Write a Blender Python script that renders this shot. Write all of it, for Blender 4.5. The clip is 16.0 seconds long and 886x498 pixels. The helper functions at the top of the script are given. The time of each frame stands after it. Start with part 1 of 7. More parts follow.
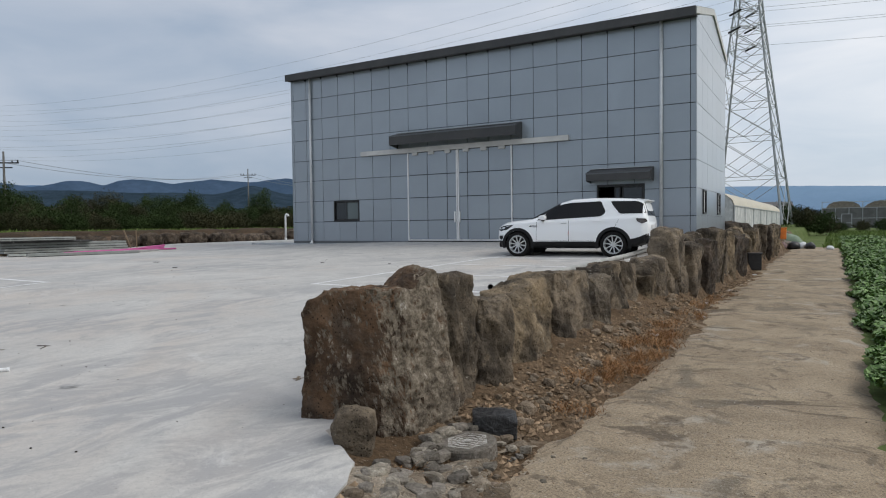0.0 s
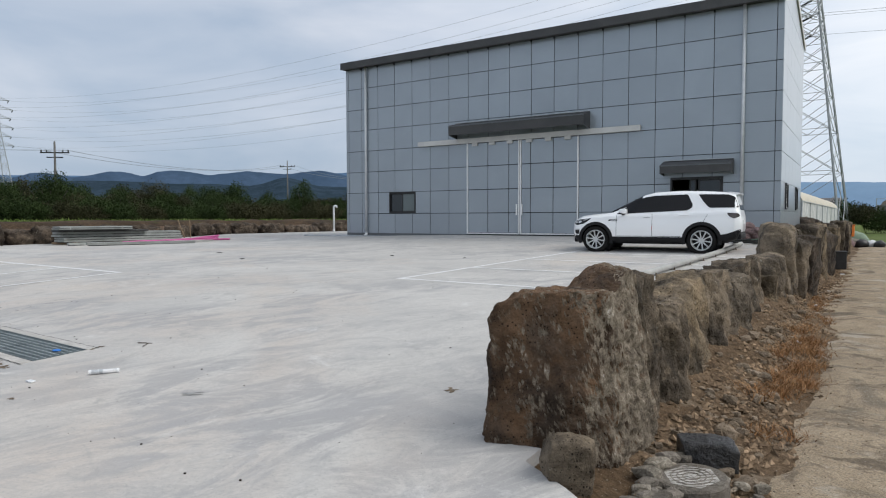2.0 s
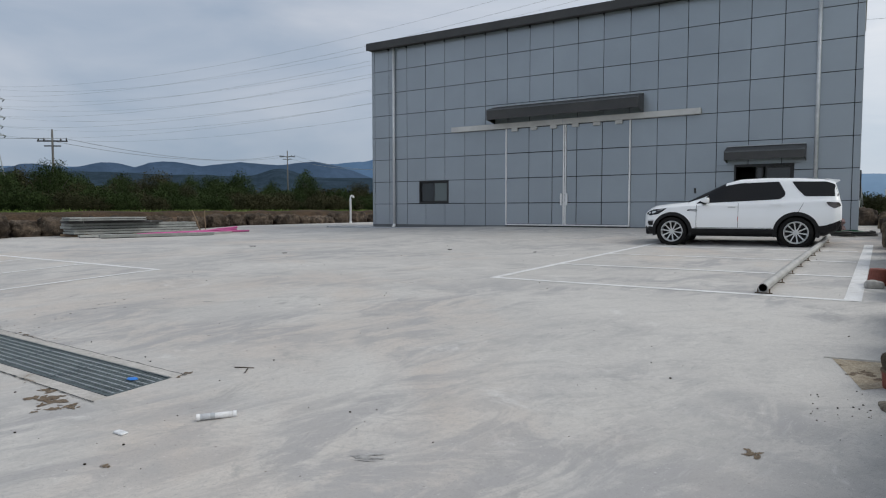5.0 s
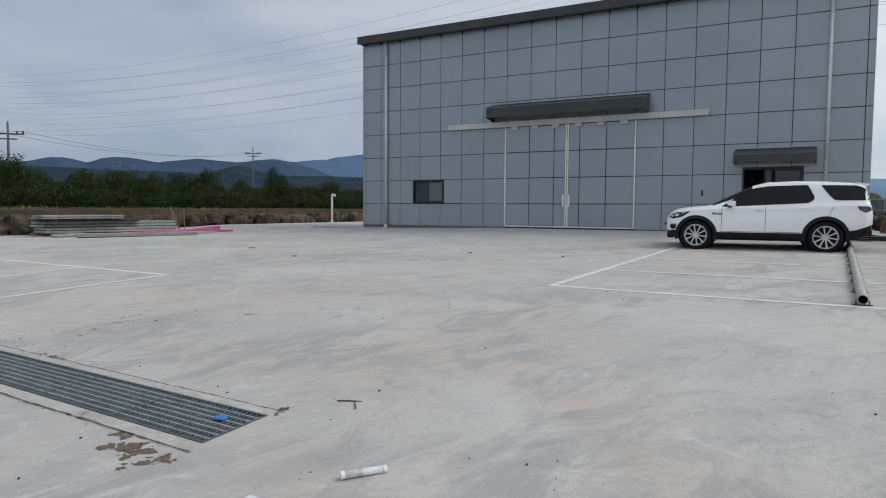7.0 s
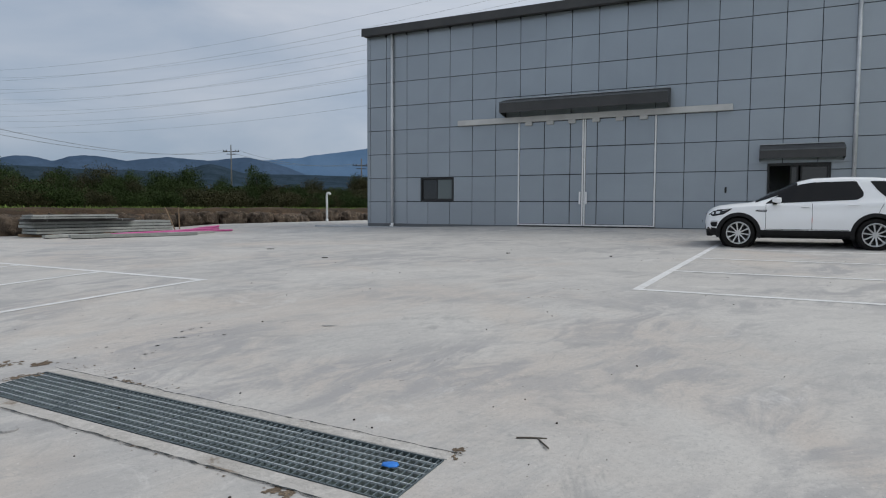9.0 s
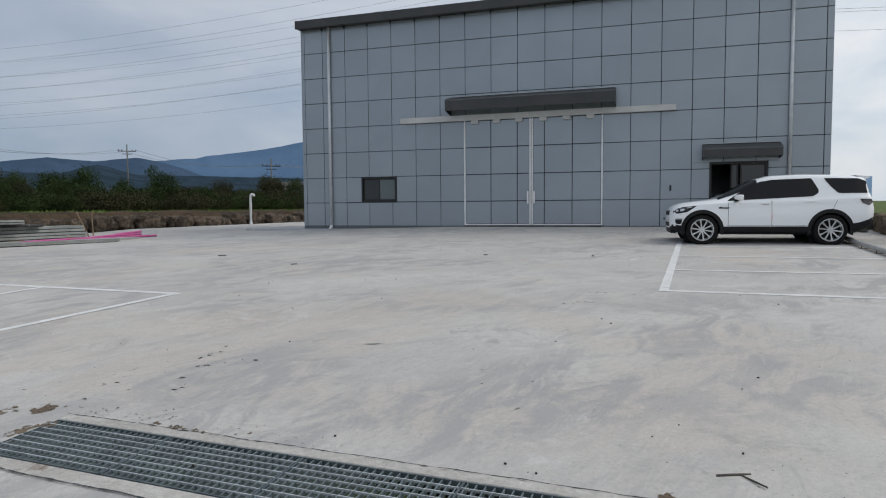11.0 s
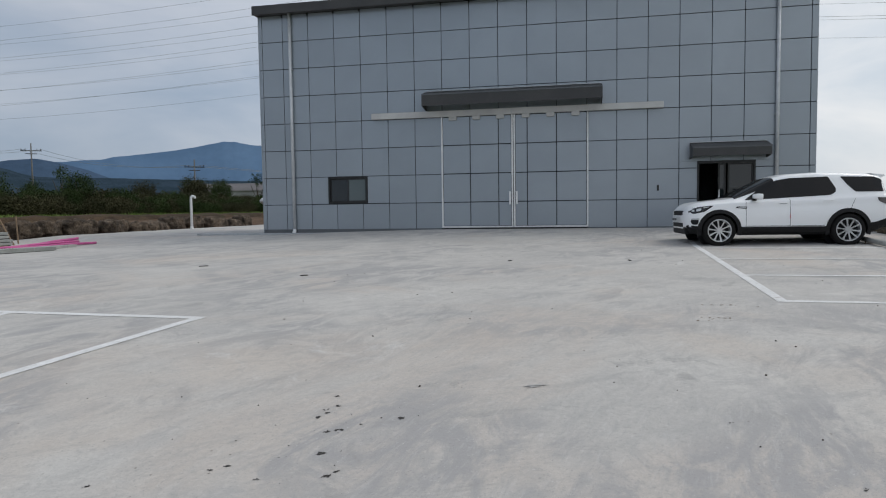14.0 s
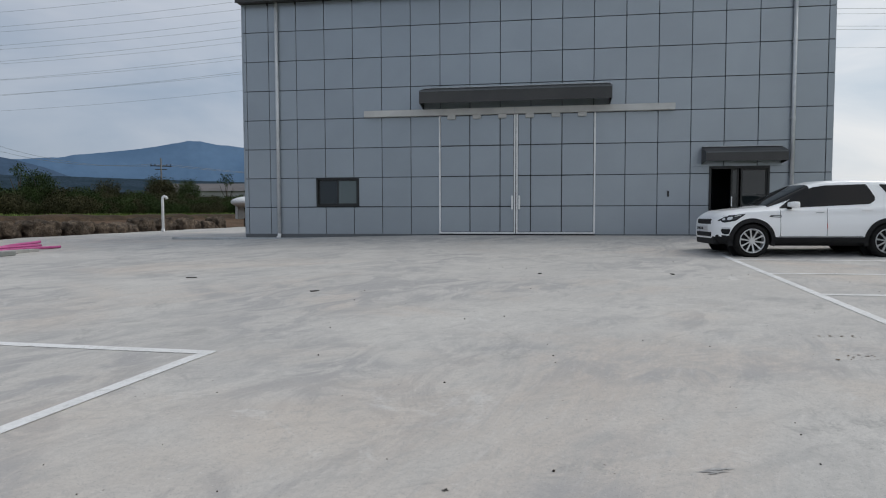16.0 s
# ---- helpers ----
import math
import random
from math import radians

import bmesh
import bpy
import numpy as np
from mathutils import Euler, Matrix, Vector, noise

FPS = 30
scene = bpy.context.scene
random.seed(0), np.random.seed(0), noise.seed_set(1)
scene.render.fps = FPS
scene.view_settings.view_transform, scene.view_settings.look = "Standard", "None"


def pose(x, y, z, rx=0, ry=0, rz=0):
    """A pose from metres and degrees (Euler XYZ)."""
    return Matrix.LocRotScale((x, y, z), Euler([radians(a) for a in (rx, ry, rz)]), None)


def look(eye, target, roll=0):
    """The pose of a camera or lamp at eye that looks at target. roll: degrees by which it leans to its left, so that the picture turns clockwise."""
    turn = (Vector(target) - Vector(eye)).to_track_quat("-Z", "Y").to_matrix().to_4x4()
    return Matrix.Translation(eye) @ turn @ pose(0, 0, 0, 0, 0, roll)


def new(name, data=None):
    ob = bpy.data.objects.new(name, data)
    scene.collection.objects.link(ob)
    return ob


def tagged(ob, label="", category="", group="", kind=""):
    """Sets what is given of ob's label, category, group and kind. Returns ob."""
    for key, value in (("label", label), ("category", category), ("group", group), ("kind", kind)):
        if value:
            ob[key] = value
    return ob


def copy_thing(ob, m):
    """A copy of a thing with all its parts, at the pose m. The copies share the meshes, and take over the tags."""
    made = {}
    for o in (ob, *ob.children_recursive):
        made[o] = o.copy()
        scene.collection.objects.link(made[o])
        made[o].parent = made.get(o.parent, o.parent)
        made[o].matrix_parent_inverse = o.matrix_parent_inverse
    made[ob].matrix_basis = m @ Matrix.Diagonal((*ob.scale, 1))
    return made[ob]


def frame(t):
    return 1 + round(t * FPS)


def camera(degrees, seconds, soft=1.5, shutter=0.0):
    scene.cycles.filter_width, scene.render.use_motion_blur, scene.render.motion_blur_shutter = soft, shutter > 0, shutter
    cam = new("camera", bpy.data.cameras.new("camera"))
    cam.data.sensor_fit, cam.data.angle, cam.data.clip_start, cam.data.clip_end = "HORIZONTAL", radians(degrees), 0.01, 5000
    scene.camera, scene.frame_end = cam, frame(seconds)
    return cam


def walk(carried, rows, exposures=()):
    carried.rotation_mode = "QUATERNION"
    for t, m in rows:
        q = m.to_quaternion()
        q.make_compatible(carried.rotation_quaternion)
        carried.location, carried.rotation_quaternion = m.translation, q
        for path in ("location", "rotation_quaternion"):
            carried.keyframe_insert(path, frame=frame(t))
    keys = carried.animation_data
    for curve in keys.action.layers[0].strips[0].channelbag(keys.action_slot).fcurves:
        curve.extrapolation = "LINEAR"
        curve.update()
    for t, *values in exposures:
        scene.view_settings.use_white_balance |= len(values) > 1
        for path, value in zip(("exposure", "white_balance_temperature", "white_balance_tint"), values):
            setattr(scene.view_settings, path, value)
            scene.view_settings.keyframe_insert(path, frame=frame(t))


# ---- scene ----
cam = camera(68.6, 16.0, 1.1)
PATH = [
    (0, (-0.186, -0.095, 0.657), (-1.218, 1.616, 0.584), -0.7),
    (0.5, (-0.51, -0.121, 0.651), (-1.61, 1.547, 0.57), 0.0),
    (1, (-0.852, -0.138, 0.65), (-1.962, 1.523, 0.567), 0.5),
    (1.5, (-1.214, -0.154, 0.673), (-2.316, 1.512, 0.585), 0.2),
    (2, (-1.579, -0.044, 0.644), (-2.692, 1.615, 0.551), -0.1),
    (2.5, (-1.957, 0.05, 0.639), (-3.088, 1.697, 0.544), 0.6),
    (3, (-2.362, 0.107, 0.637), (-3.487, 1.757, 0.531), 1.0),
    (3.5, (-2.741, 0.199, 0.618), (-3.866, 1.849, 0.509), 0.7),
    (4, (-3.11, 0.26, 0.621), (-4.234, 1.91, 0.51), 0.4),
    (4.5, (-3.523, 0.311, 0.632), (-4.628, 1.975, 0.519), 0.1),
    (5, (-3.922, 0.409, 0.615), (-5.018, 2.078, 0.495), -0.1),
    (5.2, (-4.087, 0.441, 0.623), (-5.185, 2.108, 0.497), 0.2),
    (7.5, (-5.906, 0.404, 0.652), (-6.877, 2.148, 0.533), 0.3),
    (8, (-6.302, 0.458, 0.638), (-7.263, 2.208, 0.519), 0.3),
    (8.5, (-6.738, 0.476, 0.629), (-7.691, 2.23, 0.508), 0.3),
    (9, (-7.134, 0.465, 0.635), (-8.06, 2.233, 0.509), 0.2),
    (9.5, (-7.525, 0.509, 0.646), (-8.387, 2.309, 0.521), 0.2),
    (10, (-7.954, 0.498, 0.639), (-8.72, 2.342, 0.52), 0.2),
    (12.5, (-9.931, 0.751, 0.658), (-10.523, 2.657, 0.529), -0.9),
    (13, (-10.322, 0.914, 0.664), (-10.859, 2.836, 0.545), -0.6),
    (13.5, (-10.676, 1.138, 0.637), (-11.153, 3.076, 0.521), -0.7),
    (14, (-11.028, 1.369, 0.649), (-11.46, 3.318, 0.527), -0.8),
    (14.5, (-11.375, 1.612, 0.671), (-11.758, 3.572, 0.558), -0.9),
    (15, (-11.654, 1.908, 0.664), (-12.013, 3.872, 0.548), -0.9),
    (15.5, (-11.922, 2.213, 0.699), (-12.269, 4.179, 0.578), -0.4),
    (16, (-12.217, 2.517, 0.712), (-12.553, 4.485, 0.598), -0.2),
]
walk(cam, [(t, look(eye, target, roll)) for t, eye, target, roll in PATH], [(0, .08), (0.5, .19), (1.5, .29), (3.5, .18), (4.5, .02), (8, -.04), (12.5, -.06), (16, -.10)])
# ---- world and light ----
world = bpy.data.worlds.new("overcast_sky")
scene.world = world
world.use_nodes = True
wn, wl = world.node_tree.nodes, world.node_tree.links
wn.clear()
w_out = wn.new("ShaderNodeOutputWorld")
w_bg = wn.new("ShaderNodeBackground")
w_sky = wn.new("ShaderNodeTexSky")
w_sky.sky_type = 'NISHITA'
w_sky.sun_disc = False
w_sky.sun_elevation = radians(48)
w_sky.sun_rotation = radians(62)
w_sky.air_density, w_sky.dust_density, w_sky.ozone_density = 1.0, 3.0, 1.5
w_co = wn.new("ShaderNodeTexCoord")
w_map = wn.new("ShaderNodeMapping")
w_map.inputs["Scale"].default_value = (1.0, 1.0, 3.2)
w_no = wn.new("ShaderNodeTexNoise")
w_no.inputs["Scale"].default_value, w_no.inputs["Detail"].default_value, w_no.inputs["Roughness"].default_value = 2.6, 6, 0.52
w_no.inputs["Distortion"].default_value = 0.4
w_rc = wn.new("ShaderNodeValToRGB")
w_rc.color_ramp.elements[0].position, w_rc.color_ramp.elements[0].color = 0.32, (3.85, 4.82, 6.2, 1)
w_rc.color_ramp.elements[1].position, w_rc.color_ramp.elements[1].color = 0.68, (6.5, 7.0, 7.9, 1)
w_dot = wn.new("ShaderNodeVectorMath")
w_dot.operation = 'DOT_PRODUCT'
w_dot.inputs[1].default_value = (0.985, 0.15, 0.08)
w_br = wn.new("ShaderNodeMapRange")
w_br.interpolation_type = 'SMOOTHSTEP'
w_br.inputs["From Min"].default_value, w_br.inputs["From Max"].default_value = -0.62, 0.55
w_br.inputs["To Min"].default_value, w_br.inputs["To Max"].default_value = 0.86, 1.44
w_mul = wn.new("ShaderNodeVectorMath")
w_mul.operation = 'SCALE'
w_mix = wn.new("ShaderNodeMix")
w_mix.data_type = 'RGBA'
w_mix.inputs["Factor"].default_value = 0.86
wl.new(w_co.outputs["Generated"], w_map.inputs["Vector"])
wl.new(w_map.outputs["Vector"], w_no.inputs["Vector"])
wl.new(w_no.outputs["Fac"], w_rc.inputs["Fac"])
wl.new(w_co.outputs["Generated"], w_dot.inputs[0])
wl.new(w_dot.outputs["Value"], w_br.inputs["Value"])
wl.new(w_rc.outputs["Color"], w_mul.inputs[0])
wl.new(w_br.outputs["Result"], w_mul.inputs["Scale"])
wl.new(w_sky.outputs["Color"], w_mix.inputs["A"])
w_tf = wn.new("ShaderNodeMapRange")
w_tf.inputs["From Min"].default_value, w_tf.inputs["From Max"].default_value = 0.9, 1.6
w_tint = wn.new("ShaderNodeMix")
w_tint.data_type = 'RGBA'
w_tint.inputs["A"].default_value, w_tint.inputs["B"].default_value = (1, 1, 1, 1), (1.11, 1.0, 0.85, 1)
w_warm = wn.new("ShaderNodeVectorMath")
w_warm.operation = 'MULTIPLY'
wl.new(w_br.outputs["Result"], w_tf.inputs["Value"])
wl.new(w_tf.outputs["Result"], w_tint.inputs["Factor"])
wl.new(w_mul.outputs["Vector"], w_warm.inputs[0])
wl.new(w_tint.outputs["Result"], w_warm.inputs[1])
wl.new(w_warm.outputs["Vector"], w_mix.inputs["B"])
wl.new(w_mix.outputs["Result"], w_bg.inputs["Color"])
w_bg.inputs["Strength"].default_value = 0.10
wl.new(w_bg.outputs["Background"], w_out.inputs["Surface"])

sun_data = bpy.data.lights.new("sun", 'SUN')
sun_data.energy, sun_data.angle, sun_data.color = 1.25, radians(30), (1.0, 0.96, 0.9)
sun = new("sun", sun_data)
sun.matrix_world = look((60, 32, 75), (0, 0, 0))


# ---- helpers ----
def G(y):
    """Height of the yard's slab along y."""
    return float(np.interp(y, [-12, 0, 3.2, 4, 5, 6, 7.6, 9.4, 17.2, 22, 23, 60],
                           [-1.12, -.93, -.815, -.77, -.69, -.62, -.51, -.45, -.27, -.06, -.03, -.03]))


def yard(x, y):
    """Height of the yard's slab."""
    s = min(max((y - 9) / 12, 0), 1)
    return G(y) - 0.02 * min(max(-16 - x, 0), 7) * s * s * (3 - 2 * s)


def lane_z(y):
    return float(np.interp(y, [-12, 0, 4, 7, 60], [-.95, -.93, -1.02, -1.11, -1.11]))


def obj(name, bm, material=None, smooth=False):
    me = bpy.data.meshes.new(name)
    bm.to_mesh(me)
    bm.free()
    if smooth:
        me.shade_smooth()
    if material:
        me.materials.append(material)
    return new(name, me)


def part(name, bm, material, parent, label="", smooth=False):
    """One mesh object under a thing or a part."""
    ob = obj(name, bm, material, smooth)
    ob.parent = parent
    if label:
        tagged(ob, label)
    return ob


def shared(name, mesh, parent, m):
    """One more piece on the same mesh."""
    ob = new(name, mesh)
    ob.parent = parent
    ob.matrix_basis = m
    return ob


def base(name, m=None):
    ob = new(name)
    ob.empty_display_size = 0.2
    if m:
        ob.matrix_basis = m
    return ob


def add_box(bm, x0, x1, y0, y1, z0, z1, bevel=0.0, m=None):
    made = bmesh.ops.create_cube(bm, size=1.0)["verts"]
    for v in made:
        v.co = Vector(((x0 + x1) / 2 + v.co.x * (x1 - x0), (y0 + y1) / 2 + v.co.y * (y1 - y0), (z0 + z1) / 2 + v.co.z * (z1 - z0)))
    if bevel:
        edges = list({e for v in made for e in v.link_edges})
        out = bmesh.ops.bevel(bm, geom=edges, offset=bevel, segments=1, affect='EDGES')
        made = list({v for f in out["faces"] for v in f.verts} | {v for v in made if v.is_valid})
    if m:
        for v in made:
            v.co = m @ v.co
    return made


def box(x0, x1, y0, y1, z0, z1, bevel=0.0, m=None):
    bm = bmesh.new()
    add_box(bm, x0, x1, y0, y1, z0, z1, bevel, m)
    return bm


def tube(points, radius, sides=10, cap=True, radii=None):
    """A round bar along points."""
    bm = bmesh.new()
    rings = []
    pts = [Vector(p) for p in points]
    for i, p in enumerate(pts):
        d = (pts[min(i + 1, len(pts) - 1)] - pts[max(i - 1, 0)]).normalized()
        side = d.cross(Vector((0, 0, 1)))
        side = side.normalized() if side.length > 0.01 else Vector((1, 0, 0))
        up = side.cross(d).normalized()
        r = radii[i] if radii else radius
        rings.append([bm.verts.new(p + r * (math.cos(a) * side + math.sin(a) * up)) for a in [2 * math.pi * k / sides for k in range(sides)]])
    for a, b in zip(rings, rings[1:]):
        for k in range(sides):
            bm.faces.new((a[k], a[(k + 1) % sides], b[(k + 1) % sides], b[k]))
    if cap:
        bm.faces.new(rings[0][::-1])
        bm.faces.new(rings[-1])
    bmesh.ops.recalc_face_normals(bm, faces=bm.faces)
    return bm


def from_arrays(name, verts, faces, material, smooth=False):
    me = bpy.data.meshes.new(name)
    me.from_pydata(verts, [], faces)
    if material:
        me.materials.append(material)
    if smooth:
        me.shade_smooth()
    me.update()
    return new(name, me)


# ---- materials ----
def surf(name, c1, c2, rough=0.8, scale=1.0, fine=30.0, bump=0.15, metal=0.0, grain=0.12, vary=0.0, c3=None, scale3=0.25, cover=0.55, island=0.0, bump_scale=None, sheen=0.5, space="world"):
    """A surface with two colours at one scale, a grain at a fine one, stains of a third colour, and relief."""
    m = bpy.data.materials.new(name)
    m.use_nodes = True
    nt = m.node_tree
    n, l = nt.nodes, nt.links
    bsdf = n["Principled BSDF"]
    bsdf.inputs["Roughness"].default_value, bsdf.inputs["Metallic"].default_value = rough, metal
    bsdf.inputs["Specular IOR Level"].default_value = sheen
    if space == "world":
        pos = n.new("ShaderNodeNewGeometry").outputs["Position"]
    else:
        pos = n.new("ShaderNodeTexCoord").outputs["Object"]

    def tex(s, detail=5, rough_=0.55, dist=0.0):
        t = n.new("ShaderNodeTexNoise")
        t.inputs["Scale"].default_value, t.inputs["Detail"].default_value = s, detail
        t.inputs["Roughness"].default_value, t.inputs["Distortion"].default_value = rough_, dist
        l.new(pos, t.inputs["Vector"])
        return t.outputs["Fac"]

    def ramp(v, a, b):
        r = n.new("ShaderNodeMapRange")
        r.interpolation_type = 'SMOOTHSTEP'
        r.inputs["From Min"].default_value, r.inputs["From Max"].default_value = a, b
        l.new(v, r.inputs["Value"])
        return r.outputs["Result"]

    def mix(f, a, b, kind='MIX'):
        x = n.new("ShaderNodeMix")
        x.data_type, x.blend_type = 'RGBA', kind
        for key, val in (("Factor", f), ("A", a), ("B", b)):
            if isinstance(val, (int, float)):
                x.inputs[key].default_value = val
            elif isinstance(val, tuple):
                x.inputs[key].default_value = (*val, 1)
            else:
                l.new(val, x.inputs[key])
        return x.outputs["Result"]

    big = tex(scale, 6, 0.6, 0.6)
    col = mix(ramp(big, 0.35, 0.65), tuple(c1), tuple(c2))
    if c3:
        col = mix(ramp(tex(scale3, 5, 0.62, 1.2), cover, cover + 0.13), col, tuple(c3))
    small = tex(fine, 4, 0.7)
    lo, hi = 1 - grain, 1 + grain
    val = n.new("ShaderNodeMapRange")
    val.inputs["From Min"].default_value, val.inputs["From Max"].default_value = 0.3, 0.7
    val.inputs["To Min"].default_value, val.inputs["To Max"].default_value = lo, hi
    l.new(small, val.inputs["Value"])
    sc = n.new("ShaderNodeVectorMath")
    sc.operation = 'SCALE'
    l.new(col, sc.inputs[0])
    l.new(val.outputs["Result"], sc.inputs["Scale"])
    col = sc.outputs["Vector"]
    if vary or island:
        src = n.new("ShaderNodeObjectInfo").outputs["Random"] if vary else n.new("ShaderNodeNewGeometry").outputs["Random Per Island"]
        k = vary or island
        v2 = n.new("ShaderNodeMapRange")
        v2.inputs["To Min"].default_value, v2.inputs["To Max"].default_value = 1 - k, 1 + k
        l.new(src, v2.inputs["Value"])
        s2 = n.new("ShaderNodeVectorMath")
        s2.operation = 'SCALE'
        l.new(col, s2.inputs[0])
        l.new(v2.outputs["Result"], s2.inputs["Scale"])
        col = s2.outputs["Vector"]
    l.new(col, bsdf.inputs["Base Color"])
    if bump:
        b = n.new("ShaderNodeBump")
        b.inputs["Strength"].default_value, b.inputs["Distance"].default_value = bump, 0.05
        l.new(tex(bump_scale or fine, 6, 0.65), b.inputs["Height"])
        l.new(b.outputs["Normal"], bsdf.inputs["Normal"])
    return m


def glass_dark(name, tint, rough=0.04):
    m = bpy.data.materials.new(name)
    m.use_nodes = True
    b = m.node_tree.nodes["Principled BSDF"]
    b.inputs["Base Color"].default_value = (*tint, 1)
    b.inputs["Roughness"].default_value = rough
    b.inputs["IOR"].default_value = 1.5
    b.inputs["Coat Weight"].default_value = 0.3
    return m


def slab_material():
    """Pale trowelled concrete: swirled grey float marks, beige dust, dark specks and damp stains."""
    m = surf("pale_concrete", (.548, .53, .50), (.48, .464, .44), .85, .55, 30, .10, grain=.08, c3=(.515, .472, .43), scale3=.16, cover=.52, sheen=.22)
    n, l = m.node_tree.nodes, m.node_tree.links
    b = n["Principled BSDF"]
    col = b.inputs["Base Color"].links[0].from_socket
    pos = n.new("ShaderNodeNewGeometry").outputs["Position"]

    def noise_(scale, detail, rough, dist, stretch=None):
        src = pos
        if stretch:
            mp = n.new("ShaderNodeMapping")
            mp.inputs["Rotation"].default_value = (0, 0, stretch[1])
            l.new(pos, mp.inputs["Vector"])
            ms = n.new("ShaderNodeMapping")
            ms.inputs["Scale"].default_value = stretch[0]
            l.new(mp.outputs["Vector"], ms.inputs["Vector"])
            src = ms.outputs["Vector"]
        t = n.new("ShaderNodeTexNoise")
        for k, v in zip(("Scale", "Detail", "Roughness", "Distortion"), (scale, detail, rough, dist)):
            t.inputs[k].default_value = v
        l.new(src, t.inputs["Vector"])
        return t.outputs["Fac"]

    def step(v, lo, hi, amount):
        r = n.new("ShaderNodeMapRange")
        r.interpolation_type = 'SMOOTHSTEP'
        for k, x in zip(("From Min", "From Max", "To Min", "To Max"), (lo, hi, 0, amount)):
            r.inputs[k].default_value = x
        l.new(v, r.inputs["Value"])
        return r.outputs["Result"]

    def over(base_, f, c):
        x = n.new("ShaderNodeMix")
        x.data_type = 'RGBA'
        x.inputs["B"].default_value = (*c, 1)
        l.new(f, x.inputs["Factor"])
        l.new(base_, x.inputs["A"])
        return x.outputs["Result"]

    def times(u, v):
        x = n.new("ShaderNodeMath")
        x.operation = 'MULTIPLY'
        l.new(u, x.inputs[0])
        l.new(v, x.inputs[1])
        return x.outputs[0]

    patch = step(noise_(.30, 4, .6, 1.0), .38, .58, 1.0)
    streak = step(noise_(1.25, 9, .70, 1.3, ((1.5, .7, 1), .35)), .42, .58, .92)
    col = over(col, times(patch, streak), (.362, .354, .352))
    col = over(col, step(noise_(2.2, 9, .72, 1.1, ((.7, 1.4, 1), -.7)), .50, .66, .42), (.36, .355, .345))
    col = over(col, step(noise_(.23, 5, .6, .6), .52, .72, .58), (.56, .485, .415))
    col = over(col, step(noise_(1.1, 9, .75, .8), .58, .70, .55), (.66, .65, .625))
    col = over(col, step(noise_(.8, 9, .78, 1.0, ((1, 1, 1), 1.1)), .56, .67, .72), (.33, .322, .31))
    col = over(col, step(noise_(6, 8, .75, .8, ((1.4, .75, 1), .5)), .50, .66, .34), (.36, .355, .345))
    col = over(col, step(noise_(60, 4, .7, 0), .56, .66, .6), (.30, .295, .285))
    col = over(col, step(noise_(24, 6, .8, .3), .56, .66, .5), (.34, .335, .325))
    col = over(col, step(noise_(35, 5, .8, 0), .61, .68, .5), (.72, .71, .69))
    brush = step(noise_(.55, 5, .6, .5), .45, .56, 1.0)
    col = over(col, times(brush, step(noise_(2.6, 8, .74, .5, ((6.5, .9, 1), .30)), .50, .66, .40)), (.37, .365, .36))
    col = over(col, times(brush, step(noise_(3.1, 8, .74, .5, ((7.0, 1.0, 1), .22)), .52, .68, .22)), (.66, .65, .635))
    sweep = step(noise_(.42, 5, .6, .8), .50, .60, 1.0)
    col = over(col, times(sweep, step(noise_(2.4, 8, .75, .9, ((.7, 5.0, 1), -.25)), .50, .66, .45)), (.375, .365, .355))
    col = over(col, step(noise_(130, 3, .7, 0), .57, .66, .42), (.28, .275, .265))
    sp = n.new("ShaderNodeTexVoronoi")
    sp.inputs["Scale"].default_value = 8.0
    l.new(pos, sp.inputs["Vector"])
    r = n.new("ShaderNodeMapRange")
    for k, x in zip(("From Min", "From Max", "To Min", "To Max"), (.03, .075, .75, 0)):
        r.inputs[k].default_value = x
    l.new(sp.outputs["Distance"], r.inputs["Value"])
    col = over(col, times(r.outputs["Result"], step(noise_(.7, 3, .5, 0), .52, .6, 1.0)), (.12, .105, .09))
    l.new(col, b.inputs["Base Color"])
    return m


M_slab = slab_material()


def earthy(m, layers, specks=None):
    """More stains over a surface: colour, scale, detail, threshold, softness, amount, stretch along y."""
    n, l = m.node_tree.nodes, m.node_tree.links
    b = n["Principled BSDF"]
    col = b.inputs["Base Color"].links[0].from_socket
    pos = n.new("ShaderNodeNewGeometry").outputs["Position"]
    for colour, scale, detail, at, soft, amount, shift in layers:
        mp = n.new("ShaderNodeMapping")
        mp.inputs["Location"].default_value = (shift, shift * 1.7, 0)
        t = n.new("ShaderNodeTexNoise")
        for k, v in zip(("Scale", "Detail", "Roughness", "Distortion"), (scale, detail, .66, .5)):
            t.inputs[k].default_value = v
        r = n.new("ShaderNodeMapRange")
        r.interpolation_type = 'SMOOTHSTEP'
        for k, v in zip(("From Min", "From Max", "To Min", "To Max"), (at, at + soft, 0, amount)):
            r.inputs[k].default_value = v
        x = n.new("ShaderNodeMix")
        x.data_type = 'RGBA'
        x.inputs["B"].default_value = (*colour, 1)
        l.new(pos, mp.inputs["Vector"])
        l.new(mp.outputs["Vector"], t.inputs["Vector"])
        l.new(t.outputs["Fac"], r.inputs["Value"])
        l.new(r.outputs["Result"], x.inputs["Factor"])
        l.new(col, x.inputs["A"])
        col = x.outputs["Result"]
    l.new(col, b.inputs["Base Color"])
    return m


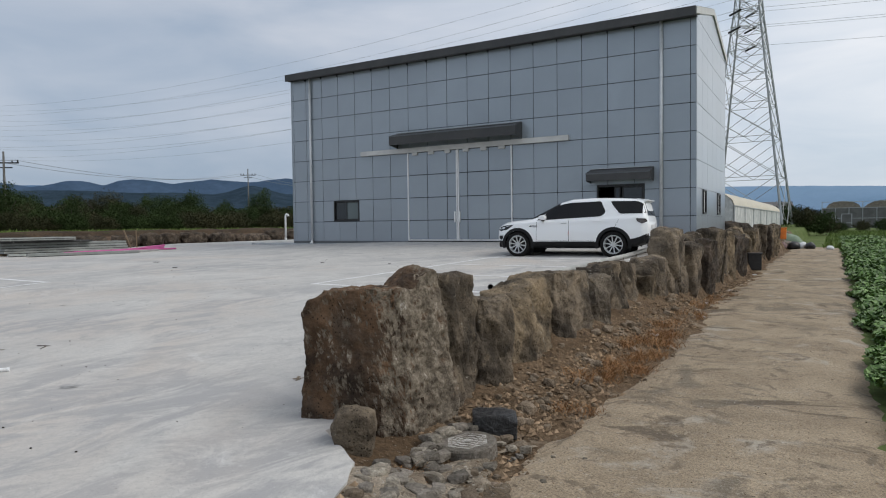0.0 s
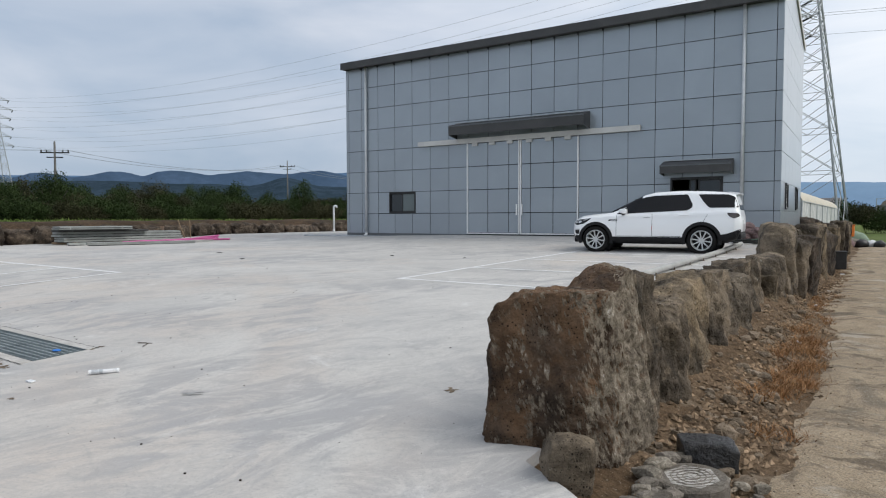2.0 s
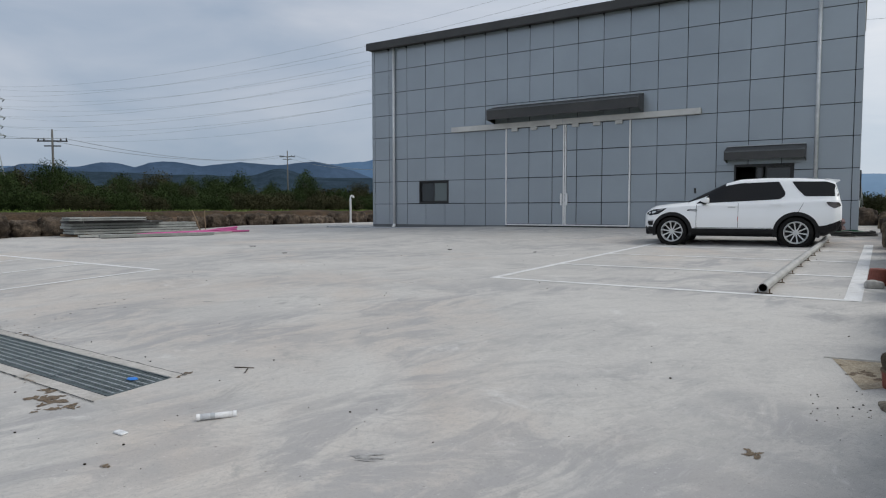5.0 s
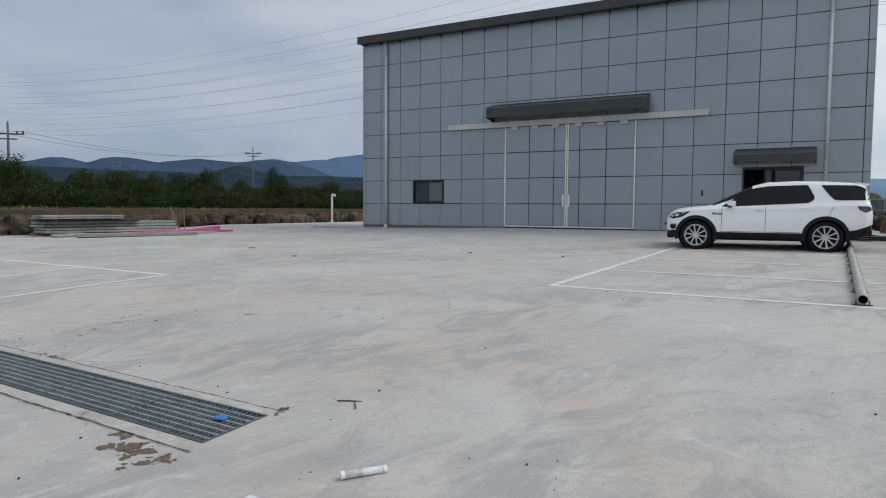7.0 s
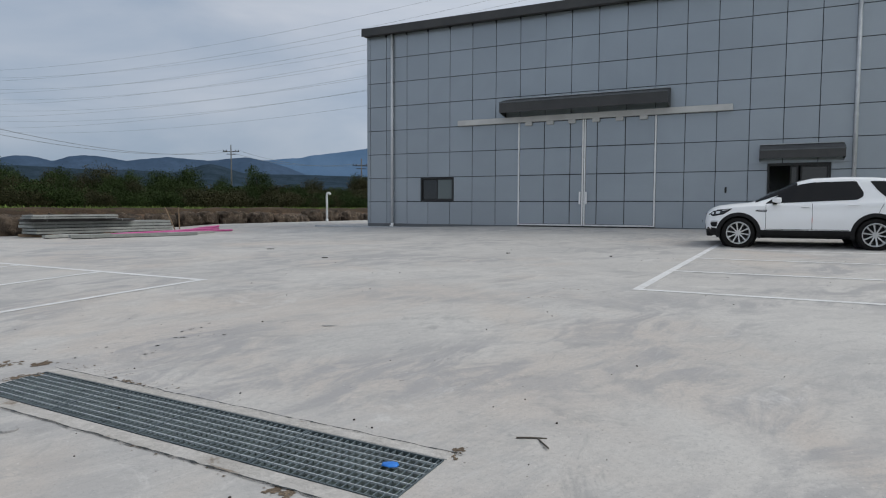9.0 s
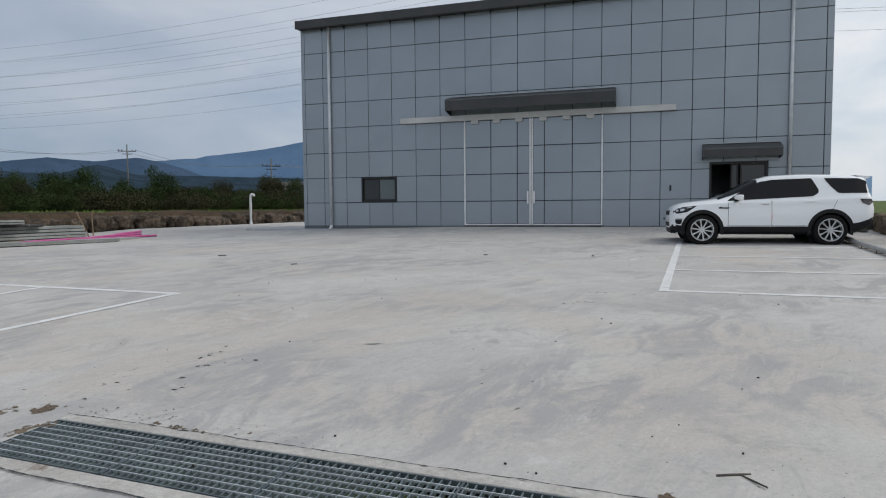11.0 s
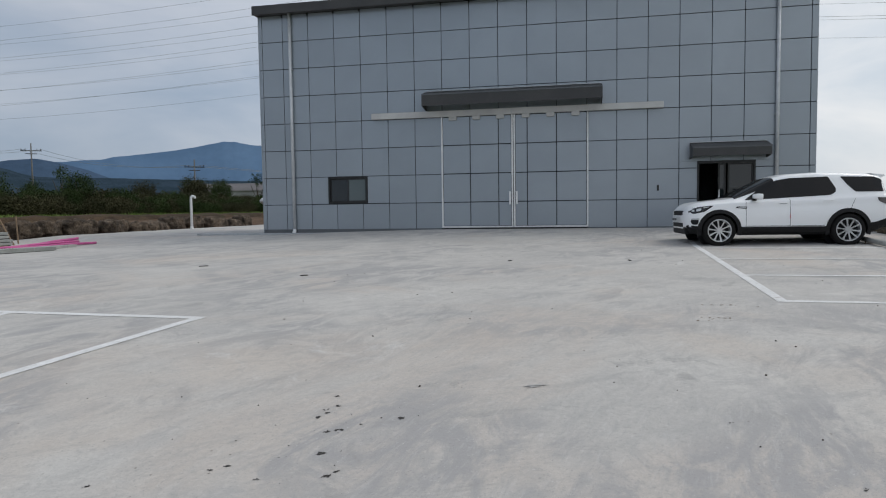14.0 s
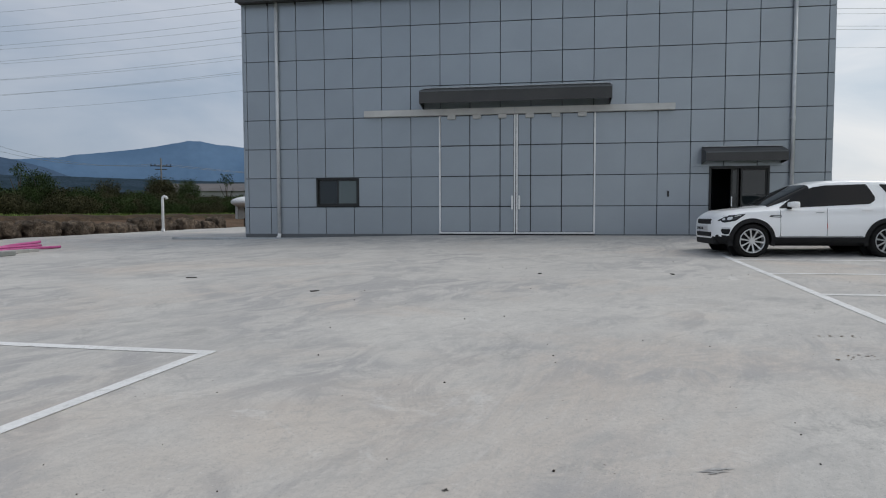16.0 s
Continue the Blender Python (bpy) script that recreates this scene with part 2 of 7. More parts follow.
M_lane = earthy(surf("worn_concrete", (.37, .295, .207), (.285, .224, .155), 0.92, 1.3, 70, 0.7, grain=0.5, c3=(.20, .165, .122), scale3=0.9, cover=0.53, sheen=0.2, bump_scale=18), [
    ((.42, .375, .31), 1.1, 9, .55, .10, .75, 3), ((.115, .090, .066), .85, 10, .57, .07, .8, 17), ((.155, .122, .09), 3.2, 10, .56, .08, .75, 41),
    ((.45, .41, .35), 26, 6, .60, .06, .6, 7), ((.10, .08, .06), 38, 5, .60, .05, .75, 23)])
M_soil = surf("brown_soil", (.105, .070, .042), (.165, .114, .072), 0.95, 1.3, 22, 0.9, grain=0.4, c3=(.24, .19, .14), scale3=0.7, cover=0.58, sheen=0.1)
earthy(M_soil, [((.29, .235, .175), 1.4, 10, .55, .10, .7, 9), ((.045, .032, .022), 7, 8, .56, .08, .7, 31), ((.34, .29, .23), 30, 5, .62, .05, .7, 5)])
M_dust = earthy(surf("pale_rubble_dust", (.38, .32, .25), (.24, .195, .145), .95, 2.2, 40, .8, grain=.4, c3=(.15, .115, .08), scale3=1.6, cover=.55, sheen=.1), [
    ((.10, .08, .06), 16, 8, .57, .07, .7, 13), ((.52, .48, .42), 28, 6, .59, .06, .7, 3)])
M_field = surf("field_earth", (.085, .12, .035), (.115, .145, .05), 0.95, 0.3, 6, 0.6, grain=0.35, c3=(.12, .085, .05), scale3=0.05, cover=0.62, sheen=0.1)
M_ploughed = surf("ploughed_earth", (.085, .055, .035), (.13, .085, .055), 0.95, 0.5, 9, 0.9, grain=0.35, sheen=0.1)
M_line = surf("white_line_paint", (.73, .73, .725), (.64, .64, .63), 0.75, 3, 40, 0.05, grain=0.12, c3=(.52, .51, .49), scale3=6, cover=0.56)
M_panel = surf("grey_metal_panel", (.321, .361, .404), (.298, .336, .377), 0.30, 0.35, 60, 0.0, metal=0.35, grain=0.03, vary=0.035)
_p = M_panel.node_tree.nodes["Principled BSDF"]
_p.inputs["Coat Weight"].default_value, _p.inputs["Coat Roughness"].default_value = .45, .18
M_joint = surf("dark_joint", (.032, .035, .040), (.045, .048, .053), 0.8, 5, 40, 0.0)
M_fascia = surf("dark_brown_grey_metal", (.050, .050, .052), (.065, .064, .064), 0.5, 1, 30, 0.03, metal=0.2)
M_white = surf("white_coated_metal", (.82, .825, .83), (.75, .755, .76), 0.45, 2, 40, 0.03, grain=0.05)
M_cream = surf("beige_coated_metal", (.57, .565, .55), (.50, .495, .485), 0.5, 2, 40, 0.03, grain=0.05)
M_gutter = surf("galvanised_metal", (.50, .52, .54), (.40, .42, .44), 0.4, 4, 40, 0.03, metal=0.5)
M_downpipe = surf("pale_coated_pipe", (.62, .64, .66), (.54, .56, .58), 0.4, 4, 40, 0.03, metal=0.2)
M_black = surf("black_plastic", (.012, .012, .013), (.02, .02, .021), 0.5, 6, 60, 0.05)
M_frame = surf("black_window_frame", (.012, .013, .014), (.018, .019, .02), 0.4, 6, 60, 0.0)
M_pane = glass_dark("dark_pane", (.012, .017, .019))
# Paler glass colour stands in for the reflection on the right-hand sash
M_pane_grey = glass_dark("grey_green_pane", (.105, .13, .132))
# Floor colour kept near-black, with the interior's shade put into it
M_inside = surf("dim_interior", (.03, .03, .03), (.02, .02, .02), 0.9, 1, 20, 0.0)


def basalt(name, c1, c2, c3, lichen, spots=.61):
    """Pitted volcanic stone: two browns in hard-edged patches, vesicles with their shade painted dark, pale lichen
    specks and a coarse relief.
    """
    m = surf(name, c1, c2, .92, 2.6, 90, 0, grain=.22, vary=.18, c3=c3, scale3=3.4, cover=.56, sheen=.2)
    n, l = m.node_tree.nodes, m.node_tree.links
    b = n["Principled BSDF"]
    col = b.inputs["Base Color"].links[0].from_socket
    pos = n.new("ShaderNodeNewGeometry").outputs["Position"]

    def cloud(s, detail, rough):
        t = n.new("ShaderNodeTexNoise")
        for k, v in zip(("Scale", "Detail", "Roughness"), (s, detail, rough)):
            t.inputs[k].default_value = v
        l.new(pos, t.inputs["Vector"])
        return t.outputs["Fac"]

    def step(v, lo, hi, to0=0.0, to1=1.0):
        r = n.new("ShaderNodeMapRange")
        r.interpolation_type = 'SMOOTHSTEP'
        for k, x in zip(("From Min", "From Max", "To Min", "To Max"), (lo, hi, to0, to1)):
            r.inputs[k].default_value = x
        l.new(v, r.inputs["Value"])
        return r.outputs["Result"]

    def op(kind, a, c):
        x = n.new("ShaderNodeMath")
        x.operation = kind
        l.new(a, x.inputs[0])
        if isinstance(c, (int, float)):
            x.inputs[1].default_value = c
        else:
            l.new(c, x.inputs[1])
        return x.outputs[0]

    def holes(s, size):
        v = n.new("ShaderNodeTexVoronoi")
        v.inputs["Scale"].default_value = s
        l.new(pos, v.inputs["Vector"])
        return step(v.outputs["Distance"], size * .6, size, 0.0, 1.0)

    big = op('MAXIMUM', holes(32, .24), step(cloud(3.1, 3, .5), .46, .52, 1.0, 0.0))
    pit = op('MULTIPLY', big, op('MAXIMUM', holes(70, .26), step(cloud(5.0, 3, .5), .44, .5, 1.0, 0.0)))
    # The pit mask paints shade into the hollows' colour; the cloud varies tone
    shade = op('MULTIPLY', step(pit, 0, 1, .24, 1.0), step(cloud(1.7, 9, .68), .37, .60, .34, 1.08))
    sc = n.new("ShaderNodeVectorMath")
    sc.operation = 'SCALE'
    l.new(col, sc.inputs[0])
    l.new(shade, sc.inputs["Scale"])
    x = n.new("ShaderNodeMix")
    x.data_type = 'RGBA'
    x.inputs["B"].default_value = (*lichen, 1)
    l.new(step(cloud(6.5, 10, .78), spots, spots + .03, 0, .85), x.inputs["Factor"])
    l.new(sc.outputs["Vector"], x.inputs["A"])
    l.new(x.outputs["Result"], b.inputs["Base Color"])
    h = op('ADD', op('MULTIPLY', pit, .10), cloud(5.5, 9, .60))
    bp = n.new("ShaderNodeBump")
    bp.inputs["Strength"].default_value, bp.inputs["Distance"].default_value = 1.0, .13
    l.new(h, bp.inputs["Height"])
    l.new(bp.outputs["Normal"], b.inputs["Normal"])
    return m


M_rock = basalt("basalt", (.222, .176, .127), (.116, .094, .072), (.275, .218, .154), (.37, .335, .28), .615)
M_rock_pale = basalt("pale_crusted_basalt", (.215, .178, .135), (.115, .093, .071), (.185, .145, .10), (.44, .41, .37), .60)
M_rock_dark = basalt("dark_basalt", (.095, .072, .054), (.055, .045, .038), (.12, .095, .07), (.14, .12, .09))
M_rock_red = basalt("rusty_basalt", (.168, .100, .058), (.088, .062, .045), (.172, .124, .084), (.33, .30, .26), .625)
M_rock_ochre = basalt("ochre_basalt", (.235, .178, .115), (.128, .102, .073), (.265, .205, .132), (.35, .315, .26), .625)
# Rusty basalt: blends to a paler mottled ramp where the normal turns east
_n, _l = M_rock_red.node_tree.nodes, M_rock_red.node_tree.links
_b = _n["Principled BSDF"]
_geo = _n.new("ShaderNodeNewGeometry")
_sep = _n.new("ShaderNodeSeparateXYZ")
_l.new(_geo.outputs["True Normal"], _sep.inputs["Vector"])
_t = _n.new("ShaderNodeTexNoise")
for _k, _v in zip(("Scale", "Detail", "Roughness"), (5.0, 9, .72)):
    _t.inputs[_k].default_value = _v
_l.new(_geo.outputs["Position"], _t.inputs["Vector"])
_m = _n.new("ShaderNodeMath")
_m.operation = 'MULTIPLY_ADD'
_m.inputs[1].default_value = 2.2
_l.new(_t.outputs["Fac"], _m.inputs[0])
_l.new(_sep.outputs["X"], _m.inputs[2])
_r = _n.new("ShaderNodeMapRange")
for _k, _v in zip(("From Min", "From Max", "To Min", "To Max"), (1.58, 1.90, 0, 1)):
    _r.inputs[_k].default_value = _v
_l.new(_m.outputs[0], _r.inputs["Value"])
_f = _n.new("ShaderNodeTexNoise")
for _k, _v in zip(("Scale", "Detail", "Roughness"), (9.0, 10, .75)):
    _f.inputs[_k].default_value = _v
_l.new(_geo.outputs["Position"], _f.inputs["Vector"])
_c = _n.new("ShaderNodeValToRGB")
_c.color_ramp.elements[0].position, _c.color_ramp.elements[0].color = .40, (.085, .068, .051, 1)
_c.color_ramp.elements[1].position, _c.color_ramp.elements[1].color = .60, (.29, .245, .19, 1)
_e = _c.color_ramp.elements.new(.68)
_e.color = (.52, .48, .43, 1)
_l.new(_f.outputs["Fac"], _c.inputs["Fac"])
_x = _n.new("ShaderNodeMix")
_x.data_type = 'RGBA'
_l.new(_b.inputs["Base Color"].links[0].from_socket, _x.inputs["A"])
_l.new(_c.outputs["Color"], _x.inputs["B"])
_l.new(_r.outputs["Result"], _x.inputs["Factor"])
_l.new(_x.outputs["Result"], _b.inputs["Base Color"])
M_rubble = surf("grey_rubble", (.27, .24, .205), (.17, .15, .125), .95, 5, 30, .8, grain=.3, vary=.25, sheen=.15)
M_roof = surf("roof_sheet", (.11, .12, .13), (.13, .14, .15), 0.5, 1, 20, 0.02, metal=0.3)

# ---- ground ----
GR = (-12.70, -8.80, 3.11, 3.65)
SKEW = -.028


def slab_edge(y):
    rag = .06 * noise.fractal(Vector((0.7, y * 3.5, 9)), 1, 2, 4) if y < 3.3 else 0
    return rag + float(np.interp(y, [-9, 0, 2.3, 3.05, 3.4, 40], [-1.9, -1.95, -2.42, -2.72, -3.3, -3.3]))


def terrain(x, y):
    s = min(max((x + 3.25) / (1.1 if y < 12 else max(.45, 1.1 - (y - 12) * .2)), 0), 1)
    low = lane_z(y) - 0.05
    high = yard(max(x, -30), min(max(y, -9), 40)) - 0.09
    z = high + (low - high) * s
    if y < 3.9 and x > -3.2:
        u = min(max((x - slab_edge(y)) / 0.9, 0), 1)
        v = min(max((3.9 - y) / .5, 0), 1)
        z = z * (1 - v) + v * (yard(x, y) - .035 + (low - yard(x, y) + .035) * u)
    w = min(max((-31.5 - x) / 22, 0), 1)
    z += w * (0.42 - z) if x < -31.5 else 0
    far = max(0, math.hypot(x + 10, y - 10) - 110)
    return z + far * 0.006


ticks_x = [-2600, -1400, -700, -350, -200, -140, -110] + list(np.arange(-90, -34, 2.5)) + list(np.arange(-34, -30, 0.5)) + list(np.arange(-30, -5, 2.5)) + list(np.arange(-5, 2, 0.2)) + [2.5, 4, 7, 12, 20, 40, 80, 160, 350, 800, 2000]
ticks_y = [-900, -400, -150, -60, -25] + list(np.arange(-12, 12, 0.4)) + list(np.arange(12, 46, 1.0)) + list(np.arange(48, 130, 6)) + [140, 180, 260, 400, 700, 1300, 2600]
gv, gf = [], []
for y in ticks_y:
    for x in ticks_x:
        rough = 0.035 * noise.fractal(Vector((x * 1.7, y * 1.7, 0)), 1.0, 2.0, 4) if abs(x + 2.8) < 1.3 else 0
        gv.append((x, y, terrain(x, y) + rough))
nx = len(ticks_x)
for j in range(len(ticks_y) - 1):
    for i in range(nx - 1):
        gf.append((j * nx + i, j * nx + i + 1, (j + 1) * nx + i + 1, (j + 1) * nx + i))
ground = from_arrays("ground", gv, gf, M_field, True)
tagged(ground, "dark earth and grass ground reaching to the far hills", "ground", kind="structure")
ground.data.materials.append(M_soil)
ground.data.materials.append(M_ploughed)
for p in ground.data.polygons:
    c = p.center
    if -4.5 < c.x < -1.6 and -12 < c.y < 60:
        p.material_index = 1
    elif -47 < c.x < -30 and -30 < c.y < 100:
        p.material_index = 2


sx = sorted(set([round(v, 3) for v in np.arange(-31.2, -3.5, 0.6)] + [GR[0], GR[1]]))
sy = sorted(set([round(v, 3) for v in np.arange(-9, 40.1, 0.5)] + [GR[2], GR[3], 3.05, 3.4, 3.2, 7.6, 9.4, 17.2] + [round(1.6 + .1 * k, 3) for k in range(15)]))
sv, sf = [], []
for y in sy:
    e = slab_edge(y)
    west = -31.2 + 0.5 * noise.noise(Vector((0.3, y * 0.3, 2)))
    row = [max(x, west) if x > -31.1 else west for x in sx] + [min(-3.5, e), e]
    for x in row:
        yy = y + (SKEW * (min(max(x, GR[0]), GR[1]) - GR[1]) if 3.04 < y < 3.9 else 0)
        sv.append((x, yy, yard(x, yy)))
nx = len(sx) + 2
for j in range(len(sy) - 1):
    for i in range(nx - 1):
        cx = (sv[j * nx + i][0] + sv[(j + 1) * nx + i + 1][0]) / 2
        cy = (sy[j] + sy[j + 1]) / 2
        if GR[0] < cx < GR[1] and GR[2] < cy < GR[3]:
            continue
        sf.append((j * nx + i, j * nx + i + 1, (j + 1) * nx + i + 1, (j + 1) * nx + i))
slab_bm = bmesh.new()
vs = [slab_bm.verts.new(v) for v in sv]
for f in sf:
    slab_bm.faces.new([vs[k] for k in f])
rim = [e for e in slab_bm.edges if e.is_boundary]
ext = bmesh.ops.extrude_edge_only(slab_bm, edges=rim)["geom"]
for v in ext:
    if isinstance(v, bmesh.types.BMVert):
        v.co.z -= 0.16
bmesh.ops.recalc_face_normals(slab_bm, faces=slab_bm.faces)
slab = obj("pavement_yard", slab_bm, M_slab)
tagged(slab, "pale grey concrete yard with trowel swirls and stains", "pavement", kind="structure")


def strip(pts, width, name, lift=0.004, height=yard):
    """A painted line along points on the slab."""
    bm = bmesh.new()
    fine_pts = []
    for (x0, y0), (x1, y1) in zip(pts, pts[1:]):
        k = max(2, int(math.hypot(x1 - x0, y1 - y0) / 0.3))
        fine_pts += [(x0 + (x1 - x0) * i / k, y0 + (y1 - y0) * i / k) for i in range(k)]
    fine_pts.append(pts[-1])
    rows = []
    for i, (x, y) in enumerate(fine_pts):
        a, b = fine_pts[max(i - 1, 0)], fine_pts[min(i + 1, len(fine_pts) - 1)]
        d = Vector((b[0] - a[0], b[1] - a[1])).normalized()
        n2 = Vector((-d.y, d.x)) * width / 2
        rows.append([bm.verts.new((x + s * n2.x, y + s * n2.y, height(x + s * n2.x, y + s * n2.y) + lift)) for s in (-1, 1)])
    for a, b in zip(rows, rows[1:]):
        bm.faces.new((a[0], b[0], b[1], a[1]))
    bmesh.ops.recalc_face_normals(bm, faces=bm.faces)
    if bm.faces[:] and sum(f.normal.z for f in bm.faces) < 0:
        bmesh.ops.reverse_faces(bm, faces=bm.faces)
    ob = obj(name, bm, M_line)
    tagged(ob, "white painted parking bay line on concrete", "road marking", "parking bay lines", "structure")
    return ob


strip([(-8.85, 9.38), (-4.06, 9.32)], 0.12, "road_marking")
strip([(-8.85, 9.33), (-8.58, 17.2), (-8.5, 18.5)], 0.12, "road_marking")
for yy in (11.75, 14.15, 16.55):
    strip([(-8.72 + (yy - 11.7) * .03, yy), (-4.1, yy + .05)], 0.13, "road_marking", 0.005)
strip([(-4.06, 9.27), (-3.92, 18.4)], 0.18, "road_marking", 0.005)
strip([(-15.13, 7.70), (-30.0, 8.05)], 0.12, "road_marking")
for k in range(6):
    xx = -15.18 - 2.52 * k
    strip([(xx, 7.74 + .06 * k), (xx - .62, 4.9), (xx - 1.05, 2.9)], 0.12, "road_marking", 0.005)

# lane
lv, lf = [], []
lys = list(np.arange(-11, 0, 0.4)) + list(np.arange(0, 22, 0.09)) + list(np.arange(22, 50, 0.35))
lxs = np.linspace(-2.15, 0.22, 12)
for y in lys:
    for i, x in enumerate(lxs):
        j = 0.10 * noise.noise(Vector((x, y * 0.9, 4))) + .09 * noise.fractal(Vector((x, y * 3.1, 8)), .8, 2, 4) if i in (0, 11) else 0
        lv.append((x + j + (-0.45 if (i == 0 and y > 12) else 0), y, lane_z(y) - (.055 if i in (0, 11) else 0) + 0.012 * noise.noise(Vector((x, y, 1)))))
for j in range(len(lys) - 1):
    for i in range(11):
        lf.append((j * 12 + i, j * 12 + i + 1, (j + 1) * 12 + i + 1, (j + 1) * 12 + i))
lane = from_arrays("road_lane", lv, lf, M_lane, True)
tagged(lane, "worn brown concrete farm lane with cracks and grit", "road", kind="structure")

# dusty rubble apron between the slab's broken end and the lane
dv, df = [], []
dys, dxs = list(np.arange(-4, 4.6, .07)), np.linspace(0, 1, 16)
for y in dys:
    w0 = slab_edge(min(y, 3.0)) - .03 + max(0, y - 3.0) * .38
    w1 = -1.62 - max(0, y - 2.6) * .42 + .22 * noise.fractal(Vector((2, y * 1.6, 5)), .8, 2, 5)
    for u in dxs:
        x = w0 + (max(w1, w0 + .03) - w0) * u
        edge = min(u * 6, (1 - u) * 4, (4.6 - y) * 3, 1)
        dv.append((x, y, max(terrain(x, y) + .02, lane_z(y) - .03 if x < -2.0 else lane_z(y) + .004) + .018 * edge + .03 * edge * noise.fractal(Vector((x * 5, y * 5, 2)), .8, 2, 5)))
for j in range(len(dys) - 1):
    for i in range(15):
        df.append((j * 16 + i, j * 16 + i + 1, (j + 1) * 16 + i + 1, (j + 1) * 16 + i))
apron = from_arrays("ground_apron", dv, df, M_dust, True)
tagged(apron, "pale dusty rubble apron beside the slab's broken edge", "ground", kind="structure")

# ---- building ----
BX0, BX1, BY0, BY1 = -22.42, -4.20, 23.02, 30.6
EAVE, RIDGE, MID = 7.55, 8.75, 26.8
PW, PH, PZ, X0 = 0.9525, 0.957, -0.077, -20.56
hall = base("hall")
tagged(hall, "grey metal-panelled warehouse hall with dark roof edge and sliding doors", "building")
T = 0.18
DX0, DX1, DZ1 = -15.83, -10.97, 3.74
EX0, EX1, EZ1 = -7.63, -5.92, 2.05
WX0, WX1, WZ0, WZ1 = -19.93, -18.48, 0.90, 1.83


def wall_grid(name, holes, x0, x1, z0, z1, y0, y1):
    """A wall along x with thickness and openings."""
    bm = bmesh.new()
    cx = sorted({x0, x1, *[v for h in holes for v in h[:2]]})
    cz = sorted({z0, z1, *[v for h in holes for v in h[2:]]})
    for a, b in zip(cx, cx[1:]):
        for c, d in zip(cz, cz[1:]):
            if any(h[0] <= (a + b) / 2 <= h[1] and h[2] <= (c + d) / 2 <= h[3] for h in holes):
                continue
            add_box(bm, a, b, y0, y1, c, d)
    return part(name, bm, M_joint, hall)


wall_s = wall_grid("wall_south", [(EX0, EX1, -0.4, EZ1), (WX0, WX1, WZ0, WZ1)], BX0 + .02, BX1 - .02, -0.4, EAVE, BY0 + 0.03, BY0 + T)
tagged(wall_s, "grey metal panel wall with dark joints", kind="structure")
part("wall_north", box(BX0 + .02, BX1 - .02, BY1 - T, BY1, -0.4, EAVE), M_panel, hall)


def gable(x0, x1, name, mat=None):
    bm = bmesh.new()
    prof = [(BY0 + T, -0.4), (BY1 - T, -0.4), (BY1 - T, EAVE), (MID, RIDGE - .12), (BY0 + T, EAVE)]
    a = [bm.verts.new((x0, y, z)) for y, z in prof]
    b = [bm.verts.new((x1, y, z)) for y, z in prof]
    bm.faces.new(a)
    bm.faces.new(b[::-1])
    for i in range(5):
        bm.faces.new((a[i], b[i], b[(i + 1) % 5], a[(i + 1) % 5]))
    bmesh.ops.recalc_face_normals(bm, faces=bm.faces)
    return part(name, bm, mat or M_joint, hall)


wall_e = gable(BX1 - T, BX1 - 0.03, "wall_east")
gable(BX0 + 0.03, BX0 + T, "wall_west")

# roof: two slopes with a dark edge
roof_bm = bmesh.new()
for (ya, za), (yb, zb) in (((BY0 - .30, EAVE + .18), (MID, RIDGE)), ((MID, RIDGE), (BY1 + .25, EAVE + .18))):
    q = [roof_bm.verts.new((x, y, z)) for z_off in (0, .09) for x, y, z in ((BX0 - .05, ya, za + z_off), (BX1 + .04, ya, za + z_off), (BX1 + .04, yb, zb + z_off), (BX0 - .05, yb, zb + z_off))]
    for f in ((3, 2, 1, 0), (4, 5, 6, 7), (0, 1, 5, 4), (1, 2, 6, 5), (2, 3, 7, 6), (3, 0, 4, 7)):
        roof_bm.faces.new([q[k] for k in f])
bmesh.ops.recalc_face_normals(roof_bm, faces=roof_bm.faces)
roof = part("roof", roof_bm, M_roof, hall, "dark metal sheet roof")
part("fascia", box(BX0 - .07, BX1 + .02, BY0 - .34, BY0 - .30, EAVE - .03, EAVE + .28, 0.006), M_fascia, roof, "dark metal eaves fascia")
part("soffit", box(BX0 - .06, BX1 + .02, BY0 - .298, BY0 + .03, EAVE, EAVE + .03), M_fascia, roof, "dark soffit")
verge = bmesh.new()
for (ya, za), (yb, zb) in (((BY0 - .3, EAVE + .02), (MID, RIDGE - .16)), ((MID, RIDGE - .16), (BY1 + .25, EAVE + .02))):
    d = Vector((0, yb - ya, zb - za))
    q = [verge.verts.new((x, y, z)) for x in (BX1 + .004, BX1 + .05) for y, z in ((ya, za), (yb, zb), (yb, zb + .24), (ya, za + .24))]
    for f in ((0, 1, 2, 3), (7, 6, 5, 4), (0, 4, 5, 1), (1, 5, 6, 2), (2, 6, 7, 3), (3, 7, 4, 0)):
        verge.faces.new([q[k] for k in f])
bmesh.ops.recalc_face_normals(verge, faces=verge.faces)
part("verge", verge, M_cream, roof, "pale metal verge trim")

# wall panels
def panel_mesh(w, h):
    bm = box(-w / 2, w / 2, 0, 0.03, -h / 2, h / 2, 0.006)
    me = bpy.data.meshes.new("panel")
    bm.to_mesh(me)
    bm.free()
    me.materials.append(M_panel)
    return me


meshes = {}


def panel(x0, x1, z0, z1, parent, y=BY0, turn=0, at=None, name="panel"):
    key = (round(x1 - x0, 3), round(z1 - z0, 3))
    if key not in meshes:
        meshes[key] = panel_mesh(*key)
    m = Matrix.Translation(at or ((x0 + x1) / 2, y, (z0 + z1) / 2)) @ pose(0, 0, 0, 0, 0, turn)
    return shared(name, meshes[key], parent, m)


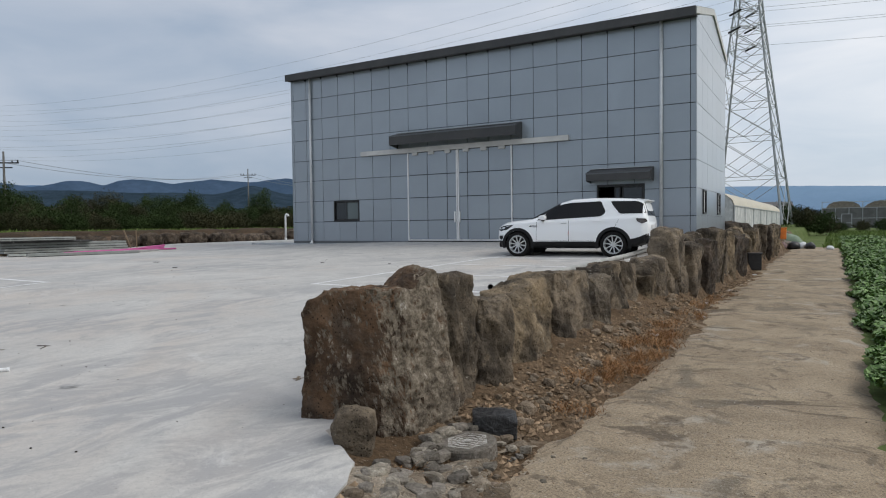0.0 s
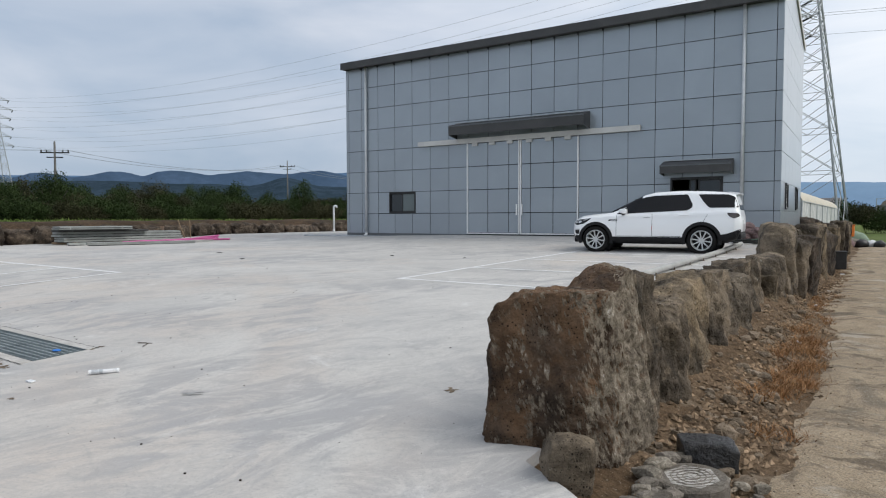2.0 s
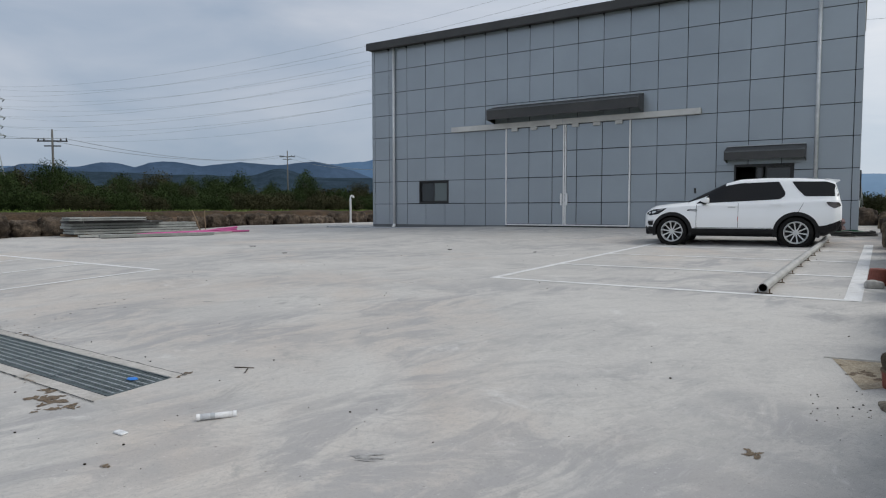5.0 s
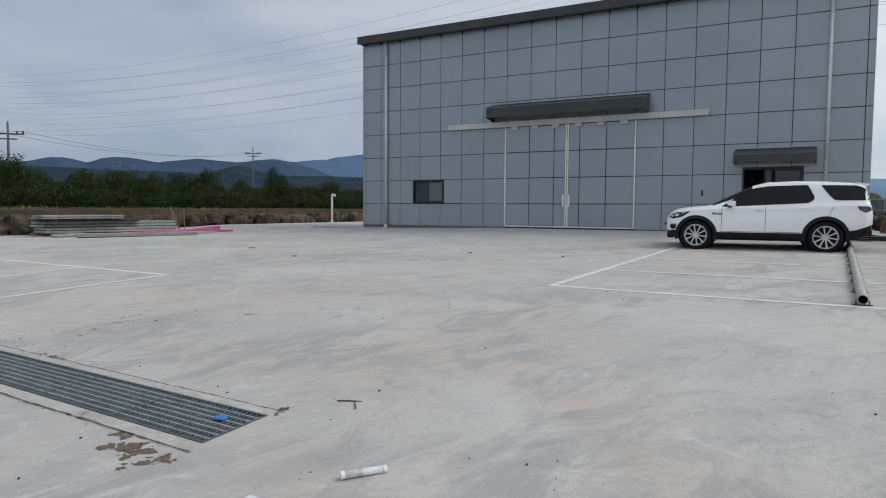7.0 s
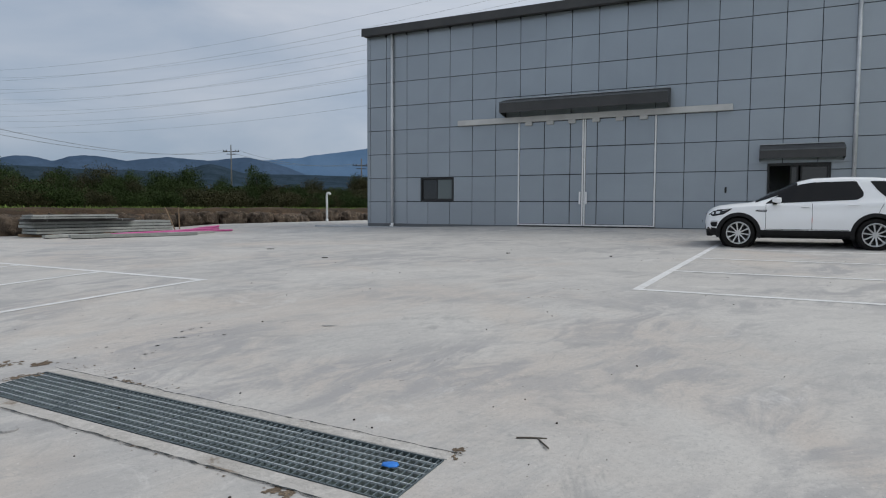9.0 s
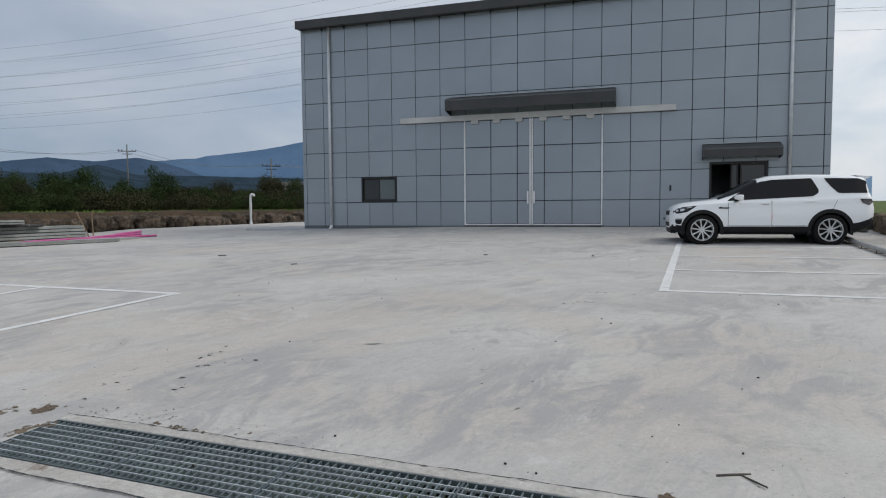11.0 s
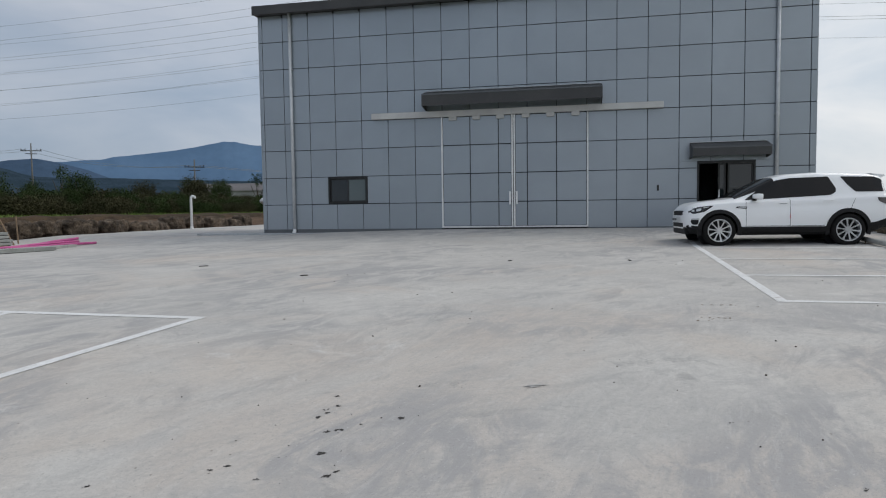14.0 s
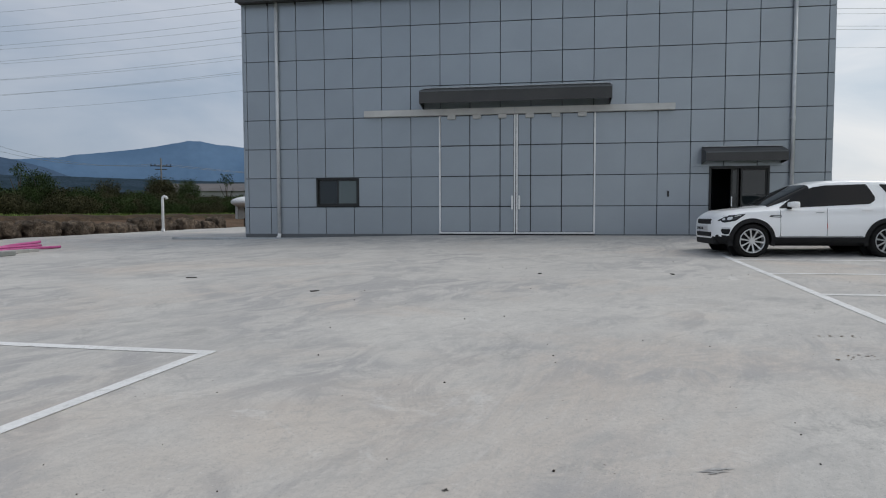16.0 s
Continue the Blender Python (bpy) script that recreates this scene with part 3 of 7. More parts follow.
GAP = 0.0095
cols = [BX0, BX0 + .13] + [X0 + PW * k for k in range(-1, 17)] + [-4.40, BX1]
rows = [-0.35] + [PZ + PH * k for k in range(1, 8)] + [EAVE]


def cut(a, b, c, d, holes):
    """A panel's rectangles left over beside the openings."""
    rects = [(a, b, c, d)]
    for h in holes:
        out = []
        for r in rects:
            if r[1] <= h[0] or r[0] >= h[1] or r[3] <= h[2] or r[2] >= h[3]:
                out.append(r)
                continue
            if r[2] < h[2]:
                out.append((r[0], r[1], r[2], h[2]))
            if r[3] > h[3]:
                out.append((r[0], r[1], h[3], r[3]))
            z0, z1 = max(r[2], h[2]), min(r[3], h[3])
            if r[0] < h[0]:
                out.append((r[0], h[0], z0, z1))
            if r[1] > h[1]:
                out.append((h[1], r[1], z0, z1))
        rects = out
    return [r for r in rects if r[1] - r[0] > .05 and r[3] - r[2] > .03]


holes = [(DX0, DX1, -1, DZ1), (EX0, EX1, -1, EZ1), (WX0, WX1, WZ0, WZ1)]
for a, b in zip(cols, cols[1:]):
    for c, d in zip(rows, rows[1:]):
        for r in cut(a, b, c, d, holes):
            panel(r[0] + GAP * (r[0] == a), r[1] - GAP * (r[1] == b), r[2] + GAP * (r[2] == c), r[3] - GAP * (r[3] == d), wall_s)
# east side: panels, with a raking row under the verge
ecols = [BY0 + .03] + [BY0 + .03 + 1.22 * k for k in range(1, 6)] + [BY1]
SIDEWIN = [(24.35, 25.05), (28.15, 28.85)]
sh = [(a, b, 0.95, 1.83) for a, b in SIDEWIN]
for a, b in zip(ecols, ecols[1:]):
    for c, d in zip(rows, rows[1:]):
        for r in cut(a, b, c, d, sh):
            w, h = r[1] - r[0] - .004, r[3] - r[2] - .005
            panel(0, w, 0, h, wall_e, turn=90, at=(BX1, (r[0] + r[1]) / 2, (r[2] + r[3]) / 2))
for a, b in zip(ecols, ecols[1:]):
    gb = bmesh.new()
    top = lambda y: EAVE + (RIDGE - .1 - EAVE) * (1 - abs(y - MID) / (MID - BY0 if y < MID else BY1 - MID)) + .05
    pts = [(a + .004, EAVE + .008), (b - .004, EAVE + .008), (b - .004, max(top(b), EAVE + .02))] + ([(MID, top(MID))] if a < MID < b else []) + [(a + .004, max(top(a), EAVE + .02))]
    f1 = [gb.verts.new((BX1, y, z)) for y, z in pts]
    f0 = [gb.verts.new((BX1 - .03, y, z)) for y, z in pts]
    gb.faces.new(f1)
    for i in range(len(pts)):
        gb.faces.new((f1[i], f0[i], f0[(i + 1) % len(pts)], f1[(i + 1) % len(pts)]))
    bmesh.ops.recalc_face_normals(gb, faces=gb.faces)
    part("gable_panel", gb, M_panel, wall_e)

# west side: plain panels seen on edge only
part("corner_trim", box(BX0 - .015, BX0 + .02, BY0 - .012, BY0 + .2, -.35, EAVE, .004), M_panel, hall, "grey corner trim")
part("side_sheet", box(BX0, BX0 + .028, BY0 + .2, BY1, -.35, EAVE), M_panel, hall)

# sliding double door: two leaves of panels in pale frames
lm = (DX0 + DX1) / 2
for k, (a, b) in enumerate(((DX0, lm - .012), (lm + .012, DX1))):
    leaf = base("door_leaf")
    leaf.parent = hall
    tagged(leaf, "sliding door leaf of grey panels in a white frame")
    part("backing", box(a + .01, b - .01, BY0 - .02, BY0 + .01, 0.03, DZ1), M_joint, leaf)
    fw = .05
    for nm, bx in (("stile", (a, a + fw, 0.02, DZ1)), ("stile", (b - fw, b, 0.02, DZ1)), ("rail", (a + fw, b - fw, 0.02, 0.07))):
        part(nm, box(bx[0], bx[1], BY0 - .075, BY0 - .015, bx[2], bx[3], .004), M_white, leaf, "white metal frame bar")
    lc = [a + fw] + [x for x in cols if a + fw + .1 < x < b - fw - .1] + [b - fw]
    lr = [0.07] + [PZ + PH * q for q in range(1, 4)] + [DZ1]
    for x0, x1 in zip(lc, lc[1:]):
        for z0, z1 in zip(lr, lr[1:]):
            panel(x0 + GAP * 1.4, x1 - GAP * 1.4, z0 + GAP * 1.4, z1 - GAP * 1.4, leaf, y=BY0 - .05)
    hx = b - .10 if k == 0 else a + .10
    part("handle", box(hx - .03, hx + .03, BY0 - .13, BY0 - .08, .78, 1.22, .01), M_white, leaf, "white pull handle")
    for q in range(3):
        x = a + (b - a) * (.17 + .33 * q)
        part("roller", box(x - .13, x + .13, BY0 - .14, BY0 - .08, DZ1 - .12, DZ1 + .03, .01), M_cream, leaf, "beige roller hanger")
rail = part("door_rail", box(-18.25, -8.66, BY0 - .16, BY0 - .005, 3.75, 3.95, .008), M_cream, hall, "beige sliding door rail cover")
part("rail_seam", box(-13.46, -13.44, BY0 - .163, BY0 - .158, 3.76, 3.94), M_gutter, rail)
part("threshold", box(DX0, DX1, BY0 - .10, BY0 + .05, -.05, .018, .004), M_black, hall, "dark floor track")


def plate(corners, thick, inward):
    """A thin plate through four corners, thickened along a direction."""
    bm = bmesh.new()
    d = Vector(inward).normalized() * thick
    p = [bm.verts.new(c) for c in corners]
    q = [bm.verts.new(Vector(c) + d) for c in corners]
    bm.faces.new(p)
    bm.faces.new(q[::-1])
    for i in range(4):
        bm.faces.new((p[i], q[i], q[(i + 1) % 4], p[(i + 1) % 4]))
    bmesh.ops.recalc_face_normals(bm, faces=bm.faces)
    return bm


def canopy(x0, x1, y0, z0, z1, drop):
    """A boxed canopy, open below: a front plate, a sloping top and two raked cheeks."""
    root = base("canopy")
    root.parent = hall
    tagged(root, "dark brown-grey metal canopy over the door")
    y1 = BY0 - .004
    rise = .17
    part("front_plate", plate([(x0, y0, z0), (x1, y0, z0), (x1, y0, z1), (x0, y0, z1)], .02, (0, 1, 0)), M_fascia, root)
    part("top_plate", plate([(x0 + .002, y0 + .001, z1 + .003), (x1 - .002, y0 + .001, z1 + .003), (x1 - .002, y1, z1 + rise), (x0 + .002, y1, z1 + rise)], .02, (0, 0, 1)), M_fascia, root)
    for x, d in ((x0 + .001, 1), (x1 - .001, -1)):
        part("cheek", plate([(x, y0 + .021, z0), (x, y0 + .021, z1), (x, y1, z1 + rise), (x, y1, z0 - drop)], .02, (d, 0, 0)), M_fascia, root)
    part("flashing", box(x0 + .03, x1 - .03, y1 - .06, y1 - .002, z1 + rise + .021, z1 + rise + .05, .004), M_gutter, root, "grey wall flashing")
    part("drip_edge", box(x0 - .006, x1 + .006, y0 - .010, y0 - .001, z1 - .02, z1 + .016), M_roof, root)
    return root


canopy(-16.35, -10.55, 22.35, 4.06, 4.42, .10)
canopy(-7.86, -5.60, 22.45, 2.17, 2.43, .06)

# downpipes
for x in (-21.20, -5.34):
    dp = base("downpipe")
    dp.parent = hall
    tagged(dp, "pale grey round downpipe on the wall")
    part("pipe", tube([(x, BY0 - .09, 0.06 + yard(x, BY0 - .1)), (x, BY0 - .09, EAVE + .02)], .055, 12), M_downpipe, dp, smooth=True)
    part("shoe", tube([(x, BY0 - .09, .14 + yard(x, BY0 - .1)), (x, BY0 - .11, .06 + yard(x, BY0 - .1)), (x, BY0 - .2, .03 + yard(x, BY0 - .1))], .06, 12), M_white, dp, "pale outlet shoe", smooth=True)
    for z in (1.2, 3.4, 5.6):
        part("bracket", box(x - .075, x + .075, BY0 - .10, BY0 - .002, z, z + .03, .004), M_gutter, dp)
for k in range(-1, 17):
    x = X0 + PW * k
    part("gutter_hook", box(x - .02, x + .02, BY0 - .06, BY0 + .0, EAVE - .09, EAVE + .01), M_black, roof)


def window(x0, x1, z0, z1, name, parent, split=0.5):
    """A sliding window along x set in the wall."""
    win = base(name)
    win.parent = parent
    y = BY0 - .02
    t = .055
    tagged(win, "black aluminium sliding window with dark glass")
    for nm, bx in (("frame_side", (x0, x0 + t, z0, z1)), ("frame_side", (x1 - t, x1, z0, z1)), ("frame_top", (x0 + t, x1 - t, z1 - t, z1)), ("frame_sill", (x0 + t, x1 - t, z0, z0 + t))):
        part(nm, box(bx[0], bx[1], y, y + .14, bx[2], bx[3], .004), M_frame, win)
    xm = x0 + (x1 - x0) * split
    for k, (a, b) in enumerate(((x0 + t, xm + .02), (xm - .02, x1 - t))):
        yy = y + .075 - .03 * k
        sash = base("sash")
        sash.parent = win
        s = .045
        for bx in ((a, a + s, z0 + t, z1 - t), (b - s, b, z0 + t, z1 - t), (a + s, b - s, z1 - t - s, z1 - t), (a + s, b - s, z0 + t, z0 + t + s)):
            part("sash_bar", box(bx[0], bx[1], yy, yy + .028, bx[2], bx[3]), M_frame, sash)
        part("pane", box(a + s, b - s, yy + .010, yy + .018, z0 + t + s, z1 - t - s), M_pane_grey if k else M_pane, sash, "pane with its reflection put in as paler glass colour" if k else "")
    return win


window(WX0, WX1, WZ0, WZ1, "window_1", hall)
for a, b in SIDEWIN:
    win = base("window_2")
    win.parent = hall
    tagged(win, "narrow black-framed side window with a white reveal")
    for nm, bx in (("frame_side", (a, a + .06, .95, 1.83)), ("frame_side", (b - .06, b, .95, 1.83)), ("frame_top", (a + .06, b - .06, 1.77, 1.83)), ("frame_sill", (a + .06, b - .06, .95, 1.01))):
        part(nm, box(BX1 - .1, BX1 + .045, bx[0], bx[1], bx[2], bx[3], .004), M_frame, win)
    part("mullion", box(BX1 - .06, BX1 + .02, (a + b) / 2 - .03, (a + b) / 2 + .03, 1.01, 1.77), M_white, win, "white centre bar")
    part("pane", box(BX1 - .05, BX1 - .04, a + .06, b - .06, 1.01, 1.77), M_pane, win)
# entrance: black frame, one leaf open, one glazed leaf closed
ent = base("door_1")
ent.parent = hall
tagged(ent, "black-framed entrance with one open and one glazed leaf")
for nm, bx in (("frame_side", (EX0, EX0 + .06, 0, EZ1)), ("frame_side", (EX1 - .06, EX1, 0, EZ1)), ("frame_top", (EX0 + .06, EX1 - .06, EZ1 - .06, EZ1))):
    part(nm, box(bx[0], bx[1], BY0 - .02, BY0 + .16, bx[2] - .02, bx[3], .004), M_frame, ent)
for a, b in ((-7.0, -6.78), (-6.72, EX1 - .06)):
    lf_ = base("leaf")
    lf_.parent = ent
    for bx in ((a, a + .05, 0.02, EZ1 - .06), (b - .05, b, 0.02, EZ1 - .06), (a + .05, b - .05, EZ1 - .13, EZ1 - .06), (a + .05, b - .05, .02, .2)):
        part("leaf_bar", box(bx[0], bx[1], BY0 + .03, BY0 + .075, bx[2], bx[3]), M_frame, lf_)
    part("pane", box(a + .05, b - .05, BY0 + .048, BY0 + .056, .2, EZ1 - .13), M_pane, lf_)
part("handle", box(-6.99, -6.96, BY0 + .0, BY0 + .025, .85, 1.15), M_white, ent, "pale door handle")
part("threshold_step", box(EX0 - .05, EX1 + .05, BY0 - .06, BY0 + .5, -.06, .015, .005), M_slab, ent)
part("wall_switch", box(-8.84, -8.78, BY0 - .03, BY0 - .002, 1.15, 1.33, .008), M_black, hall, "black wall switch box")
for a, b in ((BX0 + .01, DX0 - .01), (DX1 + .01, EX0 - .06), (EX1 + .06, BX1 - .01)):
    part("base_flashing", box(a, b, BY0 - .022, BY0 - .003, -.14, .005, .004), M_roof, hall, "dark grey base flashing")
part("floor", box(BX0 + .2, BX1 - .2, BY0 + .2, BY1 - .2, -.05, -.01), M_inside, hall)
# the hall stands slightly turned to the yard's axes
hall.matrix_basis = Matrix.Translation((-17, BY0, 0)) @ Matrix.Rotation(.016, 4, 'Z') @ Matrix.Translation((17, -BY0, 0))

# ---- rocks ----
def rock_bm(seed, sx, sy, sz, cuts=3, rough=0.06, planes=14, boxy=0.55, pits=0.0, cut_lo=.72):
    """A broken boulder: a rounded block with struck faces and a coarse grain. Its base is at z = 0."""
    rng = random.Random(seed)
    bm = bmesh.new()
    bmesh.ops.create_cube(bm, size=2.0)
    bmesh.ops.subdivide_edges(bm, edges=bm.edges, cuts=cuts, use_grid_fill=True)
    flat = []
    for _ in range(planes):
        n = Vector((rng.choice((-1, 1)) * rng.uniform(.15, 1), rng.choice((-1, 1)) * rng.uniform(.15, 1), rng.choice((-1, 1, 1)) * rng.uniform(.1, 1))).normalized()
        flat.append((n, (abs(n.x) + abs(n.y) + abs(n.z)) * rng.uniform(cut_lo, cut_lo + .16)))
    off = Vector((rng.uniform(-50, 50), rng.uniform(-50, 50), rng.uniform(-50, 50)))
    for v in bm.verts:
        c = v.co.copy()
        p = c.normalized() * (1 - boxy) * 1.25 + c * boxy * .97
        for n, d in flat:
            k = p.dot(n) - d
            if k > 0:
                p -= n * k * 0.97
        q = Vector((p.x * sx / 2, p.y * sy / 2, p.z * sz / 2))
        nn = Vector((c.x / sx, c.y / sy, c.z / sz)).normalized()
        h = noise.fractal(q * 3.0 + off, 0.8, 2.1, 7) * rough
        r = abs(noise.noise(q * 4.3 + off)) * rough * -0.8
        q += nn * (h + r)
        if pits:
            k = noise.noise(q * 17 + off)
            if k > .22:
                q -= nn * pits * (k - .22)
        v.co = q
    low = min(v.co.z for v in bm.verts)
    for v in bm.verts:
        v.co.z -= low
    return bm


def rock(seed, x, y, z, sx, sy, sz, label, mat=None, cuts=3, rough=0.06, turn=0.0, lean=0.0, boxy=.55, name="boulder", group="boulder wall", category="boulder", pits=0.0, planes=14):
    ob = obj(name, rock_bm(seed, sx, sy, sz, cuts, rough, planes, boxy, pits), mat or M_rock, True)
    ob.matrix_basis = pose(x, y, z, 0, lean, turn)
    tagged(ob, label, category, group)
    return ob


def floor_z(x, y):
    return lane_z(y) - .12


def hewn(seed, foot, head, label, mat, cuts=38, rough=.045, boxy=.90, planes=10, pits=.05, bumps=(), worn=1.12, struck=()):
    """A quarried boulder between a foot and a head outline (south-west, south-east, north-east, north-west), with struck faces, pits and worn edges."""
    rng_ = random.Random(seed)
    bm = bmesh.new()
    bmesh.ops.create_cube(bm, size=2.0)
    bmesh.ops.subdivide_edges(bm, edges=bm.edges, cuts=cuts, use_grid_fill=True)
    flat = []
    for _ in range(planes):
        n = Vector((rng_.choice((-1, 1)) * rng_.uniform(.2, 1), rng_.choice((-1, 1)) * rng_.uniform(.2, 1), rng_.choice((-1, 1, 1)) * rng_.uniform(.1, 1))).normalized()
        flat.append((n, (abs(n.x) + abs(n.y) + abs(n.z)) * rng_.uniform(.80, .95)))
    for sx_, sy_ in ((1, 1), (1, -1), (-1, 1), (-1, -1)):
        flat.append((Vector((sx_ * rng_.uniform(.7, 1.2), sy_, rng_.uniform(-.12, .12))).normalized(), worn * rng_.uniform(.95, 1.05)))
    for nx_, ny_, nz_, d in struck:
        n = Vector((nx_, ny_, nz_)).normalized()
        flat.append((n, (abs(n.x) + abs(n.y) + abs(n.z)) * d))
    off = Vector((rng_.uniform(-50, 50), rng_.uniform(-50, 50), rng_.uniform(-50, 50)))
    lo, hi = [Vector(p) for p in foot], [Vector(p) for p in head]
    mid = sum(lo + hi, Vector()) / 8
    for v in bm.verts:
        c = v.co.copy()
        p = c.normalized() * (1 - boxy) * 1.25 + c * boxy * .985
        for n, d in flat:
            k = p.dot(n) - d
            if k > 0:
                p -= n * k * .97
        u, w, t = ((q + 1) / 2 for q in p)
        low = lo[0] * (1 - u) * (1 - w) + lo[1] * u * (1 - w) + lo[2] * u * w + lo[3] * (1 - u) * w
        top = hi[0] * (1 - u) * (1 - w) + hi[1] * u * (1 - w) + hi[2] * u * w + hi[3] * (1 - u) * w
        q = low.lerp(top, t)
        for (bx, by, bz), r, amount in bumps:
            d = math.hypot(q.x - bx, q.y - by)
            if t > .5 and d < r:
                q.z += amount * (1 - (d / r) ** 2) * (t - .5) * 2
        out = (c.normalized() * .5 + c * .5)
        out = Vector((out.x, out.y, out.z * .8)).normalized()
        h = noise.fractal(q * 2.6 + off, .75, 2.1, 7) * rough - abs(noise.noise(q * 4.6 + off)) * rough * .9
        k = noise.noise(q * 15 + off)
        h -= pits * max(0, k - .25) + pits * .7 * max(0, noise.noise(q * 31 + off) - .25)
        v.co = q + out * h
    bm.normal_update()
    org = Vector((mid.x, mid.y, min(p.z for p in lo)))
    for v in bm.verts:
        v.co -= org
    ob = obj("boulder", bm, mat, True)
    ob.matrix_basis = Matrix.Translation(org)
    tagged(ob, label, "boulder", "boulder wall")
    return ob


def slabstone(seed, y0, y1, yt0, yt1, top0, top1, xe, depth, lean, label, mat, cuts=30):
    """An upright stone of the wall: y along its foot and its head, head heights at both ends, its east face, depth and lean."""
    zb = floor_z(-3, (y0 + y1) / 2) + .06
    y0, y1, yt0, yt1 = y0 + .03, y1 - .04, yt0 + .04, yt1 - .05
    hewn(seed, [(xe - depth, y0, zb), (xe, y0 + .05, zb), (xe, y1 - .05, zb), (xe - depth, y1, zb)],
         [(xe - depth - lean * .6, yt0, top0 - .03), (xe - lean, yt0 + .02, top0), (xe - lean, yt1 - .02, top1), (xe - depth - lean * .6, yt1, top1 - .04)], label, mat, cuts, .065, .88, 12)


# the end boulder: a rusty south face and a paler east face under a knobbed top
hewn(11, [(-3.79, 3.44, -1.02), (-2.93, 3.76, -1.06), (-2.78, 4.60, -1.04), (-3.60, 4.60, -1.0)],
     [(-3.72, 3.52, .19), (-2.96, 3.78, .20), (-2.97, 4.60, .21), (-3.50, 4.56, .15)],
     "large rusty brown basalt boulder with a paler flank", M_rock_red, 56, .045, .88, 7, .06, [((-3.12, 4.40, 0), .32, .16)], 1.24, ((-1, -.1, 1, .74), (-.3, -1, 1, .86), (-1, -.8, .7, .84)))
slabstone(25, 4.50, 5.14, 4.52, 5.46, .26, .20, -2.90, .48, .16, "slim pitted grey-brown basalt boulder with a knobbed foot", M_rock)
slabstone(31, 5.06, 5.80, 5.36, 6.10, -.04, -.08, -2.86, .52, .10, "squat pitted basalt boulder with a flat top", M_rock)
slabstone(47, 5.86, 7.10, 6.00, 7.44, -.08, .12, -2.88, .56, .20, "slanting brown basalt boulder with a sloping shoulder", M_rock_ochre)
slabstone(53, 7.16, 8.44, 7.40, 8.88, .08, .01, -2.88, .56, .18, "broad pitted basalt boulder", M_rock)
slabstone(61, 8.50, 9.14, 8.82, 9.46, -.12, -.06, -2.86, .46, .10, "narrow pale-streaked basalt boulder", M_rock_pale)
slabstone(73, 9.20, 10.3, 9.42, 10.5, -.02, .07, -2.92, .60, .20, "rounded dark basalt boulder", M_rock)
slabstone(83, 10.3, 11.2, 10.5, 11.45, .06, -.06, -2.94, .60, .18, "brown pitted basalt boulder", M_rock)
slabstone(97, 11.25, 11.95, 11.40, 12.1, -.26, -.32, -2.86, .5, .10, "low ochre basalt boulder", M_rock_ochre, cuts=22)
# stacked and far boulders
rng = random.Random(5)
for y0, y1, zt, zb_ in ((12.1, 13.0, -.45, 0), (12.0, 13.2, -.06, .58), (13.0, 14.0, -.36, 0), (13.2, 15.0, .47, .66), (13.9, 15.0, -.34, 0)):
    ym = (y0 + y1) / 2
    zb = floor_z(-3, ym) + zb_
    rock(int(ym * 100 + zb_ * 37), -3.22, ym, zb, .62, (y1 - y0) * 1.08, zt - zb + .03, "stacked brown basalt boulder", None, 14, .05, rng.uniform(-8, 8), 0, .65)
y = 14.9
while y < 41:
    w = rng.uniform(.62, 1.15)
    top = rng.uniform(.16, .50)
    zb = floor_z(-3, y)
    rock(int(y * 100), -3.14 + rng.uniform(-.10, .08), y + w / 2, zb, .6, w * .98, top - zb, "upright brown basalt boulder", rng.choice((M_rock, M_rock, M_rock_ochre, M_rock_dark)), 16, .06, rng.uniform(-14, 14), rng.uniform(-7, 7), .82)
    y += w
for k in range(7):
    rock(900 + k, -4.5 + rng.uniform(-.5, .2), 31.5 + k * 1.1, -.15, 1.0, 1.2, rng.uniform(.5, .75), "low dark basalt boulder by the hall's back corner", M_rock_dark, 9, .07, rng.uniform(0, 90), 0, .5)
# loose rocks at the wall's end
rock(211, -3.04, 3.36, -.98, .27, .24, .36, "small dark basalt rock on the slab's edge", M_rock, 18, .04, 35, 6, .42, "rock", "loose rocks", "rock")
M_wetrock = surf("black_wet_rock", (.012, .012, .013), (.03, .03, .032), 0.35, 6, 30, .8, grain=.4, c3=(.2, .2, .2), scale3=14, cover=.66)
rock(217, -2.50, 4.50, -1.04, .36, .23, .20, "black tarry stone beside the manhole cover", M_wetrock, 14, .022, 28, 0, .97, "rock", "loose rocks", "rock")
for k, (x, y, s) in enumerate(((-2.62, 3.35, .11), (-2.35, 3.1, .15), (-2.52, 2.92, .10), (-2.30, 3.32, .12), (-2.66, 3.62, .10), (-2.38, 2.75, .13), (-2.45, 3.62, .10), (-2.55, 2.62, .09), (-2.33, 2.5, .12))):
    rock(300 + k, x, y, lane_z(y) - .035, s * 1.2, s * .85, s * .62, "grey broken concrete and stone chunk", M_rubble, 9, .014, k * 40, 0, .88, "stone_chunk", "loose rocks", "rock")

M_rock_edge = basalt("brown_edge_basalt", (.15, .115, .085), (.075, .060, .048), (.20, .16, .12), (.24, .21, .17))
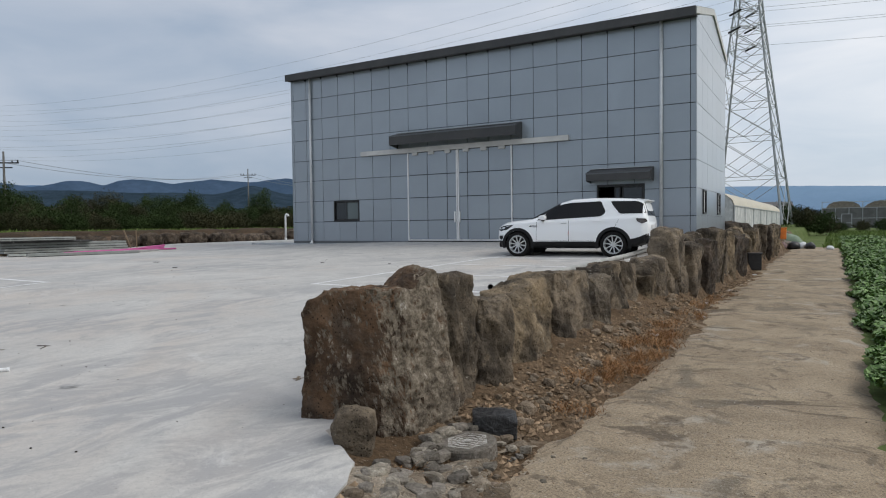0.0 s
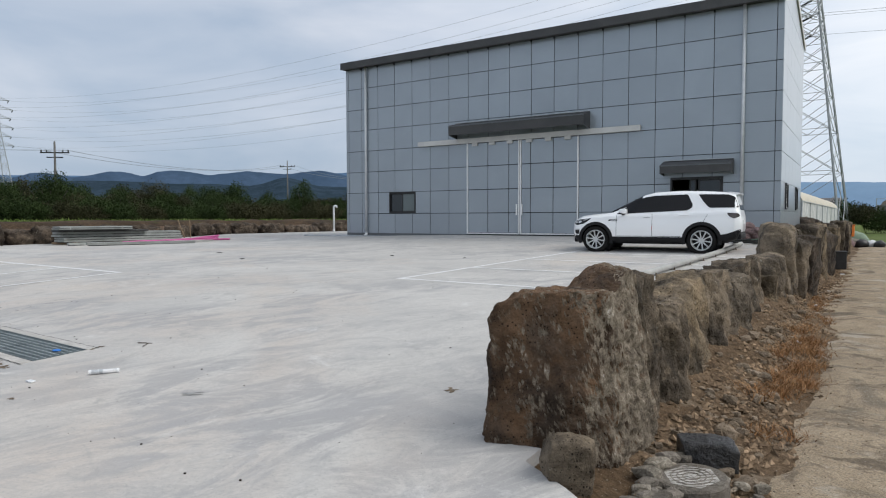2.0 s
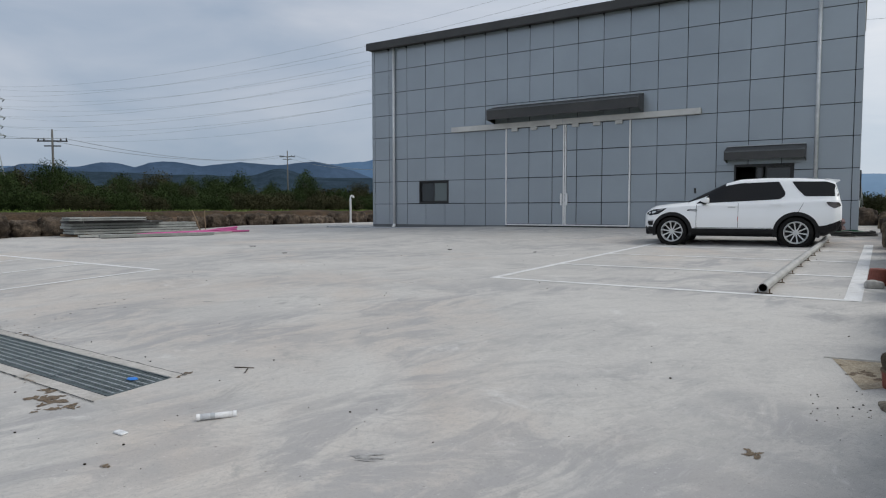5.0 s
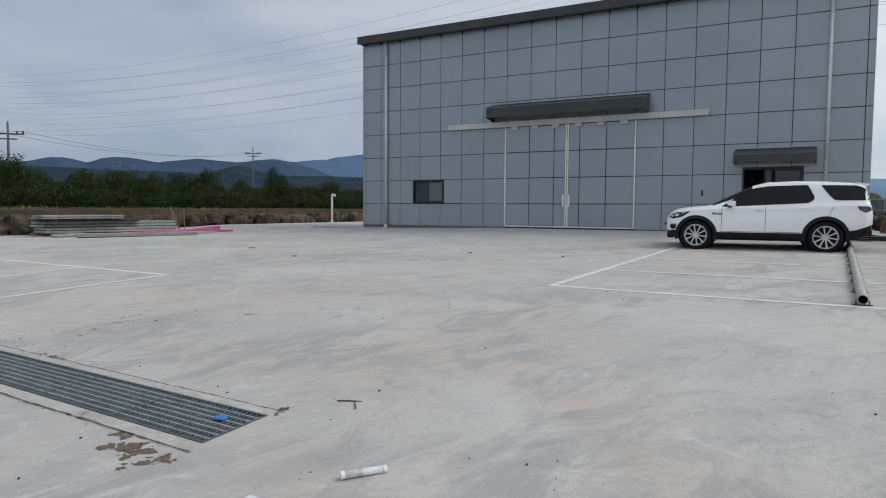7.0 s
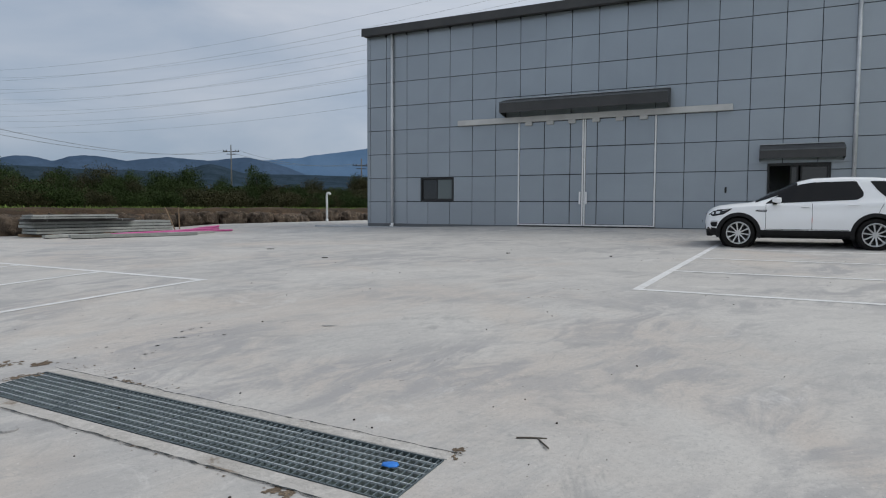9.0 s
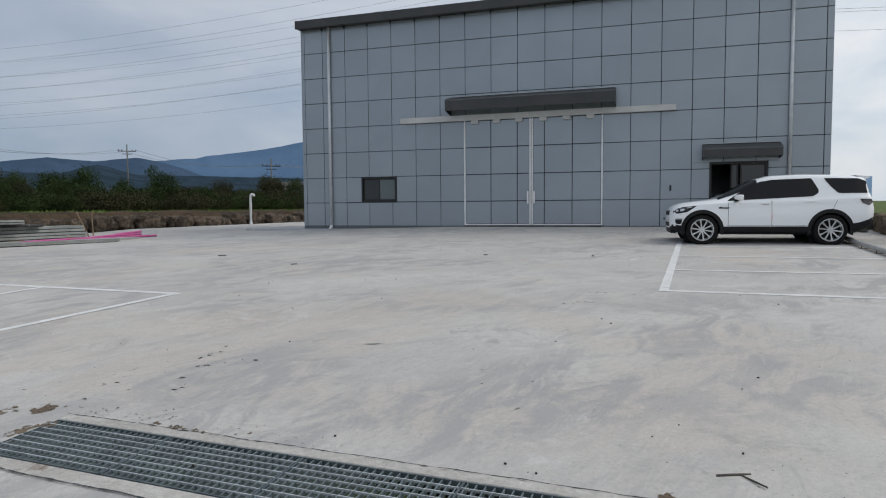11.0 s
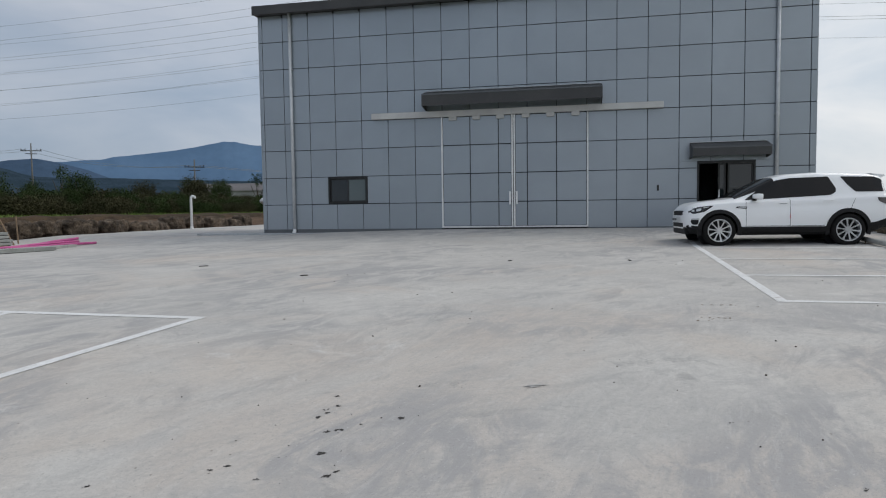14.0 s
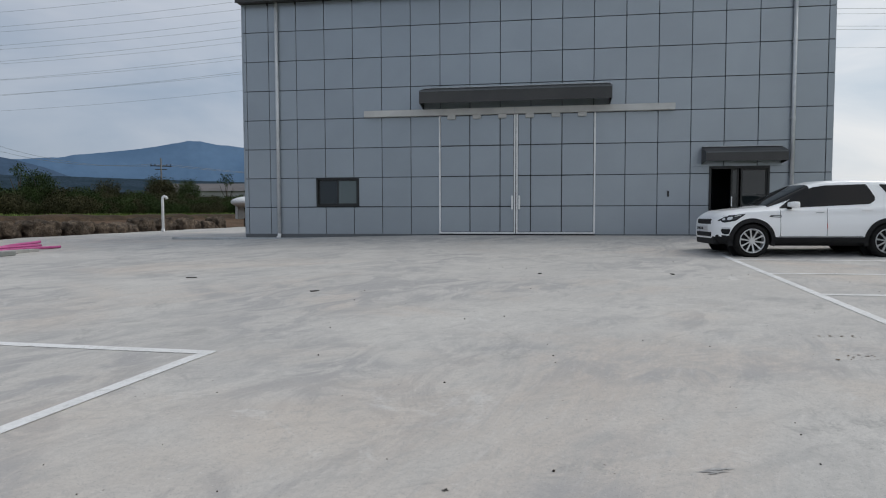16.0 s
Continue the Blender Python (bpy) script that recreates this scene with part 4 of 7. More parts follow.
# broken concrete spilling from the slab's edge
M_chunk = surf("pale_broken_concrete", (.38, .34, .28), (.22, .19, .15), .95, 8, 45, .8, grain=.35, vary=.3, sheen=.15)
chunk_meshes = []
for k in range(7):
    bm = rock_bm(3300 + k, .15, .11, .06, 5, .010, 12, .9, cut_lo=.62)
    me = bpy.data.meshes.new("rubble_piece")
    bm.to_mesh(me)
    bm.free()
    me.materials.append(M_chunk if k % 3 else M_rubble)
    chunk_meshes.append(me)
rc = random.Random(91)
for k in range(430):
    y = rc.uniform(2.0, 4.5)
    x = slab_edge(min(y, 3.1)) + .10 + abs(rc.gauss(0, .42))
    if math.hypot(x + 2.43, y - 4.02) < .27 or math.hypot(x + 2.42, y - 4.55) < .25:
        continue
    s_ = rc.choice((.12, .16, .2, .25, .3, .4, .6, .9)) * rc.uniform(.7, 1.2)
    if x > -2.12:
        s_ *= .35
    ob = new("rubble_piece", chunk_meshes[rc.randrange(7)])
    ob.matrix_basis = pose(x, y, max(terrain(x, y), lane_z(y) - .02) + .012 * s_, rc.uniform(-14, 14), rc.uniform(-14, 14), rc.uniform(0, 360)) @ Matrix.Diagonal((s_, s_, s_, 1))
    tagged(ob, "pale broken concrete piece on the dirt verge", "rubble", "rubble pieces")
# boulders along the yard's west edge
y = 9.0
while y < 38:
    w = rng.uniform(.9, 1.9)
    h = rng.uniform(.55, .88) if y < 20 else rng.uniform(.36, .66)
    x = -31.55 - rng.uniform(-.15, .35)
    zz = yard(-31, y) - .2
    rock(int(2000 + y * 50), x, y + w / 2, zz, rng.uniform(.8, 1.1), w * 1.05, h + .15, "dark brown basalt boulder on the yard's far edge", M_rock_edge, 11, .12, rng.uniform(-18, 18), rng.uniform(-8, 8), .66, group="far edge boulders")
    y += w * rng.choice((.98, 1.08, 1.3))
x = -30.6
while x < -23.5:
    w = rng.uniform(.8, 1.5)
    rock(int(4000 - x * 50), x + w / 2, 39.2 + rng.uniform(-.3, .3), -.3, w * 1.1, .9, rng.uniform(.6, 1.0), "dark boulder at the yard's back edge", M_rock_dark, 8, .07, rng.uniform(-12, 12), 0, .5, group="far edge boulders")
    x += w

# ---- drain grate ----
M_steel = surf("dark_galvanised_bar", (.13, .16, .17), (.09, .115, .125), 0.5, 6, 40, .05, metal=.4)
M_rod = surf("pale_galvanised_rod", (.52, .55, .56), (.40, .43, .44), 0.45, 6, 40, .05, metal=.3)
M_bar = surf("galvanised_bar", (.20, .245, .26), (.145, .18, .195), 0.5, 6, 40, .05, metal=.4)
# Near-black for the joints; in the pit it paints the channel's shade
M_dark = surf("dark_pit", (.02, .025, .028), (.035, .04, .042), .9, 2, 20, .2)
M_curb = surf("drain_edge_concrete", (.50, .48, .45), (.41, .39, .36), .9, 2.2, 30, .3, grain=.18, c3=(.22, .18, .14), scale3=3, cover=.60)
zt = lambda y: yard(-10, y)
pit = base("drain_channel")
tagged(pit, "concrete drain channel under the grates", "drain")
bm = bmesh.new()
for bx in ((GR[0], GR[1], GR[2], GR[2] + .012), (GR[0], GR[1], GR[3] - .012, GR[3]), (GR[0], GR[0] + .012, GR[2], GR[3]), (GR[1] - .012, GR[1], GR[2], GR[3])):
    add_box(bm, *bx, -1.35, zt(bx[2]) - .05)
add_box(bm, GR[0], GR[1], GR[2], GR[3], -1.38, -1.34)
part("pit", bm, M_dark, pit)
for y0, y1 in ((GR[2] - .13, GR[2] - .008), (GR[3] + .008, GR[3] + .10)):
    kb = box(GR[0] - .02, GR[1] + .02, y0, y1, -1.0, max(zt(y0), zt(y1)) + .006, .004)
    for v in kb.verts:
        if v.co.z > -.95:
            v.co.z += zt(v.co.y) - max(zt(y0), zt(y1))
    part("curb", kb, M_curb, pit, "stained concrete drain edge")
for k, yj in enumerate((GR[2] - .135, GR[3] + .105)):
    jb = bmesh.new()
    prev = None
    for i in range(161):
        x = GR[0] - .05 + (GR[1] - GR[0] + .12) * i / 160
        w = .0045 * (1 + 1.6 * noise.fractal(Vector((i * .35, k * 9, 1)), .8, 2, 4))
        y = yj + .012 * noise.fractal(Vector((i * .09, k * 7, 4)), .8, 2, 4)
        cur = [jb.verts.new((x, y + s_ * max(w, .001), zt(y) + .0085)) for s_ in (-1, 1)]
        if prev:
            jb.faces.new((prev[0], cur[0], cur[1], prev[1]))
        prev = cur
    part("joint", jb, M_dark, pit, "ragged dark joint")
slope = math.atan2(zt(GR[3]) - zt(GR[2]), GR[3] - GR[2])
bar_bm = box(-.0032, .0032, -.265, .265, -.034, 0)
bar_me = bpy.data.meshes.new("bar")
bar_bm.to_mesh(bar_me)
bar_me.materials.append(M_bar)
rod_bm = box(-.487, .487, -.0036, .0036, -.010, .0025)
rod_me = bpy.data.meshes.new("rod")
rod_bm.to_mesh(rod_me)
rod_me.materials.append(M_rod)
TURN = Matrix.Translation((GR[1], 3.38, 0)) @ Matrix.Rotation(SKEW, 4, 'Z') @ Matrix.Rotation(.0016, 4, 'Y') @ Matrix.Translation((-GR[1], -3.38, 0))
pit.matrix_basis = TURN
for k in range(4):
    cx = GR[0] + (GR[1] - GR[0]) * (k + .5) / 4
    cy = (GR[2] + GR[3]) / 2
    gr = base("drain_grate", TURN @ Matrix.Translation((cx, cy, zt(cy) + .004)) @ Matrix.Rotation(slope, 4, 'X'))
    tagged(gr, "galvanised steel bar grate over the drain", "grate", "drain grates")
    for nm, bx in (("edge_bar", (-.49, .49, -.268, -.26)), ("edge_bar", (-.49, .49, .26, .268)), ("end_bar", (-.494, -.486, -.268, .268)), ("end_bar", (.486, .494, -.268, .268))):
        part(nm, box(*bx, -.045, .003), M_steel, gr)
    for i in range(20):
        shared("bar", bar_me, gr, Matrix.Translation((-.4655 + .049 * i, 0, 0)))
    for i in range(7):
        shared("rod", rod_me, gr, Matrix.Translation((0, -.201 + .067 * i, 0)))
bar_bm.free()
rod_bm.free()
M_blue = surf("blue_plastic", (.02, .17, .60), (.03, .24, .70), .4, 8, 30, .1)
bl = bmesh.new()
bmesh.ops.create_uvsphere(bl, u_segments=10, v_segments=6, radius=.045)
for v in bl.verts:
    v.co = Vector((v.co.x * 1.25 + .02 * noise.noise(v.co * 40), v.co.y * .8, max(v.co.z * .3, -.004) + .01 * noise.noise(v.co * 30 + Vector((3, 0, 0)))))
bit = obj("plastic_wrapper", bl, M_blue, True)
bit.matrix_basis = pose(-9.02, 3.45, zt(3.46) + .012, 0, 0, 20)
tagged(bit, "crumpled bright blue plastic wrapper on the grate", "litter")

# ---- car ----
M_carpaint = bpy.data.materials.new("white_car_paint")
M_carpaint.use_nodes = True
_b = M_carpaint.node_tree.nodes["Principled BSDF"]
_b.inputs["Base Color"].default_value = (.90, .91, .92, 1)
_b.inputs["Roughness"].default_value = .28
_b.inputs["Coat Weight"].default_value = .6
_b.inputs["Coat Roughness"].default_value = .05
M_carglass = glass_dark("tinted_car_glass", (.006, .006, .007), .03)
_g = M_carglass.node_tree.nodes["Principled BSDF"]
_g.inputs["Coat Weight"].default_value, _g.inputs["Specular IOR Level"].default_value = 0, .28
M_trim = surf("black_car_trim", (.009, .009, .010), (.014, .014, .015), .6, 8, 60, .05, sheen=.25)
M_tyre = surf("tyre_rubber", (.010, .010, .010), (.016, .015, .015), .9, 8, 60, .3, sheen=.2)
M_rim = surf("silver_alloy", (.62, .63, .64), (.55, .56, .57), .3, 5, 40, 0, metal=.7)
M_lamp = glass_dark("headlamp_glass", (.03, .032, .036), .05)
M_taillamp = glass_dark("tail_lamp_glass", (.055, .045, .046), .08)
M_red = surf("red_mark", (.45, .03, .03), (.4, .03, .03), .5, 8, 30, 0)
M_plate = surf("plate_white", (.7, .7, .7), (.65, .65, .65), .5, 8, 30, 0)


def lerp(x, xs, ys):
    return float(np.interp(x, xs, ys))


CX = [-.97, -.94, -.88, -.8, -.6, 0, .6, 1.2, 1.5, 2.1, 2.40, 2.5, 2.85, 3.15, 3.34, 3.45, 3.51]
ZR = [1.00, 1.12, 1.36, 1.58, 1.61, 1.65, 1.665, 1.64, 1.565, 1.27, 1.105, 1.08, 1.05, 1.01, .95, .88, .79]
ZBELT = [.98, 1.06, 1.10, 1.10, 1.09, 1.06, 1.035, 1.02, 1.01, .99, .985, .985, .965, .92, .87, .82, .76]
WB = [.70, .78, .84, .87, .90, .915, .92, .92, .92, .92, .92, .915, .905, .88, .80, .70, .58]
WR = [.66, .66, .66, .66, .67, .68, .69, .69, .69, .70, .72, .74, .72, .68, .58, .48, .38]


def section(x):
    zr, zb, w, wr = (lerp(x, CX, a) for a in (ZR, ZBELT, WB, WR))
    low = lerp(x, [-.97, -.9, -.6, 0, 2.7, 3.2, 3.51], [.58, .42, .30, .27, .27, .27, .40])
    wide = lerp(x, [-.97, -.8, -.3, 2.9, 3.2, 3.39, 3.51], [.80, .92, .945, .945, .91, .80, .62])
    pts = [(0, low), (wide * .80, low), (wide * .95, low + .05)]
    for k in range(1, 9):
        z = low + .05 + (zb - low - .05) * k / 9
        s = k / 9
        pts.append((wide * (1 - .035 * (2 * s - .9) ** 2) - (wide - w) * max(0, s - .6) * 1.2, z))
    pts += [(w, zb), (w - .025, zb + .02 * (1 if zr - zb > .1 else .4))]
    top = zr - .07 if zr - zb > .3 else zb + (zr - zb) * .75
    for k in range(1, 5):
        s = k / 5
        pts.append((w - .025 + (wr - w + .025) * s, zb + .02 + (top - zb - .02) * s))
    pts += [(wr, top), (wr * .93, top + (zr - top) * .55), (wr * .7, top + (zr - top) * .85), (wr * .35, zr - .004), (0, zr)]
    return pts


def side_y(x, z):
    """Half width of the body at x and z."""
    s = section(x)
    k = [p for p in s if p[0] > .4]
    return float(np.interp(z, [p[1] for p in k], [p[0] for p in k]))


car = base("car")
xs = list(np.linspace(-.97, 3.51, 112))
bm = bmesh.new()
ringsL, ringsR = [], []
for x in xs:
    s = section(x)
    mid_lo, mid_hi = bm.verts.new((x, 0, s[0][1])), bm.verts.new((x, 0, s[-1][1]))
    L = [mid_lo] + [bm.verts.new((x, p[0], p[1])) for p in s[1:-1]] + [mid_hi]
    R = [mid_lo] + [bm.verts.new((x, -p[0], p[1])) for p in s[1:-1]] + [mid_hi]
    ringsL.append(L)
    ringsR.append(R)
for rings in (ringsL, ringsR):
    for a, b in zip(rings, rings[1:]):
        for k in range(len(a) - 1):
            q = [a[k], a[k + 1], b[k + 1], b[k]]
            c = sum((v.co for v in q), Vector()) / 4
            if abs(c.y) > .55 and c.z < .8 and any(math.hypot(c.x - ax, c.z - .36) < .435 for ax in (0, 2.74)):
                continue
            bm.faces.new(q)
for rings in ((ringsL[0], ringsR[0]), (ringsL[-1], ringsR[-1])):
    loop = rings[0] + rings[1][1:-1][::-1]
    bm.faces.new(loop)
bmesh.ops.recalc_face_normals(bm, faces=bm.faces)
for f in bm.faces:
    c = f.calc_center_median()
    if c.z < lerp(c.x, [-.97, -.75, -.45, .4, 3.0, 3.2, 3.51], [.62, .57, .47, .41, .41, .44, .46]):
        f.material_index = 1
body = part("body", bm, M_carpaint, car, "glossy white painted body", True)
body.data.materials.append(M_trim)


def decal(name, outline, mat, side, parent=car, proud=.006, label="", thick=.012, inward=0.0):
    """A panel that follows the flank: outline in x and z, with rounded corners."""
    bm = bmesh.new()
    pts = []
    n_ = len(outline)
    for i in range(n_):
        a, b, c = (Vector(outline[(i + d) % n_]) for d in (-1, 0, 1))
        r = .03
        u, v = (a - b), (c - b)
        ru, rv = min(r, u.length * .3), min(r, v.length * .3)
        for s in (0, .5, 1):
            p = (b + u.normalized() * ru) * (1 - s) ** 2 + 2 * b * s * (1 - s) + (b + v.normalized() * rv) * s * s
            pts.append(p)
    dense = []
    for i, p in enumerate(pts):
        q = pts[(i + 1) % len(pts)]
        k = max(1, int((q - p).length / .12))
        dense += [p + (q - p) * j / k for j in range(k)]
    bm.faces.new([bm.verts.new((p[0], 0, p[1])) for p in dense])
    for axis, step in ((0, .11), (2, .07)):
        lo, hi = min(p[axis // 2] for p in dense), max(p[axis // 2] for p in dense)
        for k in range(1, int((hi - lo) / step) + 1):
            co, no = [0, 0, 0], [0, 0, 0]
            co[axis], no[axis] = lo + k * step, 1
            bmesh.ops.bisect_plane(bm, geom=bm.verts[:] + bm.edges[:] + bm.faces[:], plane_co=co, plane_no=no)
    edge = [e for e in bm.edges if e.is_boundary]
    inn = [v for v in bmesh.ops.extrude_edge_only(bm, edges=edge)["geom"] if isinstance(v, bmesh.types.BMVert)]
    low = set(inn)
    for v in bm.verts:
        v.co.y = side * (side_y(v.co.x, v.co.z) + proud - inward - (thick if v in low else 0))
    bmesh.ops.triangulate(bm, faces=[f for f in bm.faces if len(f.verts) > 4])
    bmesh.ops.recalc_face_normals(bm, faces=bm.faces)
    return part(name, bm, mat, parent, label)


for sd in (1, -1):
    decal("side_window", [(2.19, 1.045), (1.66, 1.42), (1.45, 1.49), (1.2, 1.53), (.37, 1.553), (.235, 1.29), (.245, 1.21), (.36, 1.135)], M_carglass, sd, label="dark tinted side glass")
    decal("quarter_window", [(.11, 1.55), (-.02, 1.36), (-.16, 1.205), (-.24, 1.20), (-.905, 1.20), (-.80, 1.47), (-.62, 1.535)], M_carglass, sd, label="dark tinted quarter glass")
    decal("sill_cladding", [(-.02 + .45, .25), (2.74 - .45, .25), (2.74 - .40, .44), (-.02 + .40, .44)], M_trim, sd, proud=.014, label="black sill cladding")
    decal("rear_bumper_cladding", [(-.43, .31), (-.88, .42), (-.965, .52), (-.955, .66), (-.80, .60), (-.60, .535), (-.42, .51)], M_trim, sd, proud=.014, label="black rear bumper cladding")
    decal("front_bumper_cladding", [(3.12, .29), (3.34, .29), (3.45, .40), (3.47, .49), (3.25, .47), (3.12, .46)], M_trim, sd, proud=.012, label="black front bumper cladding")
    decal("tail_lamp", [(-.60, 1.07), (-.90, 1.06), (-.955, .98), (-.80, .92), (-.66, .98)], M_taillamp, sd, proud=.012, label="dark smoked tail lamp")
    decal("headlamp", [(2.92, .92), (3.31, .875), (3.42, .80), (3.29, .765), (3.1, .81)], M_lamp, sd, proud=.010, label="dark-rimmed clear headlamp")
    decal("lamp_lens", [(3.13, .875), (3.24, .862), (3.25, .80), (3.15, .815)], M_rim, sd, proud=.014, label="bright projector lens")
    decal("lamp_strip", [(2.96, .912), (3.10, .892), (3.09, .876), (2.98, .895)], M_rim, sd, proud=.014, label="bright light strip")
    decal("lamp_lens", [(3.29, .85), (3.35, .835), (3.36, .795), (3.29, .80)], M_rim, sd, proud=.014, label="bright projector lens")
    decal("headlamp_rim", [(2.86, .935), (3.33, .89), (3.445, .785), (3.31, .745), (3.07, .79)], M_trim, sd, proud=.005)
    decal("fog_lamp", [(3.19, .63), (3.36, .63), (3.39, .57), (3.34, .50), (3.21, .50)], M_trim, sd, proud=.010, label="black fog lamp bezel")
    decal("fog_lamp_bar", [(3.18, .645), (3.37, .645), (3.37, .612), (3.18, .612)], M_rim, sd, proud=.014, label="chrome bar")
    decal("wing_vent", [(2.14, .90), (2.36, .905), (2.40, .87), (2.16, .85)], M_trim, sd, proud=.008, label="black wing vent")
    decal("wing_vent_bar", [(2.16, .885), (2.33, .888), (2.33, .873), (2.16, .870)], M_rim, sd, proud=.012)
    for x in (2.17, 1.23, -.02):
        s = .004
        top = 1.0 if x > 1.9 else 1.03
        lowz = .45 if x > .1 else .80
        xo = 0 if x > .1 else -.12
        decal("door_seam", [(x - s, lowz), (x + s, lowz), (x + s + xo, top + .02), (x - s + xo, top + .02)], M_trim, sd, proud=.002, thick=.008)
    decal("sill_seam", [(.5, .452), (2.2, .452), (2.2, .462), (.5, .462)], M_trim, sd, proud=.002, thick=.008)
    for x in (1.36, .42):
        hz = .965 if x > 1 else 1.0
        part("door_handle", box(x - .10, x + .12, sd * (side_y(x, hz) + .022) - .012, sd * (side_y(x, hz) + .022) + .012, hz, hz + .027, .008), M_carpaint, car, "white door handle")
    decal("handle_cup", [(1.29, .945), (1.45, .945), (1.45, .966), (1.29, .966)], M_gutter, sd, proud=.003, thick=.008)
    part("door_edge_guard", box(1.226, 1.238, sd * side_y(1.23, .7) + (.001 if sd > 0 else -.015), sd * side_y(1.23, .7) + (.015 if sd > 0 else -.001), .62, .73, .004), M_red, car, "red door edge guard")
    mir = bmesh.new()
    bmesh.ops.create_cube(mir, size=2)
    bmesh.ops.subdivide_edges(mir, edges=mir.edges, cuts=5, use_grid_fill=True)
    for v in mir.verts:
        c = v.co * .72 + v.co.normalized() * .32
        taper = 1 - .30 * max(c.x, 0)
        v.co = Vector((1.96 + c.x * .095, sd * (1.02 + c.y * .11 * taper), 1.125 + c.z * .064 * taper + c.x * .004))
    bmesh.ops.recalc_face_normals(mir, faces=mir.faces)
    mirror = part("door_mirror", mir, M_carpaint, car, "white door mirror", True)
    part("mirror_arm", box(1.95, 2.03, sd * .88 - .06, sd * .88 + .06, 1.03, 1.075, .008), M_trim, mirror)
    # arches
    for ax in (0, 2.74):
        ar = bmesh.new()
        prev = None
        for k in range(33):
            a = math.radians(-14 + 208 * k / 32)
            ring = []
            for r, dy in ((.395, -.05), (.395, .015), (.475, .012), (.485, -.01)):
                x, z = ax + r * math.cos(a), .36 + r * math.sin(a)
                ring.append(ar.verts.new((x, sd * (max(side_y(min(max(x, -.9), 3.4), max(z, .35)), .86) + dy), z)))
            if prev:
                for i in range(4):
                    ar.faces.new((prev[i], prev[(i + 1) % 4], ring[(i + 1) % 4], ring[i]))
            prev = ring
        bmesh.ops.recalc_face_normals(ar, faces=ar.faces)
        part("wheel_arch", ar, M_trim, car, "black plastic wheel arch")
        lin = bmesh.new()
        bmesh.ops.create_cone(lin, cap_ends=True, segments=28, radius1=.43, radius2=.43, depth=.02, matrix=pose(ax, sd * .60, .36, 90))
        part("arch_liner", lin, M_trim, car)
# windscreen and rear glass
ws = bmesh.new()
for tag, x0, x1, n_, up in (("w", 1.52, 2.38, 10, .006),):
    rows_ = []
    for i in range(n_ + 1):
        x = x0 + (x1 - x0) * i / n_
        s = section(x)[-6:]
        rows_.append([ws.verts.new((x + .004, p[0] * sgn, p[1] + up)) for sgn, seq in ((1, s), (-1, s[-2::-1])) for p in seq])
    for a, b in zip(rows_, rows_[1:]):
        for k in range(len(a) - 1):
            ws.faces.new((a[k], a[k + 1], b[k + 1], b[k]))
bmesh.ops.recalc_face_normals(ws, faces=ws.faces)
part("windscreen", ws, M_carglass, car, "dark windscreen", True)
rw = bmesh.new()
q = [rw.verts.new(p) for p in ((-.815, .56, 1.53), (-.815, -.56, 1.53), (-.945, -.64, 1.14), (-.945, .64, 1.14))]
rw.faces.new(q)
part("rear_window", rw, M_carglass, car, "dark rear glass")
sp = bmesh.new()
prof = [(-.58, 1.612), (-.91, 1.575), (-.92, 1.55), (-.80, 1.50)]
a = [sp.verts.new((x, .62, z)) for x, z in prof]
b = [sp.verts.new((x, -.62, z)) for x, z in prof]
sp.faces.new(a)
sp.faces.new(b[::-1])
for i in range(4):
    sp.faces.new((a[i], b[i], b[(i + 1) % 4], a[(i + 1) % 4]))
bmesh.ops.recalc_face_normals(sp, faces=sp.faces)
part("roof_spoiler", sp, M_carpaint, car, "white roof spoiler")
part("bumper_step", box(-.985, -.7, -.72, .72, .40, .55, .03), M_trim, car, "black rear bumper")
part("front_skirt", box(3.30, 3.49, -.62, .62, .27, .42, .03), M_trim, car, "black front skirt")
part("grille", box(3.42, 3.52, -.46, .46, .70, .82, .02), M_trim, car, "black radiator grille")
part("lower_grille", box(3.40, 3.525, -.50, .50, .43, .54, .02), M_trim, car)
pl = part("number_plate", box(3.52, 3.535, -.26, .26, .56, .67, .004), M_plate, car, "white plate with plain dark bars")
for k in range(4):
    part("plate_mark", box(3.535, 3.538, -.2 + .11 * k, -.12 + .11 * k, .59, .645), M_trim, pl)
part("number_plate", box(-.995, -.975, -.26, .26, .78, .89, .004), M_plate, car, "white plate with plain dark bars")


